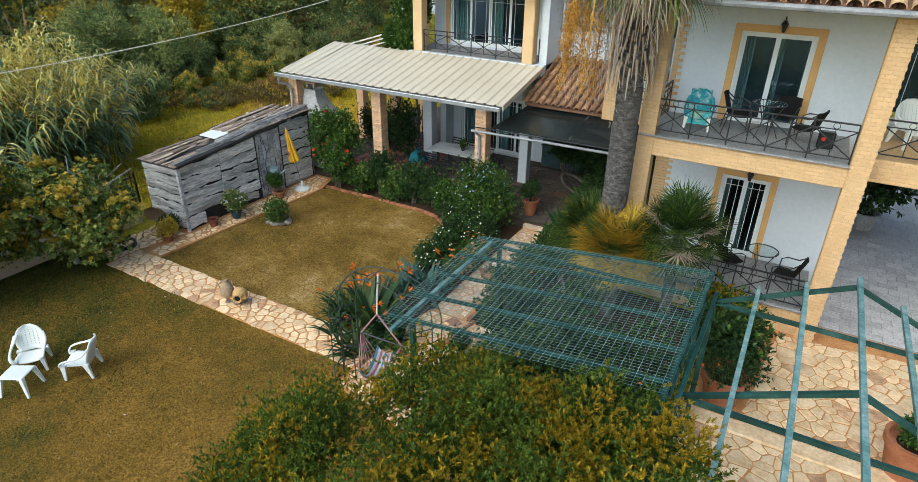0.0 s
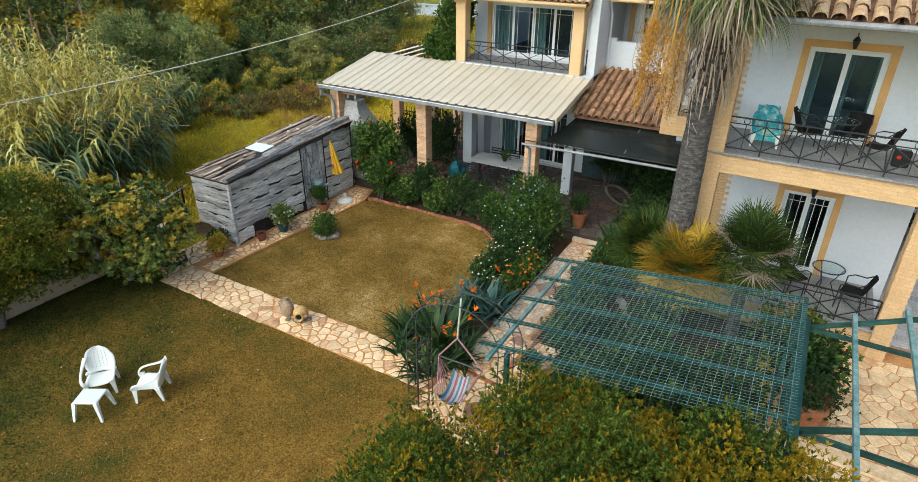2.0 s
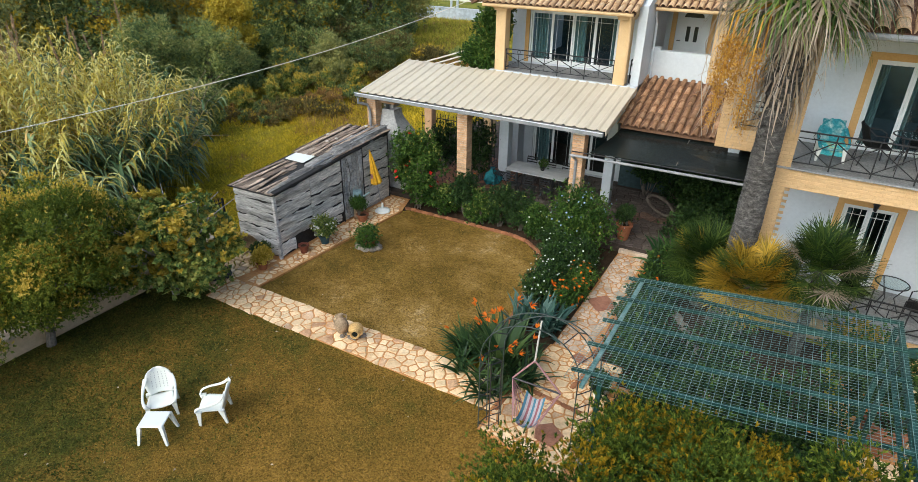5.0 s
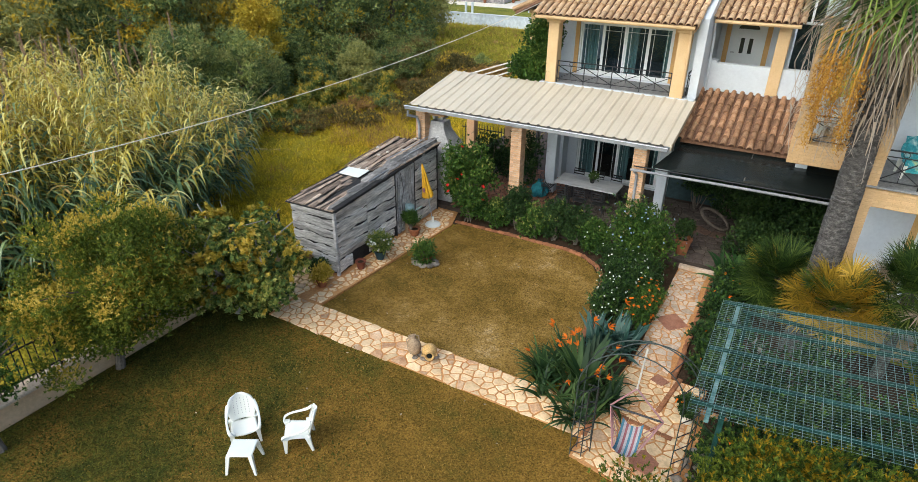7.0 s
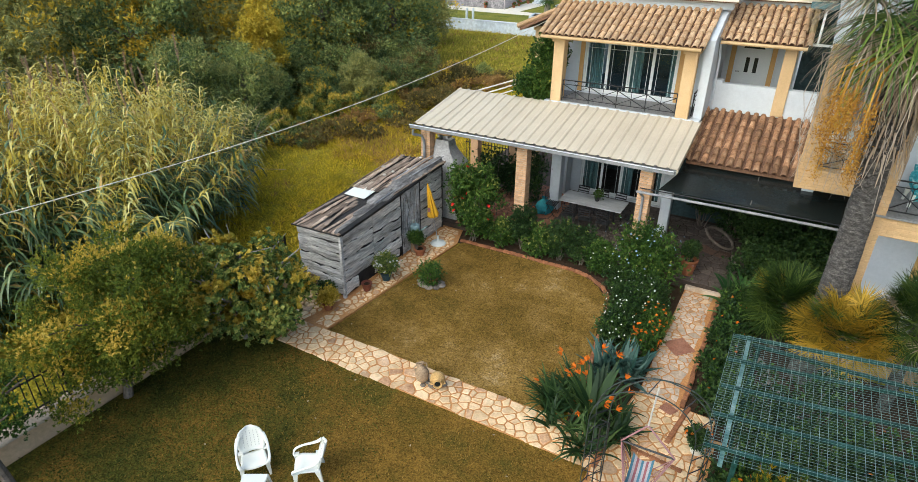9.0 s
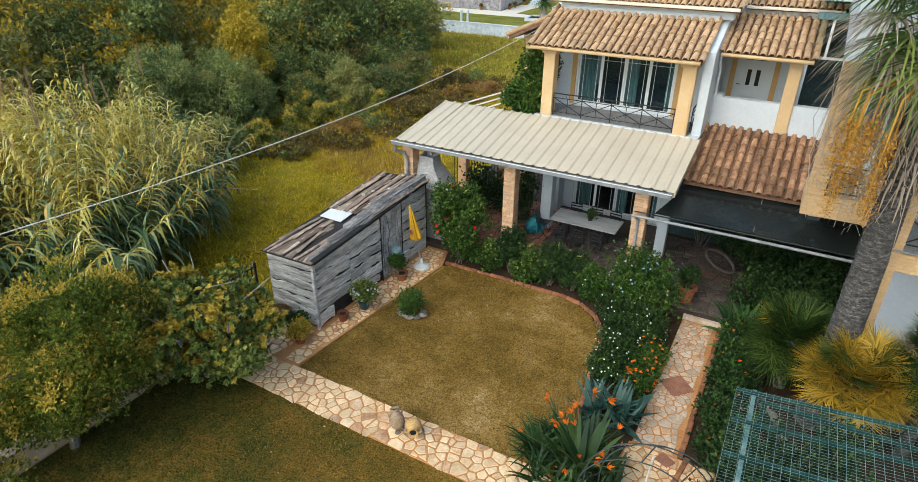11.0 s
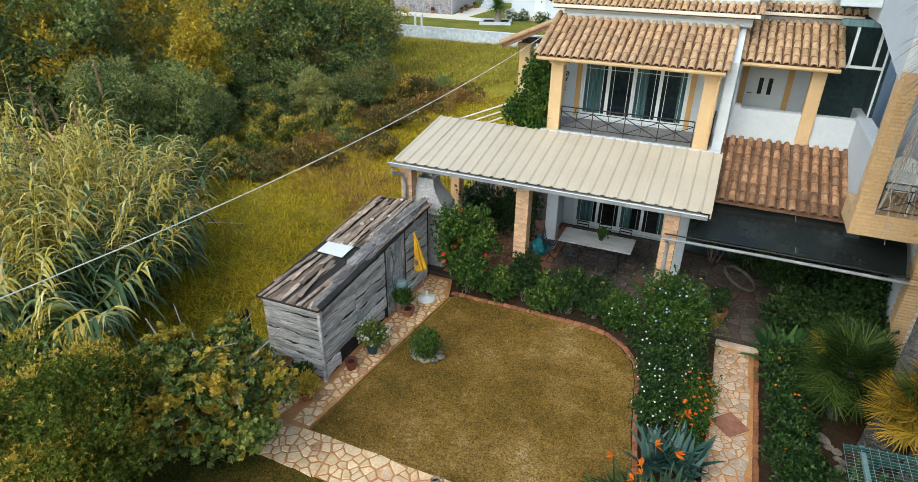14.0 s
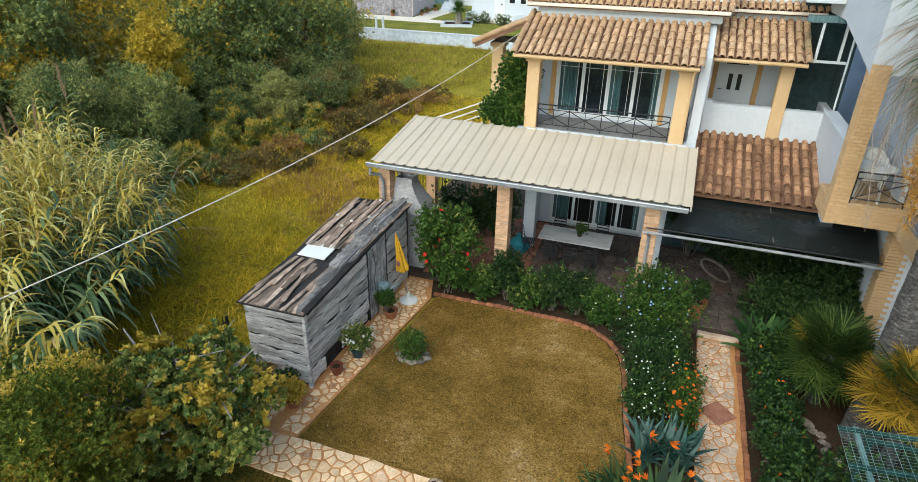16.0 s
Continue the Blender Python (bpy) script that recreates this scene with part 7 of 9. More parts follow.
for i, (x, y, z, rx, rz) in enumerate([(-3.5, 15.3, 0.8, 0.5, 0.7), (-2.9, 14.9, 0.8, 0.4, 0.7), (-4.2, 15.7, 0.7, 0.4, 0.5), (-3.2, 16.3, 1.0, 0.6, 0.8), (-4.3, 17.6, 1.1, 0.7, 0.9), (-5.2, 18.6, 1.3, 0.8, 1.0), (-3.6, 18.4, 1.3, 0.7, 1.1), (-6.2, 18.7, 1.2, 0.5, 0.9), (-2.95, 15.7, 1.2, 0.35, 1.0), (-3.0, 16.6, 1.3, 0.4, 1.1), (-2.9, 17.6, 1.4, 0.4, 1.1)]):
    cl = random_clumps(np.random.default_rng(180 + i), (x, y, z, rx, 0.4, rz), 14, 0.32)
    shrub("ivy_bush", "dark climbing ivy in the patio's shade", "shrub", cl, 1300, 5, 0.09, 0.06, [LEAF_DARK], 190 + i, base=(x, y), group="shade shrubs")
cl = random_clumps(np.random.default_rng(200), (0.2, 10.9, 0.65, 0.45, 0.4, 0.55), 14, 0.36)
shrub("terrace_shrub", "dark broad-leaved shrub at the terrace corner", "shrub", cl, 1500, 5, 0.1, 0.05, [LEAF_DARK, LEAF_MID], 201, 0.2, base=(0.2, 10.9), flowers=(PETAL_ORANGE, 5, 0.05))
cl = random_clumps(np.random.default_rng(202), (-0.2, 11.9, 0.6, 0.5, 0.4, 0.5), 12, 0.32)
shrub("terrace_shrub", "yellow-green shrub against the brick base", "shrub", cl, 1100, 5, 0.09, 0.045, [LEAF_MID, LEAF_TIP], 203, 0.4, base=(-0.2, 11.9))
# vine on the balcony corner, shade plants behind the patio
cl = [(-11.9 + 0.022 * k + rng0.normal() * 0.18, 17.55 + rng0.normal() * 0.15, 4.0 + k * 0.118, 0.4 - 0.012 * k, 0.3, 0.28) for k in range(16)] + [(-11.4, 17.8, 5.2, 0.28, 0.25, 0.4), (-11.3, 17.9, 5.6, 0.25, 0.25, 0.35), (-12.25, 17.4, 4.3, 0.35, 0.3, 0.3)]
shrub("balcony_vine", "thick green vine climbing the balcony corner", "vine", cl, 4200, 6, 0.08, 0.042, [LEAF_MID, LEAF_FIG], 210, 0.25, base=(-11.75, 17.9, 0.14), stems=False)
solo("vine_stem", Shape().tube([(-11.75, 17.9, 0.1), (-11.6, 17.9, 1.6), (-11.8, 17.75, 3.2), (-11.85, 17.55, 4.8)], 0.05, 7, 0.03), BARK, "woody vine stem beside the patio pillar", "vine")
for i, (x, y, z, rx, rz) in enumerate([(-11.75, 17.3, 1.5, 0.35, 0.9), (-12.6, 17.7, 0.9, 0.5, 0.6), (-13.3, 17.6, 1.1, 0.5, 0.8)]):
    cl = random_clumps(np.random.default_rng(215 + i), (x, y, z, rx, 0.35, rz), 12, 0.32)
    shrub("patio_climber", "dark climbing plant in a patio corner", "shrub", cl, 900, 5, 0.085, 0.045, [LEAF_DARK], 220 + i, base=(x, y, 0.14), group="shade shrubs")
# potted plants
for i, (x, y, z, r, mat, fl, lab) in enumerate([
        (-12.1, 11.2, 0.42, 0.4, LEAF_MID, None, "round clipped dark shrub growing from a pot"),
        (-13.32, 10.72, 0.52, 0.4, LEAF_FIG, (PETAL_WHITE, 34, 0.04), "yellowish pot shrub with white flowers"),
        (-13.4, 12.4, 0.62, 0.24, LEAF_MID, None, "green pot plant beside the shed door"),
        (-13.75, 8.75, 0.42, 0.3, LEAF_FIG_TOP, None, "yellow-green variegated pot shrub"),
        (-15.62, 9.05, 0.85, 0.15, LEAF_DARK, None, "small plant in a pot on the wall"),
        (-14.15, 9.1, 0.35, 0.28, LEAF_DARK, None, "dark green plant at the shed corner"),
        (-5.95, 15.2, 0.95, 0.3, LEAF_DARK, None, "leafy plant in a tall terracotta pot"),
        (0.3, 9.8, 0.72, 0.55, LEAF_DARK, (PETAL_ORANGE, 4, 0.04), "small shrub in a large terracotta pot"),
        (3.05, 9.5, 0.85, 0.3, LEAF_MID, None, "low plant in a large terracotta pot"),
        (-4.45, 8.5, 0.4, 0.22, LEAF_DARK, (PETAL_ORANGE, 6, 0.04), "flowering plant in a white planter")]):
    cl = random_clumps(np.random.default_rng(230 + i), (x, y, z, r * 0.5, r * 0.5, r * 0.45), 9, r * 0.55)
    shrub("pot_plant", lab, "plant", cl, 700, 5, 0.06, 0.028, [mat], 250 + i, base=(x, y, 0.2), flowers=fl)
court_pot = pot("flower_pot", 2.6, 19.6, 0.02, 0.4, 0.55, "dark pot on the grey pavement", GREY)
cl = random_clumps(np.random.default_rng(280), (2.6, 19.6, 1.75, 0.85, 0.75, 0.8), 20, 0.48)
shrub("rubber_plant", "large dark-leaved potted tree beside the passage", "tree", cl, 1300, 5, 0.17, 0.08, [LEAF_DARK, LEAF_MID], 281, 0.2, base=(2.6, 19.6, 0.5))


# ---- strap-leaved plants ----
def rosette(name, label, cx, cy, count, length, width, material, seed, spread=0.5, droop=0.1, z=0.0, flat_k=0.35, seg=6, tufts=0):
    rng = np.random.default_rng(seed)
    th = thing(name, label, "plant", (cx, cy, z))
    a = rng.random(count) * 2 * math.pi
    r = spread * np.sqrt(rng.random(count))
    p = np.stack([cx + r * np.cos(a), cy + r * np.sin(a), np.full(count, z + 0.02)], 1)
    if tufts:
        ta, tr = rng.random(tufts) * 2 * math.pi, spread * np.sqrt(rng.random(tufts))
        which = rng.integers(tufts, size=count)
        p[:, 0] = cx + tr[which] * np.cos(ta[which]) + 0.07 * rng.normal(size=count)
        p[:, 1] = cy + tr[which] * np.sin(ta[which]) + 0.07 * rng.normal(size=count)
    lean = 0.15 + flat_k * (r / spread) + 0.25 * rng.random(count)
    d = np.stack([np.cos(a) * lean, np.sin(a) * lean, np.ones(count)], 1) + 0.26 * rng.normal(size=(count, 3))
    L = length * (0.65 + 0.5 * rng.random(count))
    part("leaves", blade_mesh("leaves", p, d, L, width, droop * (0.5 + rng.random(count)), [material], seg=seg, taper=0.7), None, th)
    return th


birds = rosette("strelitzia", "bird of paradise clump with dark strap leaves and orange flowers", -6.6, 8.25, 400, 0.76, 0.085, STRELITZIA, 301, 0.88, 0.18, flat_k=0.75, tufts=20)
rgs = np.random.default_rng(303)
ang = rgs.random(26) * 2 * math.pi
part("broad_leaves", blade_mesh("broad_leaves", np.stack([-6.45 + 0.4 * np.cos(ang) * rgs.random(26), 8.2 + 0.4 * np.sin(ang) * rgs.random(26), np.full(26, 0.35)], 1), np.stack([np.cos(ang) * 0.5, np.sin(ang) * 0.5, np.ones(26)], 1), 0.75 + 0.25 * rgs.random(26), 0.16, 0.14, [STRELITZIA], seg=6, taper=0.55), None, birds, "broad dark green leaves")
for k in range(19):
    if k < 11:
        x, y, z = -6.95 + PYR.gauss(0, 0.25), 8.6 + PYR.gauss(0, 0.35), PYR.uniform(0.8, 1.05)
    else:
        x, y, z = -6.1 + PYR.gauss(0, 0.3), 8.2 + PYR.gauss(0, 0.5), PYR.uniform(0.75, 1.0)
    a = math.atan2(y - 8.2, x + 6.5)
    stem = part("flower_stem", Shape().tube([(-6.5 + 0.2 * math.cos(a), 8.2 + 0.2 * math.sin(a), 0.1), ((x - 6.5) / 2, (y + 8.2) / 2, 0.6), (x, y, z)], 0.012, 5), STRELITZIA, birds)
    n = 7
    rg = np.random.default_rng(400 + k)
    D = np.array([[math.cos(a + 0.4), math.sin(a + 0.4), 0.6]]) + 0.4 * rg.normal(size=(n, 3))
    part("flower", leaf_mesh("flower", np.repeat([[x, y, z]], n, 0), D, np.repeat([[0, 0, 1.0]], n, 0) + 0.3 * rg.normal(size=(n, 3)), 0.14, 0.04, [PETAL_ORANGE]), None, stem, "orange beaked flower")
blue = rosette("strelitzia", "clump of broad blue-green pointed leaves with orange flowers", -6.5, 10.15, 110, 0.78, 0.15, AGAVE, 302, 0.5, 0.06, flat_k=0.75, tufts=7)
for k, (x, y, z) in enumerate([(-6.35, 10.6, 0.9), (-6.4, 9.5, 0.9), (-6.75, 9.6, 0.85)]):
    stem = part("flower_stem", Shape().tube([(-6.5, 10.1, 0.1), ((x - 6.5) / 2, (y + 10.1) / 2, 0.6), (x, y, z)], 0.012, 5), STRELITZIA, blue)
    rg = np.random.default_rng(440 + k)
    part("flower", leaf_mesh("flower", np.repeat([[x, y, z]], 7, 0), np.array([[0.5, -0.3, 0.6]]) + 0.4 * rg.normal(size=(7, 3)), np.repeat([[0, 0, 1.0]], 7, 0) + 0.3 * rg.normal(size=(7, 3)), 0.18, 0.05, [PETAL_ORANGE]), None, stem, "orange beaked flower")
for i, (x, y) in enumerate([(-4.55, 14.35), (-4.4, 13.7), (-4.3, 14.8)]):
    rosette("canna", "broad-leaved canna plant at the patio", x, y, 16, 1.0, 0.24, CANNA, 310 + i, 0.16, 0.14, flat_k=0.5, z=0.0)


# ---- palms ----
def fan(rng, origin, way, stalk, radius, blades, sag=0.25, cup=0.25):
    """One fan leaf: stalk and pointed blades spread from its end."""
    way = Vector(way).normalized()
    side = way.cross(Vector((0, 0, 1)))
    side = side.normalized() if side.length > 0.05 else Vector((1, 0, 0))
    up = side.cross(way)
    hub = Vector(origin) + way * stalk - Vector((0, 0, sag * stalk * 0.3))
    p, d, flats = [], [], []
    lie = way.cross(side).normalized()
    for k in range(blades):
        a = radians(-125 + 250 * k / (blades - 1))
        v = way * math.cos(a) + side * math.sin(a) + up * cup + Vector((rng.normal(), rng.normal(), rng.normal())) * 0.05
        p.append(hub)
        d.append(v)
        flats.append(v.cross(lie))
    return [tuple(x) for x in p], [tuple(x) for x in d], [tuple(x) for x in flats], hub


def fan_palm(name, label, x, y, height, leaves, radius, stalk, mats, seed, trunk_r=0.16, blades=26, sag=0.1, low=-0.35, tip=0.0, width=0.035, high=1.25):
    rng = np.random.default_rng(seed)
    th = thing(name, label, "palm", (x, y, 0))
    part("trunk", Shape().tube([(x, y, -0.02), (x, y, height * 0.5), (x, y, height)], trunk_r, 10, trunk_r * 0.8), PALM_BARK, th)
    P, D, F, L, W, M = [], [], [], [], [], []
    stalks = Shape()
    for k in range(leaves):
        a = k * 2.39996 + rng.normal() * 0.2
        e = low + (high - low) * (k / leaves) ** 0.8
        way = (math.cos(a) * math.cos(e), math.sin(a) * math.cos(e), math.sin(e))
        s = stalk * (0.75 + 0.5 * rng.random())
        p, d, w, hub = fan(rng, (x, y, height), way, s, radius, blades, cup=0.12)
        stalks.tube([(x, y, height), hub], 0.012, 4, 0.007)
        P += p
        D += d
        F += w
        rr = radius * (0.8 + 0.35 * rng.random())
        L += [rr * (0.75 + 0.3 * math.cos(radians(-125 + 250 * q / (blades - 1)) * 0.6)) for q in range(blades)]
        W += [width] * blades
        gold = 1 if rng.random() < tip * (1.3 - 0.6 * k / leaves) else 0
        M += [gold] * blades
    part("stalk_crown", stalks, FROND, th)
    part("fronds", blade_mesh("fronds", np.array(P), np.array(D), np.array(L), np.array(W), sag, mats, np.array(M), seg=3, taper=0.8, side=np.array(F)), None, th)
    return th


fan_palm("fan_palm", "low fan palm with yellowed golden fronds", -2.4, 11.5, 1.65, 95, 0.5, 0.6, [FROND, FROND_GOLD], 501, 0.14, sag=0.06, low=-0.6, tip=0.95, width=0.04, blades=28, high=1.2)
fan_palm("fan_palm", "low green fan palm beside the path bed", -3.45, 12.95, 1.25, 110, 0.55, 0.55, [FROND_DEEP, FROND_GOLD], 502, 0.14, sag=0.05, low=-1.1, tip=0.05, width=0.034, blades=26)
fan_palm("fan_palm", "dark green fan palm on a short trunk by the terrace", -1.25, 11.75, 2.2, 90, 0.5, 0.58, [FROND_DEEP, FROND_DEAD], 503, 0.13, sag=0.07, low=-0.9, tip=0.1, width=0.034, high=1.4)

# the tall palm
palm = thing("tall_palm", "tall fan palm with grey ringed trunk and dead skirt", "palm", (-2.75, 12.1, 0))
rngp = np.random.default_rng(600)
prof = []
z = -0.02
while z < 7.9:
    r = 0.3 + 0.05 * max(0, 1 - z / 0.8) - 0.012 * z + (0.07 if z > 5.4 else 0)
    prof += [(r, z), (r + 0.008, z + 0.05), (r - 0.003, z + 0.075)]
    z += 0.08
part("trunk", Shape().lathe(-2.75, 12.1, prof, 26, 0.06), PALM_BARK, palm)
boots = Shape()
for k in range(90):
    a, z = k * 2.4, 5.3 + 1.8 * k / 90
    r = 0.33
    p = Vector((-2.75 + r * math.cos(a), 12.1 + r * math.sin(a), z))
    o = Vector((math.cos(a), math.sin(a), 0))
    boots.tube([p, p + o * 0.1 - Vector((0, 0, 0.25)), p + o * 0.1 - Vector((0, 0, 0.6))], 0.03, 4, 0.008)
part("leaf_base_sheath", boots, FROND_DEAD, palm)
P, D, F, L, M = [], [], [], [], []
stalks = Shape()
for k in range(54):
    a = k * 2.39996
    e = -1.05 + 2.25 * (k / 54)
    way = Vector((math.cos(a) * math.cos(e), math.sin(a) * math.cos(e), math.sin(e)))
    o = Vector((-2.75, 12.1, 7.85 + 0.4 * k / 54))
    p, d, w, hub = fan(rngp, o, way, 0.95, 0.9, 34, cup=0.1)
    stalks.tube([o, o.lerp(hub, 0.5) + Vector((0, 0, 0.06)), hub], 0.022, 5, 0.012)
    P += p
    D += d
    F += w
    L += list(1.1 + 0.3 * rngp.random(34))
    M += [1 if (k < 26 and rngp.random() < 0.55) else 0] * 34
part("stalk_crown", stalks, FROND, palm)
part("fronds", blade_mesh("fronds", np.array(P), np.array(D), np.array(L), 0.05, 0.26, [FROND, FROND_DEAD], np.array(M), seg=5, taper=0.8, side=np.array(F)), None, palm)
P, D, L = [], [], []
dead_stalks = Shape()
for k in range(28):
    a = k * 2.4 + rngp.normal() * 0.2
    r = 0.35 + 0.6 * rngp.random()
    top = Vector((-2.75 + 0.25 * math.cos(a), 12.1 + 0.25 * math.sin(a), 7.5 + 0.3 * rngp.random()))
    o = Vector((-2.75 + r * math.cos(a), 12.1 + r * math.sin(a), 6.5 + 0.8 * rngp.random()))
    dead_stalks.tube([top, top.lerp(o, 0.6) + Vector((0, 0, 0.2)), o], 0.016, 4, 0.01)
    n = 18
    P += [tuple(o + Vector((rngp.normal() * 0.07, rngp.normal() * 0.07, 0))) for _ in range(n)]
    D += [(math.cos(a) * 0.35 + rngp.normal() * 0.28, math.sin(a) * 0.35 + rngp.normal() * 0.28, -1) for _ in range(n)]
    L += list(0.3 + 0.35 * rngp.random(n))
part("dead_stalk", dead_stalks, FROND_DEAD, palm)
part("dead_skirt", blade_mesh("dead_skirt", np.array(P), np.array(D), np.array(L), 0.02, 0.12, [FROND_DEAD], seg=4, taper=0.9), None, palm, "hanging grey-brown dead fronds")
P, D, N = [], [], []
strings = Shape()
for k, (ox, oy, drop) in enumerate([(-1.0, -1.25, 1.9), (-0.75, -1.1, 1.5), (-0.55, -1.35, 1.8), (-1.1, -0.95, 1.3), (-0.45, -1.05, 2.0), (-0.85, -1.4, 1.1), (-1.0, -1.05, 1.6)]):
    top = Vector((-2.75, 12.1, 7.3))
    end = Vector((-2.75 + ox, 12.1 + oy, 7.0 - drop))
    bend = Vector((-2.75 + ox * 0.9, 12.1 + oy * 0.9, 6.9))
    strings.tube([top, bend, bend.lerp(end, 0.5), end], 0.02, 5, 0.008)
    for _ in range(560):
        t = 0.3 + 0.75 * rngp.random()
        q = bend.lerp(end, t) + Vector((rngp.normal() * 0.06, rngp.normal() * 0.06, rngp.normal() * 0.07))
        P.append(tuple(q))
        D.append((rngp.normal(), rngp.normal(), rngp.normal() - 0.5))
        N.append((rngp.normal(), rngp.normal(), rngp.normal()))
part("fruit_stalk", strings, FRUIT, palm)
part("hanging_fruit", leaf_mesh("hanging_fruit", np.array(P), np.array(D), np.array(N), 0.06, 0.018, [FRUIT]), None, palm, "hanging orange-brown fruit clusters")
for k in range(44):
    a = math.pi * (0.75 + 0.95 * rngp.random())
    r = 0.5 + 0.9 * rngp.random()
    x, y, z = -2.75 + r * math.cos(a), 12.1 + r * math.sin(a), 6.8
    drop = 0.8 + 1.6 * rngp.random()
    sh = Shape().tube([(-2.75 + 0.4 * math.cos(a), 12.1 + 0.3 * math.sin(a), 7.1), (x, y, z + 0.15), (x + rngp.normal() * 0.08, y, z - drop * 0.5), (x + rngp.normal() * 0.12, y, z - drop)], 0.012, 4, 0.005)
    for j in range(10):
        t = rngp.random()
        q = Vector((x, y, z - drop * (0.3 + 0.7 * t)))
        sh.tube([q, q + Vector((rngp.normal() * 0.1, rngp.normal() * 0.1, -0.14))], 0.004, 3, 0.002)
    part("dry_stalk", sh, STRAW, palm)


# ---- field, reeds and woods ----
rngf = np.random.default_rng(700)
stems_p = np.stack([rngf.uniform(-25.7, -18.7, 1000), rngf.uniform(0.2, 12.8, 1000), np.zeros(1000)], 1)
keep = ((stems_p[:, 0] + 22.2) / 3.4) ** 2 + ((stems_p[:, 1] - 6.5) / 6.2) ** 2 < 1
stems_p = stems_p[keep]
reeds = thing("giant_reeds", "dense stand of tall yellow-green giant reeds", "reeds", (-20.9, 7.0, 0), kind="stuff")
sh = Shape()
P, D, L, W, G, M, tops = [], [], [], [], [], [], []
for s in stems_p:
    edge = ((s[0] + 22.2) / 3.4) ** 2 + ((s[1] - 6.5) / 6.2) ** 2
    h = (5.0 - 2.0 * edge ** 1.6) * (0.7 + 0.42 * rngf.random())
    if rngf.random() < 0.12:
        h *= 1.24
    far = 2.4 if rngf.random() < 0.3 else 1.2
    lean = Vector((rngf.normal() * 0.55 + (s[0] + 22.2) * 0.36 * edge * far, rngf.normal() * 0.55 + (s[1] - 6.5) * 0.08 * edge * far, 0))
    b, t = Vector(s), Vector(s) + lean + Vector((0, 0, h))
    mid = b.lerp(t, 0.55) - lean * 0.25
    sh.tube([b, mid, t], 0.015, 4, 0.005, caps=False)
    tops.append(t)
    k = 32
    turn = rngf.random() * 6.28
    ripe = rngf.random() < 0.85
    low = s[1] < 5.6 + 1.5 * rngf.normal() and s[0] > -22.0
    for j in range(k):
        u = 0.22 + 0.78 * ((j + rngf.random()) / k) ** 0.8
        q, way = (b.lerp(mid, u / 0.55), (mid - b).normalized()) if u < 0.55 else (mid.lerp(t, (u - 0.55) / 0.45), (t - mid).normalized())
        a = turn + (j % 2) * math.pi + rngf.normal() * 0.3
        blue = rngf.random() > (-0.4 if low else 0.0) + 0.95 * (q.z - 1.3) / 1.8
        open_out = 1.05 - 0.5 * max(0.0, u - 0.8) / 0.2
        P.append(tuple(q))
        D.append((math.cos(a) * open_out + way.x * 0.8, math.sin(a) * open_out + way.y * 0.8, way.z * 0.8))
        L.append((0.55 + 0.3 * rngf.random()) * (1.45 if blue else 1.0) * (1.15 - 0.35 * u))
        W.append(0.09 if blue else 0.066)
        G.append(0.6 if blue else 0.5 + 0.4 * rngf.random())
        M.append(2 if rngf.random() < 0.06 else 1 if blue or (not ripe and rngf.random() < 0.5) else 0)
# hanging tufts of broad leaves on the flank, its shade put into their dark colour
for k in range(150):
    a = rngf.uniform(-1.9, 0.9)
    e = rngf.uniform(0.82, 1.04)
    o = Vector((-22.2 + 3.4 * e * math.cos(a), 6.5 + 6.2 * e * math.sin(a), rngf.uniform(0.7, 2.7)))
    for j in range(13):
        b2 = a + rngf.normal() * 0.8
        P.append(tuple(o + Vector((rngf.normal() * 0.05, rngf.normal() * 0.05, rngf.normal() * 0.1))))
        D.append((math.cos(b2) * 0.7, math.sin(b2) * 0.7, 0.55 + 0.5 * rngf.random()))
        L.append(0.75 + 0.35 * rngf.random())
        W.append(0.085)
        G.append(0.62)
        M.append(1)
part("reed_stems", sh, REED_LEAF, reeds)
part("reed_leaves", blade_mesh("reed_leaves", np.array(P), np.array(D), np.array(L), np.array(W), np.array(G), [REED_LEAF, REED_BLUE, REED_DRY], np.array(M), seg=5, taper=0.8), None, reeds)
for a, b in (((-19.5, 12.0, 3.44), (-18.8, 12.0, 4.05)), ((-18.9, 12.0, 3.49), (-17.95, 12.0, 4.12)), ((-19.0, 12.0, 3.06), (-17.8, 12.0, 3.8)), ((-18.2, 11.0, 2.33), (-17.0, 11.0, 2.54))):
    a, b = Vector(a), Vector(b)
    part("dry_stem", Shape().tube([a - (b - a) * 1.2 - Vector((0, 0, 0.8)), a, b], 0.012, 4, 0.005), FROND_DEAD, reeds, "bare leaning reed stem")
P, D = [], []
tops.sort(key=lambda q: -q.z)
for k in range(34):
    top = tops[int(rngf.integers(len(tops) // 3))]
    way = Vector((rngf.normal() * 0.12, rngf.normal() * 0.12, 1)).normalized()
    for j in range(60):
        u = rngf.random()
        q = top + way * (0.75 * u - 0.15)
        P.append((q.x + 0.012 * rngf.normal(), q.y + 0.012 * rngf.normal(), q.z))
        D.append((way.x + rngf.normal() * 0.13, way.y + rngf.normal() * 0.13, 1))
part("reed_plumes", blade_mesh("reed_plumes", np.array(P), np.array(D), 0.2, 0.013, 0.06, [PLUME], seg=2), None, reeds)


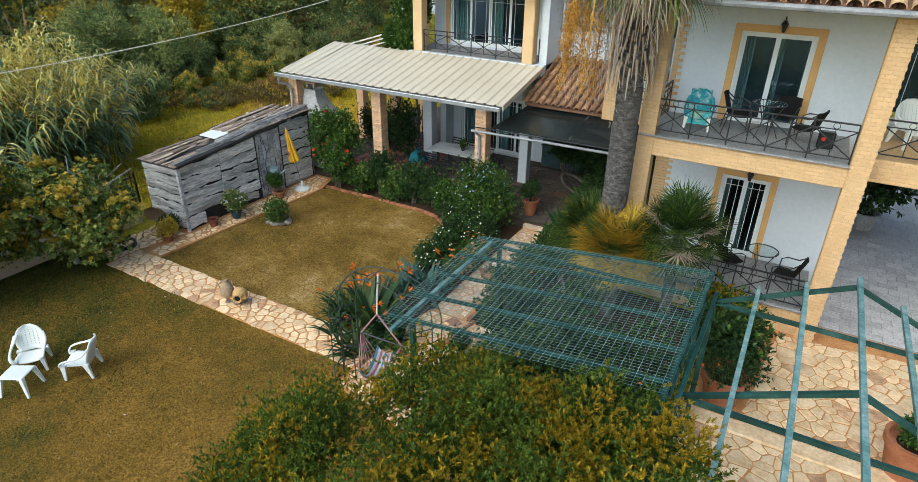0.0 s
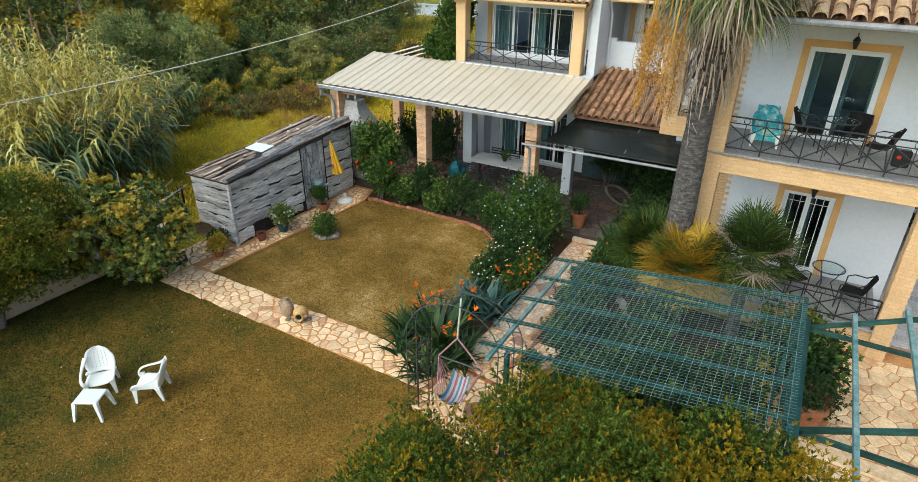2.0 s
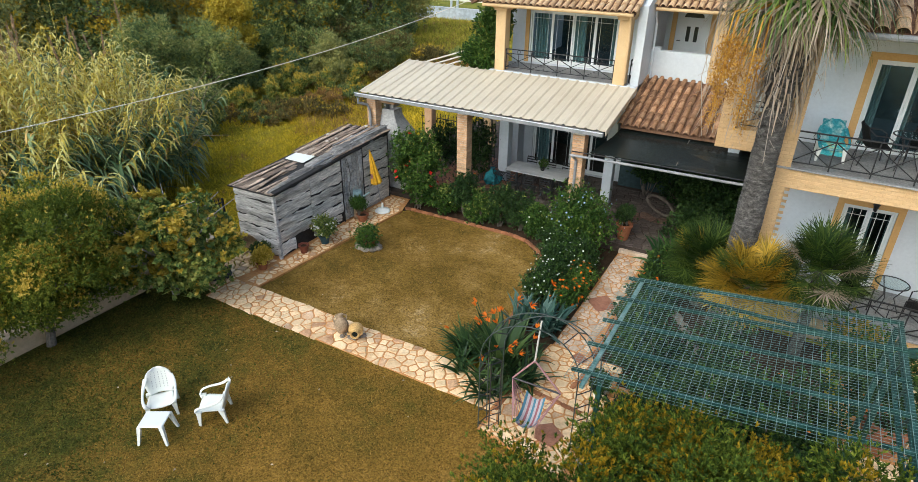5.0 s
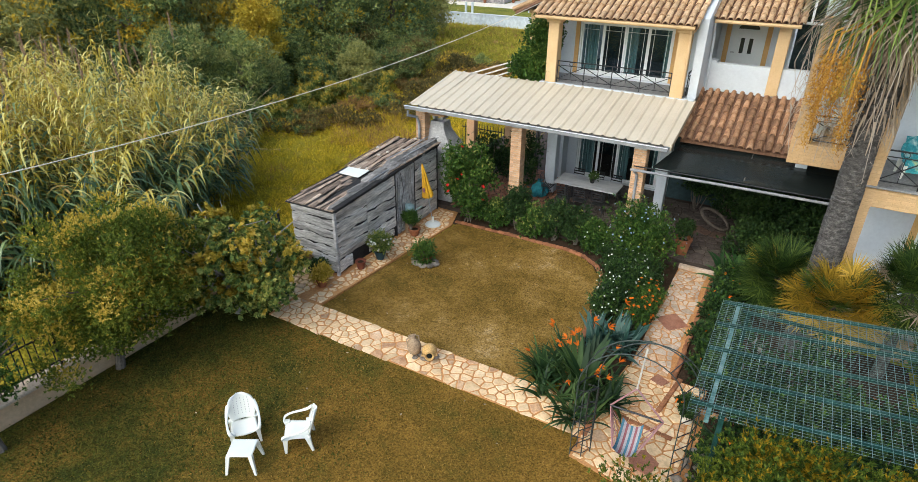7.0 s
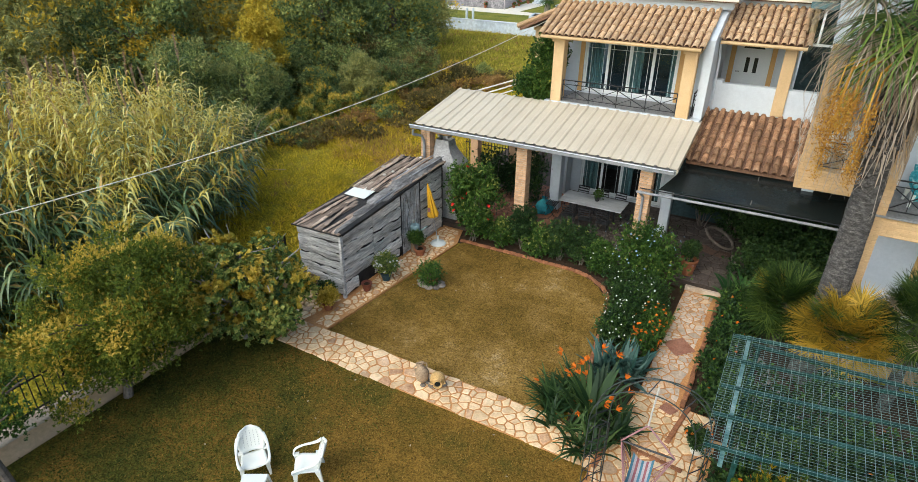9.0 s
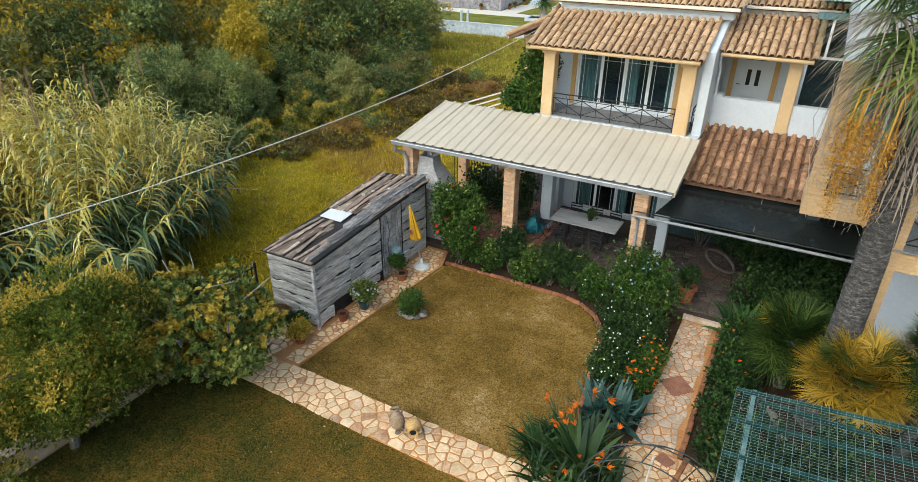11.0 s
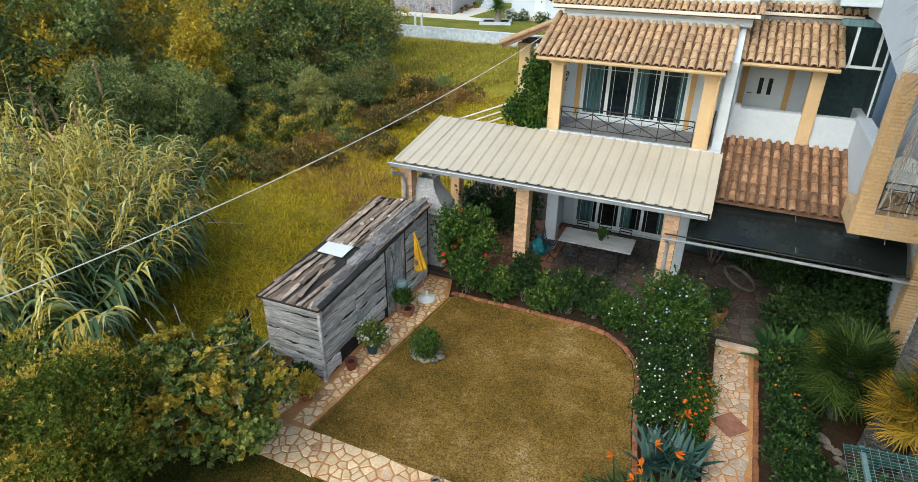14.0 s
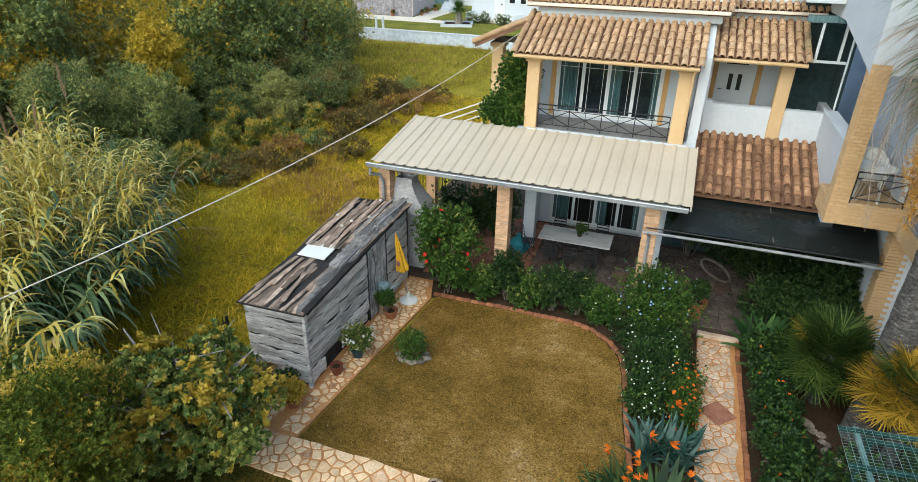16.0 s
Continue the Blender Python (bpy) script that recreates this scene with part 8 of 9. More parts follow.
def wood_tree(label, x, y, h, r, mats, seed, sprig_count=5000, tip=0.0, leaf=0.2, name="tree", low=0.04, balls=70, puff=0.24, wide=0.45, patches=0.35):
    rng = np.random.default_rng(seed)
    cl = random_clumps(rng, (x, y, h * (0.5 + low / 2), r * 0.85, r * 0.85, h * (0.5 - low / 2) * 0.97), balls, r * puff)
    th = shrub(name, label, "tree" if name == "tree" else "shrub", cl, sprig_count, 4, leaf, leaf * wide, mats, seed + 1, tip, base=(x, y), stems=False, up=0.5, spread=1.1, inner=0.35, patches=patches)
    part("trunk", trunk_shape(rng, (x, y, -0.1), (x, y, h * 0.5), 0.04 * r + 0.06, 0.03 * r + 0.02, 5, r * 0.35, h * 0.15), BARK, th)
    return th


# golden tips paint warm light on the crowns, besides their yellowing
DARK, WARM = [LEAF_WOOD, LEAF_AUTUMN_LIT], [LEAF_OLIVE, LEAF_AUTUMN_LIT]
DEEP, EDGE = "tall dark green tree of the wood", "tree with yellowing crown, painted golden-lit, at the wood's edge"
woods = [(-31.5, 29.5, 8.2, 4.2, DARK, "large dark green tree behind the field"), (-30.0, 35.0, 7.6, 3.8, DARK, "large dark green tree behind the field"),
         (-36.0, 24.0, 8.5, 4.2, WARM, EDGE), (-34.5, 18.5, 8.0, 3.6, DARK, DEEP), (-37, 14, 8.6, 4.0, WARM, EDGE),
         (-33, 11, 7.2, 3.2, WARM, EDGE), (-39, 31, 9.5, 4.6, DARK, DEEP), (-37, 40, 9.0, 4.5, WARM, EDGE),
         (-45, 20, 10, 5, WARM, EDGE), (-46, 32, 10, 5, DARK, DEEP), (-44, 10, 10, 5, DARK, DEEP), (-36, 5, 8.5, 4.2, WARM, EDGE), (-32, 3, 7.5, 3.4, WARM, EDGE),
         (-46, 45, 10, 5, DARK, DEEP), (-55, 36, 11, 6, DARK, DEEP), (-56, 22, 11, 6, WARM, EDGE), (-41, -2, 9.5, 5, DARK, DEEP), (-54, 6, 11, 6, DARK, DEEP), (-33.5, 44.5, 6.5, 3.0, WARM, EDGE), (-62, 50, 12, 7, DARK, DEEP)]
for i, (x, y, h, r, mats, lab) in enumerate(woods):
    near = x > -42
    wood_tree(lab, x, y, h, r, mats, 800 + 3 * i, 5600 if near else 3000, 0.5 if mats is DARK else 1.15, 0.2 if near else 0.3)
wood_tree("slender poplar with golden autumn leaves", -29.6, 22.6, 6.9, 1.25, [LEAF_GOLD, LEAF_AUTUMN_LIT], 880, 3000, 0.15, 0.15, low=0.1, balls=50, puff=0.3)
for i, (x, y, h, r, mats, lab) in enumerate([(-27.6, 19.2, 4.4, 2.1, [LEAF_WOOD, LEAF_OLIVE], "grey-green willow-like bush at the field edge"), (-29.0, 17.0, 4.6, 2.2, [LEAF_WOOD, LEAF_OLIVE], "grey-green willow-like bush at the field edge"), (-25.6, 25.6, 2.9, 1.35, [LEAF_OLIVE, LEAF_OLIVE], "rounded grey-green olive bush"), (-27.2, 24.0, 2.2, 1.4, [LEAF_WOOD, LEAF_AUTUMN_LIT], "dark bush at the field edge"),
                                             (-25.5, 29.0, 2.2, 1.7, [LEAF_WOOD, BRAMBLE], "dark bush at the field edge"), (-26.5, 32.0, 2.4, 1.9, [LEAF_WOOD, BRAMBLE], "dark bush at the field edge"), (-23.5, 32.5, 1.5, 1.4, [BRAMBLE, LEAF_AUTUMN_LIT], "low brown bramble thicket in the field"), (-28.0, 21.2, 2.6, 1.4, [LEAF_WOOD, LEAF_OLIVE], "dark bush at the field edge"), (-24.6, 15.5, 2.4, 1.6, [LEAF_WOOD, LEAF_OLIVE], "dark bush beside the reeds")]):
    wood_tree(lab, x, y, h, r, mats, 900 + 3 * i, 5200, 0.35, 0.13, "bush", low=0.0, balls=85, puff=0.17, wide=0.28, patches=0.8)
for i in range(26):
    x, y = -24.3 + 1.5 * rngf.normal() + i * 0.07, 17.5 + i * 0.72 + rngf.normal() * 0.4
    h = 0.45 + 0.65 * rngf.random()
    cl = random_clumps(np.random.default_rng(950 + i), (x, y, h * 0.4, 1.5, 1.2, h * 0.42), 26, 0.2, 0.7)
    shrub("bramble", "low brown-green bramble thicket in the field", "shrub", cl, 1000, 5, 0.1, 0.035, [(BRAMBLE, LEAF_WOOD, BRAMBLE, DRY_GRASS)[i % 4], LEAF_AUTUMN_LIT], 970 + i, 0.12, base=(x, y), group="brambles", stems=False, inner=0.1, up=0.8, patches=0.9)
for i, (x, y, h, r) in enumerate([(-28.5, 27.5, 2.6, 2.0), (-29.5, 31.5, 2.8, 2.2), (-28.5, 34.5, 2.4, 2.0), (-31.0, 25.5, 3.2, 2.0), (-31.5, 20.5, 3.4, 2.2), (-32.5, 15.0, 3.6, 2.3), (-30.5, 13.0, 3.2, 2.0), (-31.0, 39.0, 2.6, 2.2), (-30.5, 8.0, 3.2, 2.2), (-27.5, 13.0, 2.4, 1.8)]):
    wood_tree("dense dark undergrowth bush below the wood", x, y, h, r, [LEAF_WOOD, BRAMBLE], 1300 + 3 * i, 3400, 0.3, 0.16, "bush", low=0.0, balls=40, wide=0.4)
for i, (x, y) in enumerate([(-24.4, 22.0), (-24.0, 23.2), (-25.0, 20.6), (-23.6, 25.0), (-24.9, 18.7), (-26.2, 22.6)]):
    cl = [(x + rngf.normal() * 0.3, y + rngf.normal() * 0.3, 0.2 + 0.16 * k, 0.2, 0.2, 0.25) for k in range(8)]
    shrub("golden_weed", "upright yellow-green weeds at the field edge", "weeds", cl, 700, 4, 0.13, 0.03, [LEAF_FIG, LEAF_FIG_TOP], 990 + i, 0.9, base=(x, y), group="weeds", stems=False, up=1.5, inner=0.2)

# grasses: rough field, dry strip, short lawn blades
def blades(name, label, xy, height, width, materials, seed, dry=0.0, droop=0.3, seg=2, z=0.0, each=1, radius=0.0, lean=0.45):
    """Grass blades, or tussocks of them where each is more than one."""
    rng = np.random.default_rng(seed)
    tall = np.repeat(0.6 + 0.8 * rng.random(len(xy)), each)
    which = np.repeat((rng.random(len(xy)) < dry).astype(int), each) if dry else None
    xy = np.repeat(xy, each, 0)
    out = rng.normal(size=(len(xy), 2))
    p = np.concatenate([xy + out * radius, np.full((len(xy), 1), z - 0.02)], 1)
    d = np.concatenate([out * lean, np.ones((len(p), 1))], 1)
    L = height * (0.6 + 0.6 * rng.random(len(p))) * tall
    return tagged(new(name, blade_mesh(name, p, d, L, width, droop, materials, which, seg=seg)), label, "grass", kind="stuff")


def scatter(rng, x0, x1, y0, y1, count, test):
    xy = np.stack([rng.uniform(x0, x1, count), rng.uniform(y0, y1, count)], 1)
    return xy[test(xy[:, 0], xy[:, 1])]


def patchy(xy, scale, seed):
    return np.array([noise.noise(Vector((x * scale, y * scale, seed))) for x, y in xy])


field = scatter(rngf, -27, -13.6, 4, 53, 25000, lambda x, y: ((x < -15.95) | (y > 23.5)) & (y < 20 + (x + 27) * 3) & ((y < 36) | (x > -18)))
v = patchy(field, 0.35, 3.3)
hi = field[v > -0.15]
blades("field_grass", "tall yellow-green grass of the rough field", hi, 0.25, 0.034, [GRASS, DRY_GRASS], 1001, 0.06, 0.5, each=8, radius=0.09, lean=1.0)
lo = field[v <= -0.15]
blades("field_grass", "shorter green and dry grass patches in the field", lo, 0.15, 0.034, [GRASS, DRY_GRASS], 1002, 0.15, 0.5, each=8, radius=0.09, lean=1.1)
far = scatter(rngf, -36, -11, 20, 53.3, 12500, lambda x, y: (y > 20 + (x + 27) * 3) & ((x < -15.5) | ((y > 23) & (x < -13.6)) | (y > 29)))
blades("field_grass", "yellow-green meadow grass behind the house", far, 0.32, 0.06, [MEADOW, DRY_GRASS], 1003, 0.15, 0.45, each=6, radius=0.12, lean=0.8)
dry = scatter(rngf, -24.5, -17.6, 16, 25, 2600, lambda x, y: (np.abs(y - (20.0 - (x + 20) * 0.45)) < 1.9 + 0.7 * np.sin(x * 2)))
blades("dry_grass", "brown dry grass strip across the field", dry, 0.42, 0.028, [DRY_GRASS, GRASS], 1004, 0.4, 0.45, each=6, radius=0.09, lean=0.9)


def inside(poly, x, y):
    hit = np.zeros(len(x), bool)
    for a, b in zip(poly, poly[1:] + poly[:1]):
        c = ((a[1] > y) != (b[1] > y)) & (x < (b[0] - a[0]) * (y - a[1]) / (b[1] - a[1] + 1e-12) + a[0])
        hit ^= c
    return hit


lawn1 = scatter(rngf, -15.4, 1, -1, 7.25, 80000, lambda x, y: inside(lawn_outline, x, y) & (x < -3.5) & (y < 7.06 + 0.05 * np.sin(x * 7)))
# denser towards the trees: greener grass, with their shade in its darker colour
lush_shade = np.random.default_rng(12).random(len(lawn1)) < np.clip((-10.0 - lawn1[:, 0]) / 3.2 + 0.7 * patchy(lawn1, 0.6, 2.2), 0.0, 0.95)
blades("lawn_grass", "short mown brownish grass blades", lawn1[~lush_shade], 0.055, 0.02, [LAWN_BLADE], 1005, droop=0.5, seg=2, z=0.015, lean=1.1)
blades("lawn_grass", "greener mown grass along the boundary wall, darkened as tree shade", lawn1[lush_shade], 0.068, 0.032, [LAWN_GREEN_SHADE], 1007, droop=0.5, seg=2, z=0.015, lean=1.1)
worn = lambda xy, k: patchy(xy, 0.9, 5.5) + 0.6 * patchy(xy, 2.6, 8.1) < k + 0.25 * np.random.default_rng(9).normal(size=len(xy))
lawn2 = scatter(rngf, -13.2, -6.9, 8, 13.95, 40000, lambda x, y: inside(back_lawn, x, y))
lawn2 = lawn2[worn(lawn2, 0.1)]
blades("lawn_grass", "short mown brownish grass blades", lawn2, 0.055, 0.02, [LAWN_BLADE], 1006, droop=0.5, seg=2, z=0.015, lean=1.1)

# ---- far houses behind the meadow ----
def prism(base, z0, z1):
    """Upright walls on a plan given anticlockwise."""
    n = len(base)
    return Shape().add([(x, y, z0) for x, y in base] + [(x, y, z1) for x, y in base], [tuple(range(n))[::-1], tuple(range(n, 2 * n))] + [(i, (i + 1) % n, n + (i + 1) % n, n + i) for i in range(n)])


far_wall = thing("meadow_wall", "long low whitewashed wall at the meadow's end", "wall", (-28, 53.5, 0))
part("wall", Shape().cbox(-48, 53.5, -0.1, -4, 53.72, 0.98, 0.02), WHITEWASH, far_wall)
part("coping", Shape().cbox(-48, 53.45, 0.98, -4, 53.77, 1.06, 0.02), PLASTER, far_wall)
solo("far_lawn", flat([(-60, 53.8), (-4, 53.8), (-4, 95), (-60, 95)], 0.35, 0.4), FAR_LAWN, "green garden lawn of the far houses", "lawn", kind="structure")
solo("far_paving", flat([(-52, 65.2), (-38.8, 64.7), (-32.3, 64.7), (-31.6, 66.6), (-35.0, 67.3), (-35.2, 76), (-38.0, 76), (-37.3, 68.2), (-52, 68.2)], 0.375, 0.05), PALE, "pale paved path between the far houses", "path", kind="structure")
stone_house = thing("far_house", "low pale pink far house with a grey stone front", "house", (-42, 70, 0.3))
part("wall", prism([(-48, 68.6), (-37.57, 68.6), (-39.6, 80.4), (-48, 80)], 0.3, 3.4), PINK_WALL, stone_house)
part("stone_facing", Shape().cbox(-48, 68.52, 0.3, -37.7, 68.6, 3.4, 0.01), STONE_WALL, stone_house, "grey rubble stone facing")
part("roof", Shape().slab([[(-48.4, 68.1, 3.4), (-37.2, 68.1, 3.4)], [(-48.4, 74.3, 5.2), (-39.0, 74.3, 5.2)]], 0.15), TILE_A, stone_house)
win = part("window", Shape().cbox(-41.6, 68.47, 2.05, -40.4, 68.54, 3.0, 0.01), ALU, stone_house)
part("pane", Shape().box(-41.5, 68.455, 2.15, -40.5, 68.468, 2.9), AWNING, win)
win = part("window", Shape().add([(-38.3 + a * 0.16 + o, 72.9 - a, z) for a in (0, 1.0) for o in (0.0, 0.12) for z in (1.75, 2.75)], [(2, 3, 7, 6), (0, 4, 5, 1), (0, 2, 6, 4), (1, 5, 7, 3), (0, 1, 3, 2), (4, 6, 7, 5)]), ALU, stone_house, "white framed window in the pink wall")
white_house = thing("far_house", "white far house with small windows and a porch", "house", (-25, 70, 0.3))
part("wall", Shape().cbox(-30.7, 69.5, 0.3, -16, 77, 3.8, 0.03), PLASTER, white_house)
part("roof", Shape().slab([[(-31.1, 69.0, 3.8), (-15.6, 69.0, 3.8)], [(-31.1, 73.5, 5.4), (-15.6, 73.5, 5.4)]], 0.15), TILE_A, white_house)
part("porch_floor", Shape().cbox(-30.2, 67.7, 0.3, -25.4, 69.5, 0.62, 0.02), PALE, white_house)
door = part("door", Shape().cbox(-28.0, 69.44, 0.62, -26.8, 69.52, 2.75, 0.02), ALU, white_house, "white panelled far door")
part("door_star", Shape().add([(-27.2 + (0.16 if k % 2 == 0 else 0.06) * math.sin(math.pi * k / 5), 69.43, 2.15 + (0.16 if k % 2 == 0 else 0.06) * math.cos(math.pi * k / 5)) for k in range(10)], [tuple(range(10))[::-1]]), IRON, door)
for x in (-26.4, -25.15, -21.5, -19.0):
    win = part("window", Shape().cbox(x, 69.45, 2.25, x + 0.75, 69.52, 3.2, 0.015), ALU, white_house)
    part("pane", Shape().box(x + 0.07, 69.43, 2.32, x + 0.68, 69.449, 3.13), AWNING, win)
for k in range(9):
    part("baluster", Shape().box(-30.5, 67.0 + k * 0.3, 0.35, -30.42, 67.08 + k * 0.3, 1.3), PLASTER, white_house)
    part("baluster", Shape().box(-25.4 + k * 0.16, 67.6, 0.35, -25.33 + k * 0.16, 67.68, 1.25), PLASTER, white_house)
part("handrail", Shape().box(-30.53, 66.95, 1.3, -30.39, 69.5, 1.38), PLASTER, white_house)
part("handrail", Shape().box(-25.45, 67.57, 1.25, -23.95, 67.71, 1.32), PLASTER, white_house)
annex = thing("far_house", "distant grey-blue house front with white steps", "house", (-37, 86, 0.3))
part("wall", Shape().cbox(-46, 84, 0.3, -33.5, 90, 3.6, 0.03), PLASTER, annex)
part("roof", Shape().slab([[(-46.4, 83.5, 3.6), (-33.1, 83.5, 3.6)], [(-46.4, 87, 4.8), (-33.1, 87, 4.8)]], 0.15), TILE_A, annex)
part("door", Shape().cbox(-41.6, 83.93, 0.4, -39.0, 84.02, 2.5, 0.02), CURTAIN, annex, "wide blue-grey glass door")
for k in range(4):
    part("step", Shape().cbox(-37.2, 76.0 + k * 0.5, 0.3, -35.2, 76.5 + k * 0.5, 0.55 + k * 0.25, 0.02), PLASTER, annex)
planter = thing("palm_planter", "white-rimmed raised bed round a palm", "planter", (-30.3, 64.3, 0.35))
RIM = [(-31.5, 62.3), (-28.7, 63.4), (-29.5, 66.2), (-32.2, 65.2)]
for (ax, ay), (bx, by) in zip(RIM, RIM[1:] + RIM[:1]):
    way = Vector((bx - ax, by - ay, 0)).normalized() * 0.12
    side = Vector((-way.y, way.x, 0))
    a, b = Vector((ax, ay, 0)) - way, Vector((bx, by, 0)) + way
    part("rim", prism([(a - side)[:2], (b - side)[:2], (b + side)[:2], (a + side)[:2]], 0.33, 0.62), PLASTER, planter)
part("soil", prism([(x * 0.98 - 0.6, y * 0.98 + 1.29) for x, y in RIM], 0.3, 0.5), SOIL, planter)
cordy = thing("garden_palm", "stout pale-trunked palm with a spiky green crown", "palm", (-30.4, 64.4, 0.45))
part("trunk", Shape().tube([(-30.4, 64.4, 0.4), (-30.4, 64.4, 1.0), (-30.42, 64.4, 1.5), (-30.42, 64.42, 2.0)], 0.42, 10, 0.26), STRAW, cordy, "pale rough trunk")
rgp = np.random.default_rng(1120)
dirs = rgp.normal(size=(420, 3))
dirs[:, 2] = np.abs(dirs[:, 2]) - 0.35
part("crown", blade_mesh("crown", np.array([[-30.42, 64.42, 2.05]]) + dirs * 0.12, dirs, 1.0 + 0.5 * rgp.random(420), 0.07, 0.2, [LEAF_MID], seg=4, taper=0.7), None, cordy, "spiky green leaves")
for i, (x, y) in enumerate([(-30.2, 67.4), (-29.3, 67.2), (-28.4, 67.0), (-26.6, 66.4), (-25.6, 66.2)]):
    cl = random_clumps(np.random.default_rng(1100 + i), (x, y, 0.85, 0.45, 0.4, 0.45), 8, 0.3)
    shrub("garden_shrub", "grey-green shrub with white flowers before the far house", "shrub", cl, 240, 5, 0.16, 0.06, [LEAF_WOOD], 1110 + i, base=(x, y, 0.35), flowers=(PETAL_WHITE, 40, 0.12), group="far house shrubs")
for i, (x, y) in enumerate([(-39.9, 68.1), (-37.15, 70.3), (-37.5, 72.6), (-37.6, 75.6)]):
    pot("garden_pot", x, y, 0.375, 0.22, 0.38, "terracotta pot with red flowers before the far house")
    cl = random_clumps(np.random.default_rng(1140 + i), (x, y, 0.85, 0.2, 0.2, 0.12), 5, 0.12)
    shrub("potted_flower", "small red flowering plant in a terracotta pot", "plant", cl, 60, 4, 0.12, 0.06, [LEAF_MID], 1150 + i, base=(x, y, 0.72), flowers=(PETAL_RED, 9, 0.09), stems=False)
for k in range(2):
    solo("gate_post", Shape().cbox(-36.6 + 0.75 * k, 57.2, 0.3, -36.4 + 0.75 * k, 57.4, 1.6, 0.02), PLASTER, "white garden gate post", "post", "gate posts")

# ---- furniture on terraces ----
def bistro_chair(at, turn, label, group):
    """An iron chair with slatted seat and back."""
    th = thing("iron_chair", label, "chair", group=group)
    for s in (-1, 1):
        part("leg", Shape().tube([(s * 0.19, -0.2, 0), (s * 0.19, 0.1, 0.45), (s * 0.19, 0.16, 0.5)], 0.011, 5), IRON, th)
        part("back_leg", Shape().tube([(s * 0.19, 0.24, 0), (s * 0.19, 0.02, 0.4), (s * 0.19, -0.16, 0.45)], 0.011, 5), IRON, th)
        part("back_post", Shape().tube([(s * 0.19, 0.14, 0.45), (s * 0.18, 0.22, 0.86)], 0.011, 5), IRON, th)
    for k in range(6):
        part("seat_slat", Shape().cbox(-0.2, -0.2 + k * 0.065, 0.445, 0.2, -0.155 + k * 0.065, 0.46, 0.004), IRON, th)
    for k in range(4):
        part("back_slat", Shape().cbox(-0.18, 0.165 + k * 0.014, 0.58 + k * 0.085, 0.18, 0.175 + k * 0.014, 0.62 + k * 0.085, 0.003), IRON, th)
    th.matrix_basis = Matrix.Translation(at) @ pose(0, 0, 0, 0, 0, turn)
    return th


table = thing("marble_table", "long grey-veined marble table on the patio", "table", (-9.45, 17.1, 0.14))
part("tabletop", Shape().cbox(-10.5, 16.62, 0.9, -8.4, 17.6, 0.935, 0.01), MARBLE, table)
for x in (-10.1, -8.8):
    for y in (16.75, 17.45):
        part("leg", Shape().cbox(x - 0.03, y - 0.03, 0.14, x + 0.03, y + 0.03, 0.9, 0.005), IRON, table)
first = bistro_chair((-10.0, 16.35, 0.14), 180, "black iron slatted chair at the marble table", "chairs round the table")
for x, y, a in ((-9.45, 16.35, 184), (-8.85, 16.38, 176), (-10.1, 17.85, 0), (-9.4, 17.9, 4), (-8.8, 17.85, -5), (-10.85, 17.0, 92), (-8.1, 17.1, -90), (-11.3, 16.2, 120)):
    copy_thing(first, Matrix.Translation((x, y, 0.14)) @ pose(0, 0, 0, 0, 0, a))
pot("flower_pot", -9.35, 17.15, 0.935, 0.1, 0.16, "small dark pot on the marble table", IRON)
cl = random_clumps(np.random.default_rng(1200), (-9.35, 17.15, 1.2, 0.08, 0.08, 0.1), 6, 0.09)
shrub("pot_plant", "small green plant on the marble table", "plant", cl, 160, 5, 0.05, 0.025, [LEAF_MID], 1201, base=(-9.35, 17.15, 1.0))
bag_sh = Shape().lathe(0, 0, [(0.02, 0.0), (0.26, 0.03), (0.3, 0.18), (0.26, 0.34), (0.12, 0.46), (0.06, 0.52), (0.1, 0.58), (0.0, 0.55)], 14, 0.35)
bag_sh.v = [(v[0] - 11.15, v[1] + 17.05, v[2] + 0.14) for v in bag_sh.v]
solo("plastic_bag", bag_sh, TEAL, "full tied teal bag on the patio floor", "bag")
tyre_pts = [(-5.45 + 0.42 * math.cos(a), 17.5 + 0.3 * math.sin(a), 0.42 + 0.1 * math.sin(a) - 0.2 * math.cos(a)) for a in np.linspace(0, 2 * math.pi, 25)]
solo("ring", Shape().tube(tyre_pts, 0.045, 10, caps=False), BARK, "dull oval ring leaning in the patio's shade", "ring")


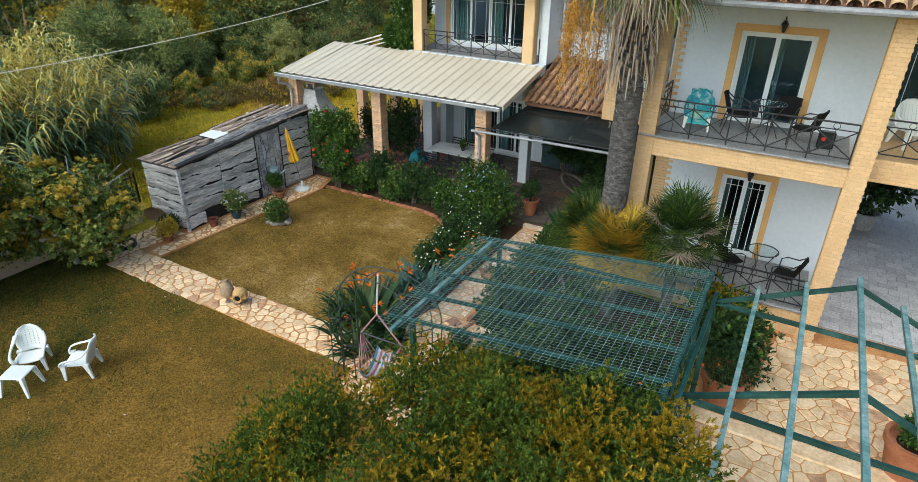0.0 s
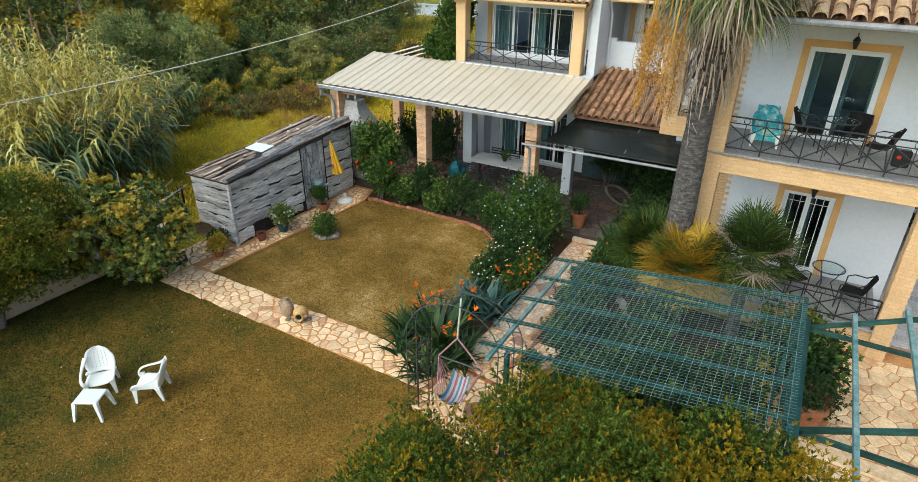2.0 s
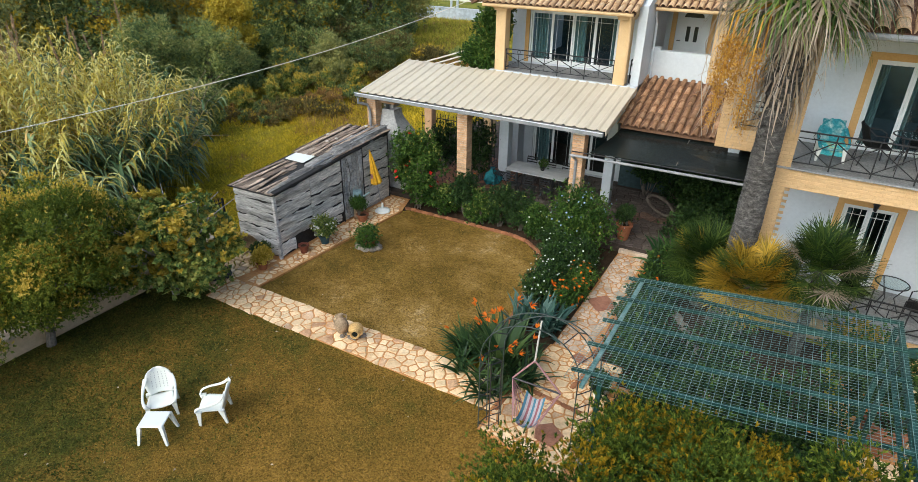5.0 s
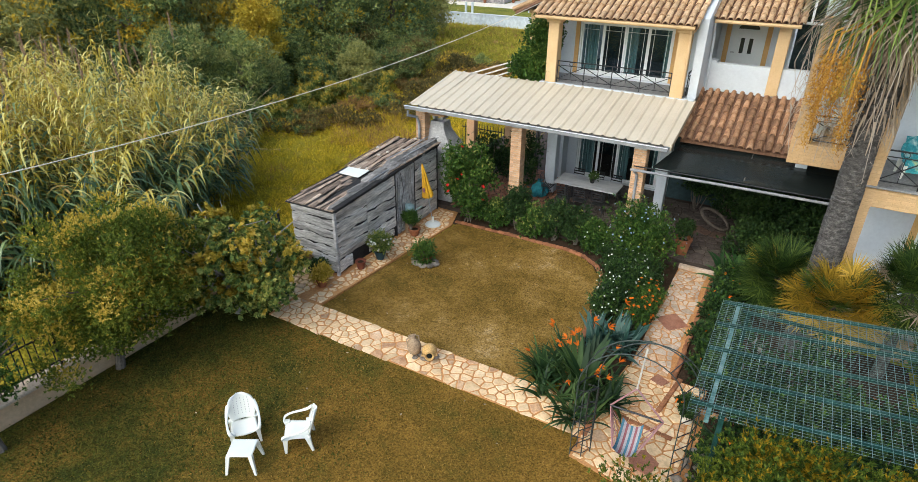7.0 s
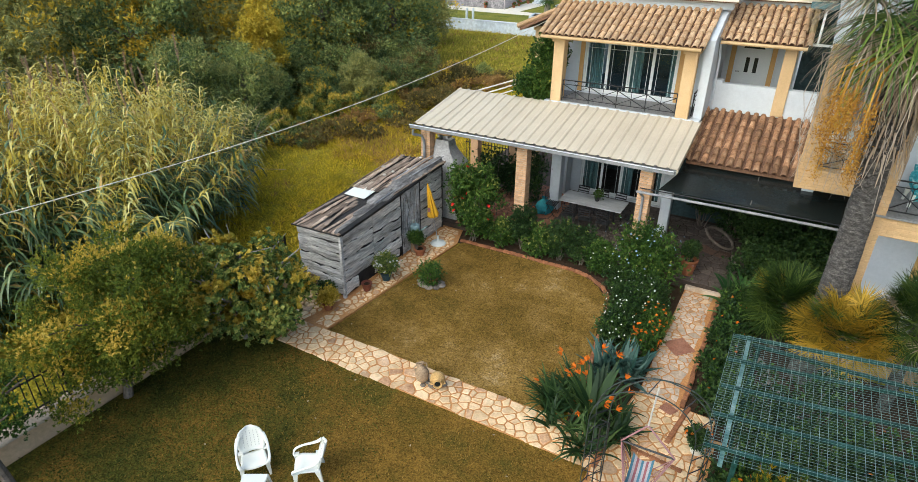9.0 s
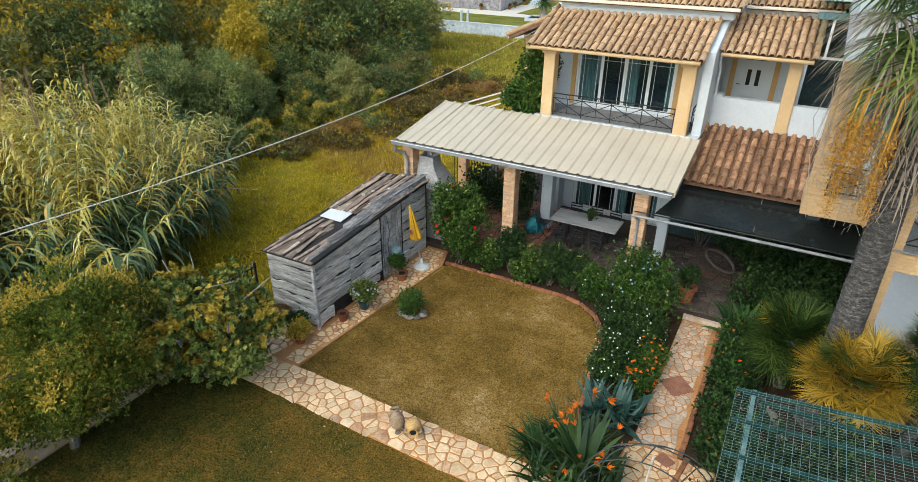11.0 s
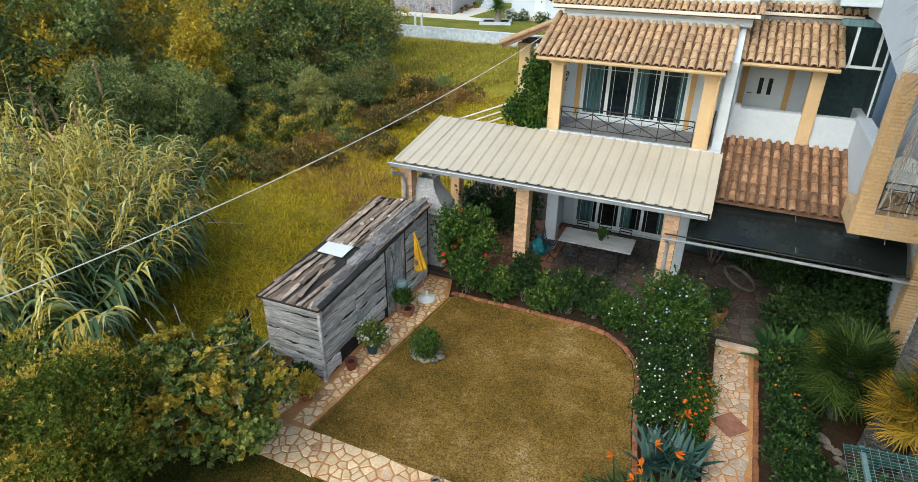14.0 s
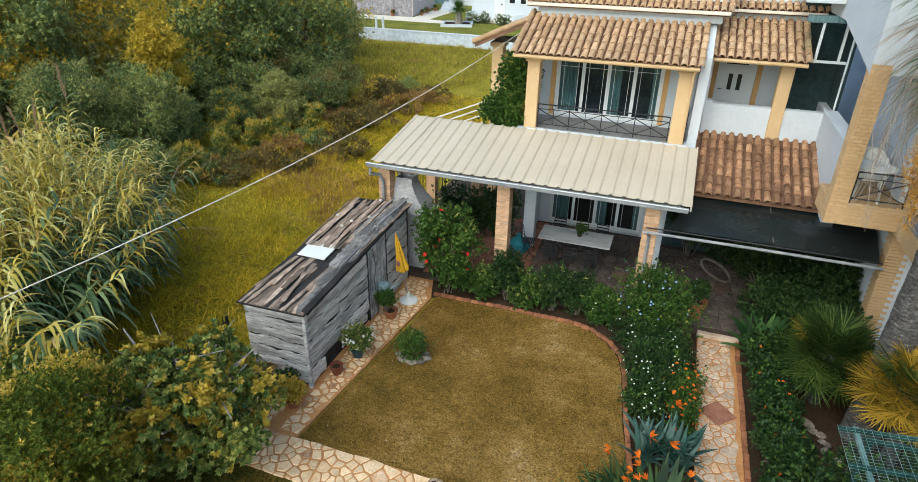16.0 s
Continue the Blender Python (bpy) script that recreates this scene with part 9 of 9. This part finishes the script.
def wicker_chair(at, turn, label, group):
    th = thing("wicker_armchair", label, "chair", group=group)
    rows = [[(0.24 * u, -0.22 + 0.42 * t, 0.42 - 0.03 * math.sin(math.pi * t)) for u in np.linspace(-1, 1, 5)] for t in np.linspace(0, 1, 5)]
    part("seat", loft(rows, 0.025), WICKER, th)
    rows = [[(0.25 * u, 0.2 + 0.14 * t - 0.08 * u * u, 0.42 + 0.4 * t) for u in np.linspace(-1, 1, 7)] for t in np.linspace(0, 1, 5)]
    part("backrest", loft(rows, 0.02), WICKER, th)
    for s in (-1, 1):
        part("armrest", Shape().tube([(s * 0.24, -0.24, 0.0), (s * 0.27, -0.22, 0.58), (s * 0.28, -0.1, 0.65), (s * 0.28, 0.12, 0.66), (s * 0.24, 0.26, 0.78)], 0.014, 6), IRON, th)
        part("leg", Shape().tube([(s * 0.25, 0.28, 0), (s * 0.25, 0.2, 0.42)], 0.013, 6), IRON, th)
    th.matrix_basis = Matrix.Translation(at) @ pose(0, 0, 0, 0, 0, turn)
    return th


def glass_table(at, label):
    x, y, z = at
    th = thing("glass_table", label, "table", at)
    ring = [(x + 0.32 * math.cos(a), y + 0.32 * math.sin(a), z + 0.7) for a in np.linspace(0, 2 * math.pi, 25)]
    part("rim", Shape().tube(ring, 0.014, 6, caps=False), IRON, th)
    part("tabletop", Shape().lathe(x, y, [(0.315, z + 0.697), (0.315, z + 0.705)], 24), GLASS, th)
    for k in range(3):
        a = k * 2.094
        part("leg", Shape().tube([(x + 0.3 * math.cos(a), y + 0.3 * math.sin(a), z + 0.7), (x + 0.12 * math.cos(a), y + 0.12 * math.sin(a), z + 0.35), (x + 0.28 * math.cos(a), y + 0.28 * math.sin(a), z)], 0.012, 5), IRON, th)
    return th


glass_table((-0.3, 13.75, D0 + 0.015), "small round glass table on the balcony")
w1 = wicker_chair((-0.85, 13.8, D0 + 0.015), 100, "dark wicker armchair on the balcony", "wicker armchairs")
for x, y, z, a in ((0.45, 13.55, D0 + 0.015, -110), (0.0, 14.2, D0 + 0.015, -10)):
    copy_thing(w1, Matrix.Translation((x, y, z)) @ pose(0, 0, 0, 0, 0, a) @ Matrix.Scale(0.9, 4))
glass_table((0.3, 13.75, D1 + 0.02), "small round glass table on the lower terrace")
for x, y, a in ((-0.35, 13.6, 130), (0.85, 13.5, -105)):
    c = copy_thing(w1, Matrix.Translation((x, y, D1 + 0.02)) @ pose(0, 0, 0, 0, 0, a))
    c["label"] = "dark wicker armchair on the lower terrace"
# chair draped with teal patterned towels
drape = plastic_chair("white plastic chair draped with teal towels")
TOWEL = surface("patterned_towel", [(0.016, 0.15, 0.2), (0.04, 0.27, 0.31), (0.5, 0.58, 0.54)], 5.0, 0.9, 0.2, 4, 0.25)
rows = [[(0.24 * u, 0.1 + 0.24 * t + 0.012 * math.sin(u * 7), 0.4 + 0.42 * t) for u in np.linspace(-1, 1, 9)] for t in np.linspace(-0.15, 1.05, 7)]
part("towel", loft(rows, 0.02), TOWEL, drape, "teal patterned towel")
rows = [[(0.27 * u, -0.3 + 0.42 * t, 0.4 - 0.3 * max(0, 0.2 - t) * 4 + 0.012 * math.sin(u * 8)) for u in np.linspace(-1, 1, 9)] for t in np.linspace(0, 1, 8)]
part("towel", loft(rows, 0.02), surface("yellow_towel", [(0.03, 0.26, 0.32), (0.08, 0.42, 0.44), (0.55, 0.52, 0.18)], 6, 0.9, 0.2), drape, "teal and yellow towel")
for c in drape.children:
    if c.name.split(".")[0] in ("seat", "backrest", "armrest"):
        c.data.materials[0] = TOWEL
drape.matrix_basis = Matrix.Translation((-1.62, 13.7, D0 + 0.015)) @ pose(0, 0, 0, 0, 0, 8) @ Matrix.Scale(0.9, 4)
white_set = plastic_chair("white plastic chair on the side balcony")
white_set.matrix_basis = Matrix.Translation((-3.1, 15.6, 4.0)) @ pose(0, 0, 0, 0, 0, -10)
wt = thing("plastic_table", "round white plastic table on the side balcony", "table", (-3.2, 14.95, 4.0))
part("tabletop", Shape().lathe(-3.2, 14.95, [(0.38, 4.68), (0.4, 4.7), (0.4, 4.715), (0.0, 4.715)], 22), PLASTIC, wt)
for k in range(4):
    a = k * math.pi / 2 + 0.5
    part("leg", Shape().tube([(-3.2 + 0.25 * math.cos(a), 14.95 + 0.25 * math.sin(a), 4.69), (-3.2 + 0.33 * math.cos(a), 14.95 + 0.33 * math.sin(a), 4.0)], 0.022, 6), PLASTIC, wt)
w2 = copy_thing(white_set, Matrix.Translation((2.3, 14.6, 3.9)) @ pose(0, 0, 0, 0, 0, 30))
w2["label"] = "white plastic chair on the neighbouring balcony"
bagb = thing("shopping_bag", "dark carrier bag with a red ball pattern", "bag", (0.85, 13.6, D0 + 0.015))
part("body", Shape().cbox(0.7, 13.5, D0 + 0.015, 1.0, 13.68, D0 + 0.36, 0.03), AWNING, bagb)
part("print", Shape().lathe(0, 0, [(0.04, 0), (0.0, 0.004)], 12), PETAL_RED, bagb, "round red print")
pr = bagb.children[-1]
pr.matrix_basis = pose(0.8, 13.495, D0 + 0.22, 90, 0, 0)


def wall_lantern(x, y, z):
    th = thing("wall_lantern", "black iron wall lantern over a door", "lamp", (x, y, z), group="wall lanterns")
    part("bracket", Shape().tube([(x, y, z + 0.12), (x, y - 0.1, z + 0.16), (x, y - 0.14, z + 0.08)], 0.012, 6), IRON, th)
    part("lantern", Shape().lathe(x, y - 0.14, [(0.03, z - 0.14), (0.06, z), (0.075, z + 0.02), (0.03, z + 0.09), (0.0, z + 0.1)], 6), IRON, th)
    return th


wall_lantern(-0.42, 14.72, 5.98)
wall_lantern(-0.36, 14.72, 2.72)
wall_lantern(-5.85, 20.0, 6.12)

# dry leaves on the lawns
rngl = np.random.default_rng(77)
k = 46
xy = np.stack([rngl.uniform(-13.5, -7.2, k), np.where(rngl.random(k) < 0.6, rngl.uniform(1.5, 7.0, k), rngl.uniform(8.3, 13.3, k))], 1)
way = np.stack([rngl.normal(size=k), rngl.normal(size=k), np.zeros(k)], 1)
solo("fallen_leaves", leaf_mesh("fallen_leaves", np.concatenate([xy, np.full((k, 1), 0.045)], 1), way, np.repeat([[0, 0, 1.0]], k, 0) + 0.3 * rngl.normal(size=(k, 3)), 0.06, 0.035, [FROND_DEAD]), None, "small dry pale leaves scattered on the lawn", "leaves", kind="stuff")

# ---- paving stones, last ----
PAVE = random.Random(5)
pave(PAVE, path, "paving_stone", [(-13.95, 7.08), (-6.12, 7.08), (-6.12, 8.04), (-13.95, 8.04)], 0.27, 0.03, [STONE, STONE_RUST], 0.03)
pave(PAVE, shed_path, "paving_stone", [(-13.65, 8.08), (-13.22, 8.08), (-12.75, 13.6), (-13.05, 14.5), (-13.65, 14.5)], 0.24, 0.026, [STONE, STONE_RUST], 0.04)
pave(PAVE, shed_path, "paving_stone", [(-14.9, 7.5), (-13.98, 7.25), (-13.98, 8.05), (-13.68, 9.3), (-14.9, 9.3)], 0.26, 0.026, [STONE, STONE_RUST], 0.04)
pave(PAVE, walk_path, "paving_stone", [(-5.83, 9.62), (-5.06, 9.62), (-5.06, 14.5), (-5.83, 14.5)], 0.23, 0.03, [STONE_PALE, STONE_RUST], 0.026)
pave(PAVE, arch_floor, "paving_stone", [(-6.08, 6.57), (-4.32, 6.22), (-4.27, 9.58), (-5.88, 9.58), (-6.08, 8.07)], 0.28, 0.029, [STONE, STONE_RUST], 0.03)
part("red_diamond", flat([(-5.42, 12.12), (-5.05, 11.72), (-5.42, 11.32), (-5.8, 11.72)], 0.046, 0.03), STONE_RED, walk_path, "red stone diamond inset")
part("red_diamond", flat([(-4.95, 7.35), (-4.65, 7.15), (-4.75, 6.8), (-5.1, 6.85), (-5.2, 7.15)], 0.046, 0.03), STONE_RED, arch_floor, "red stone inset")
part("red_diamond", flat([(-5.25, 9.6), (-4.98, 9.45), (-5.1, 9.25), (-5.35, 9.35)], 0.046, 0.03), STONE_RED, arch_floor, "red stone inset")
for a, b in (((-4.8, 9.68), (-5.0, 8.37)), ((-6.04, 8.02), (-4.4, 7.84)), ((-5.98, 8.6), (-6.04, 7.0))):
    a, b = Vector((*a, 0)), Vector((*b, 0))
    for k in range(int((b - a).length / 0.21)):
        q = a.lerp(b, (k + 0.5) * 0.21 / (b - a).length)
        piece("edging_brick", brick_me, arch_floor, pose(q.x, q.y, 0.008 + PAVE.uniform(-0.004, 0.004), 0, 0, math.degrees(math.atan2(b.y - a.y, b.x - a.x))))
pave(PAVE, terrace, "paving_stone", [(-0.3, 2.0), (6.5, 2.0), (6.5, 9.05), (-0.3, 9.05)], 0.36, 0.02, [STONE, STONE_RUST], 0.02, 300, (1.5, 7))
pave(PAVE, terrace, "paving_stone", [(0.6, 9.4), (6.5, 9.4), (6.5, 13.3), (1.0, 12.6)], 0.34, 0.022, [STONE, STONE_RUST], 0.022, 200, (1.5, 10))
pave(PAVE, terrace, "outer_stone", [(2.0, -6.0), (6.5, -6.0), (6.5, 1.97), (-0.1, 1.97)], 0.5, 0.02, [STONE, STONE_RUST], 0.024, 0, (1.5, 2))
pave(PAVE, patio, "patio_stone", [(-7.5, 14.8), (-2.7, 14.8), (-2.7, 19.0), (-7.5, 19.0)], 0.34, 0.155, [PATIO_SHADE, STONE_DARK], 0.025, 200, (-5.5, 15))
pave(PAVE, patio, "patio_stone", [(-10.6, 14.75), (-7.5, 14.75), (-7.5, 19.4), (-10.6, 19.4)], 0.36, 0.155, [PATIO_SHADE, STONE_DARK], 0.025, 120, (-10, 15))
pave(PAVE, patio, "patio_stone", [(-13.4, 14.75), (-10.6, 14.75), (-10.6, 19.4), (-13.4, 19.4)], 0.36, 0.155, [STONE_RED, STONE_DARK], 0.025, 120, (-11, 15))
slab_me = Shape().cbox(-0.195, -0.125, -0.03, 0.195, 0.125, 0.012, 0.006).mesh("slab", GREY_STONE)
for i in range(13):
    for j in range(20):
        x = 1.55 + i * 0.4 + (0.2 if j % 2 else 0)
        y = 13.55 + j * 0.26
        if x < 5.6:
            piece("slab", slab_me, court, pose(x, y, 0.022 + PAVE.uniform(-0.003, 0.003)))
rest = Shape()
for i in range(11):
    for j in range(36):
        x, y = 1.6 + i * 0.4 + (0.2 if j % 2 else 0), 18.75 + j * 0.26
        rest.cbox(x - 0.195, y - 0.125, -0.01, x + 0.195, y + 0.125, 0.034, 0.006)
part("slabs_beyond", rest, GREY_STONE, court)["kind"] = "stuff"
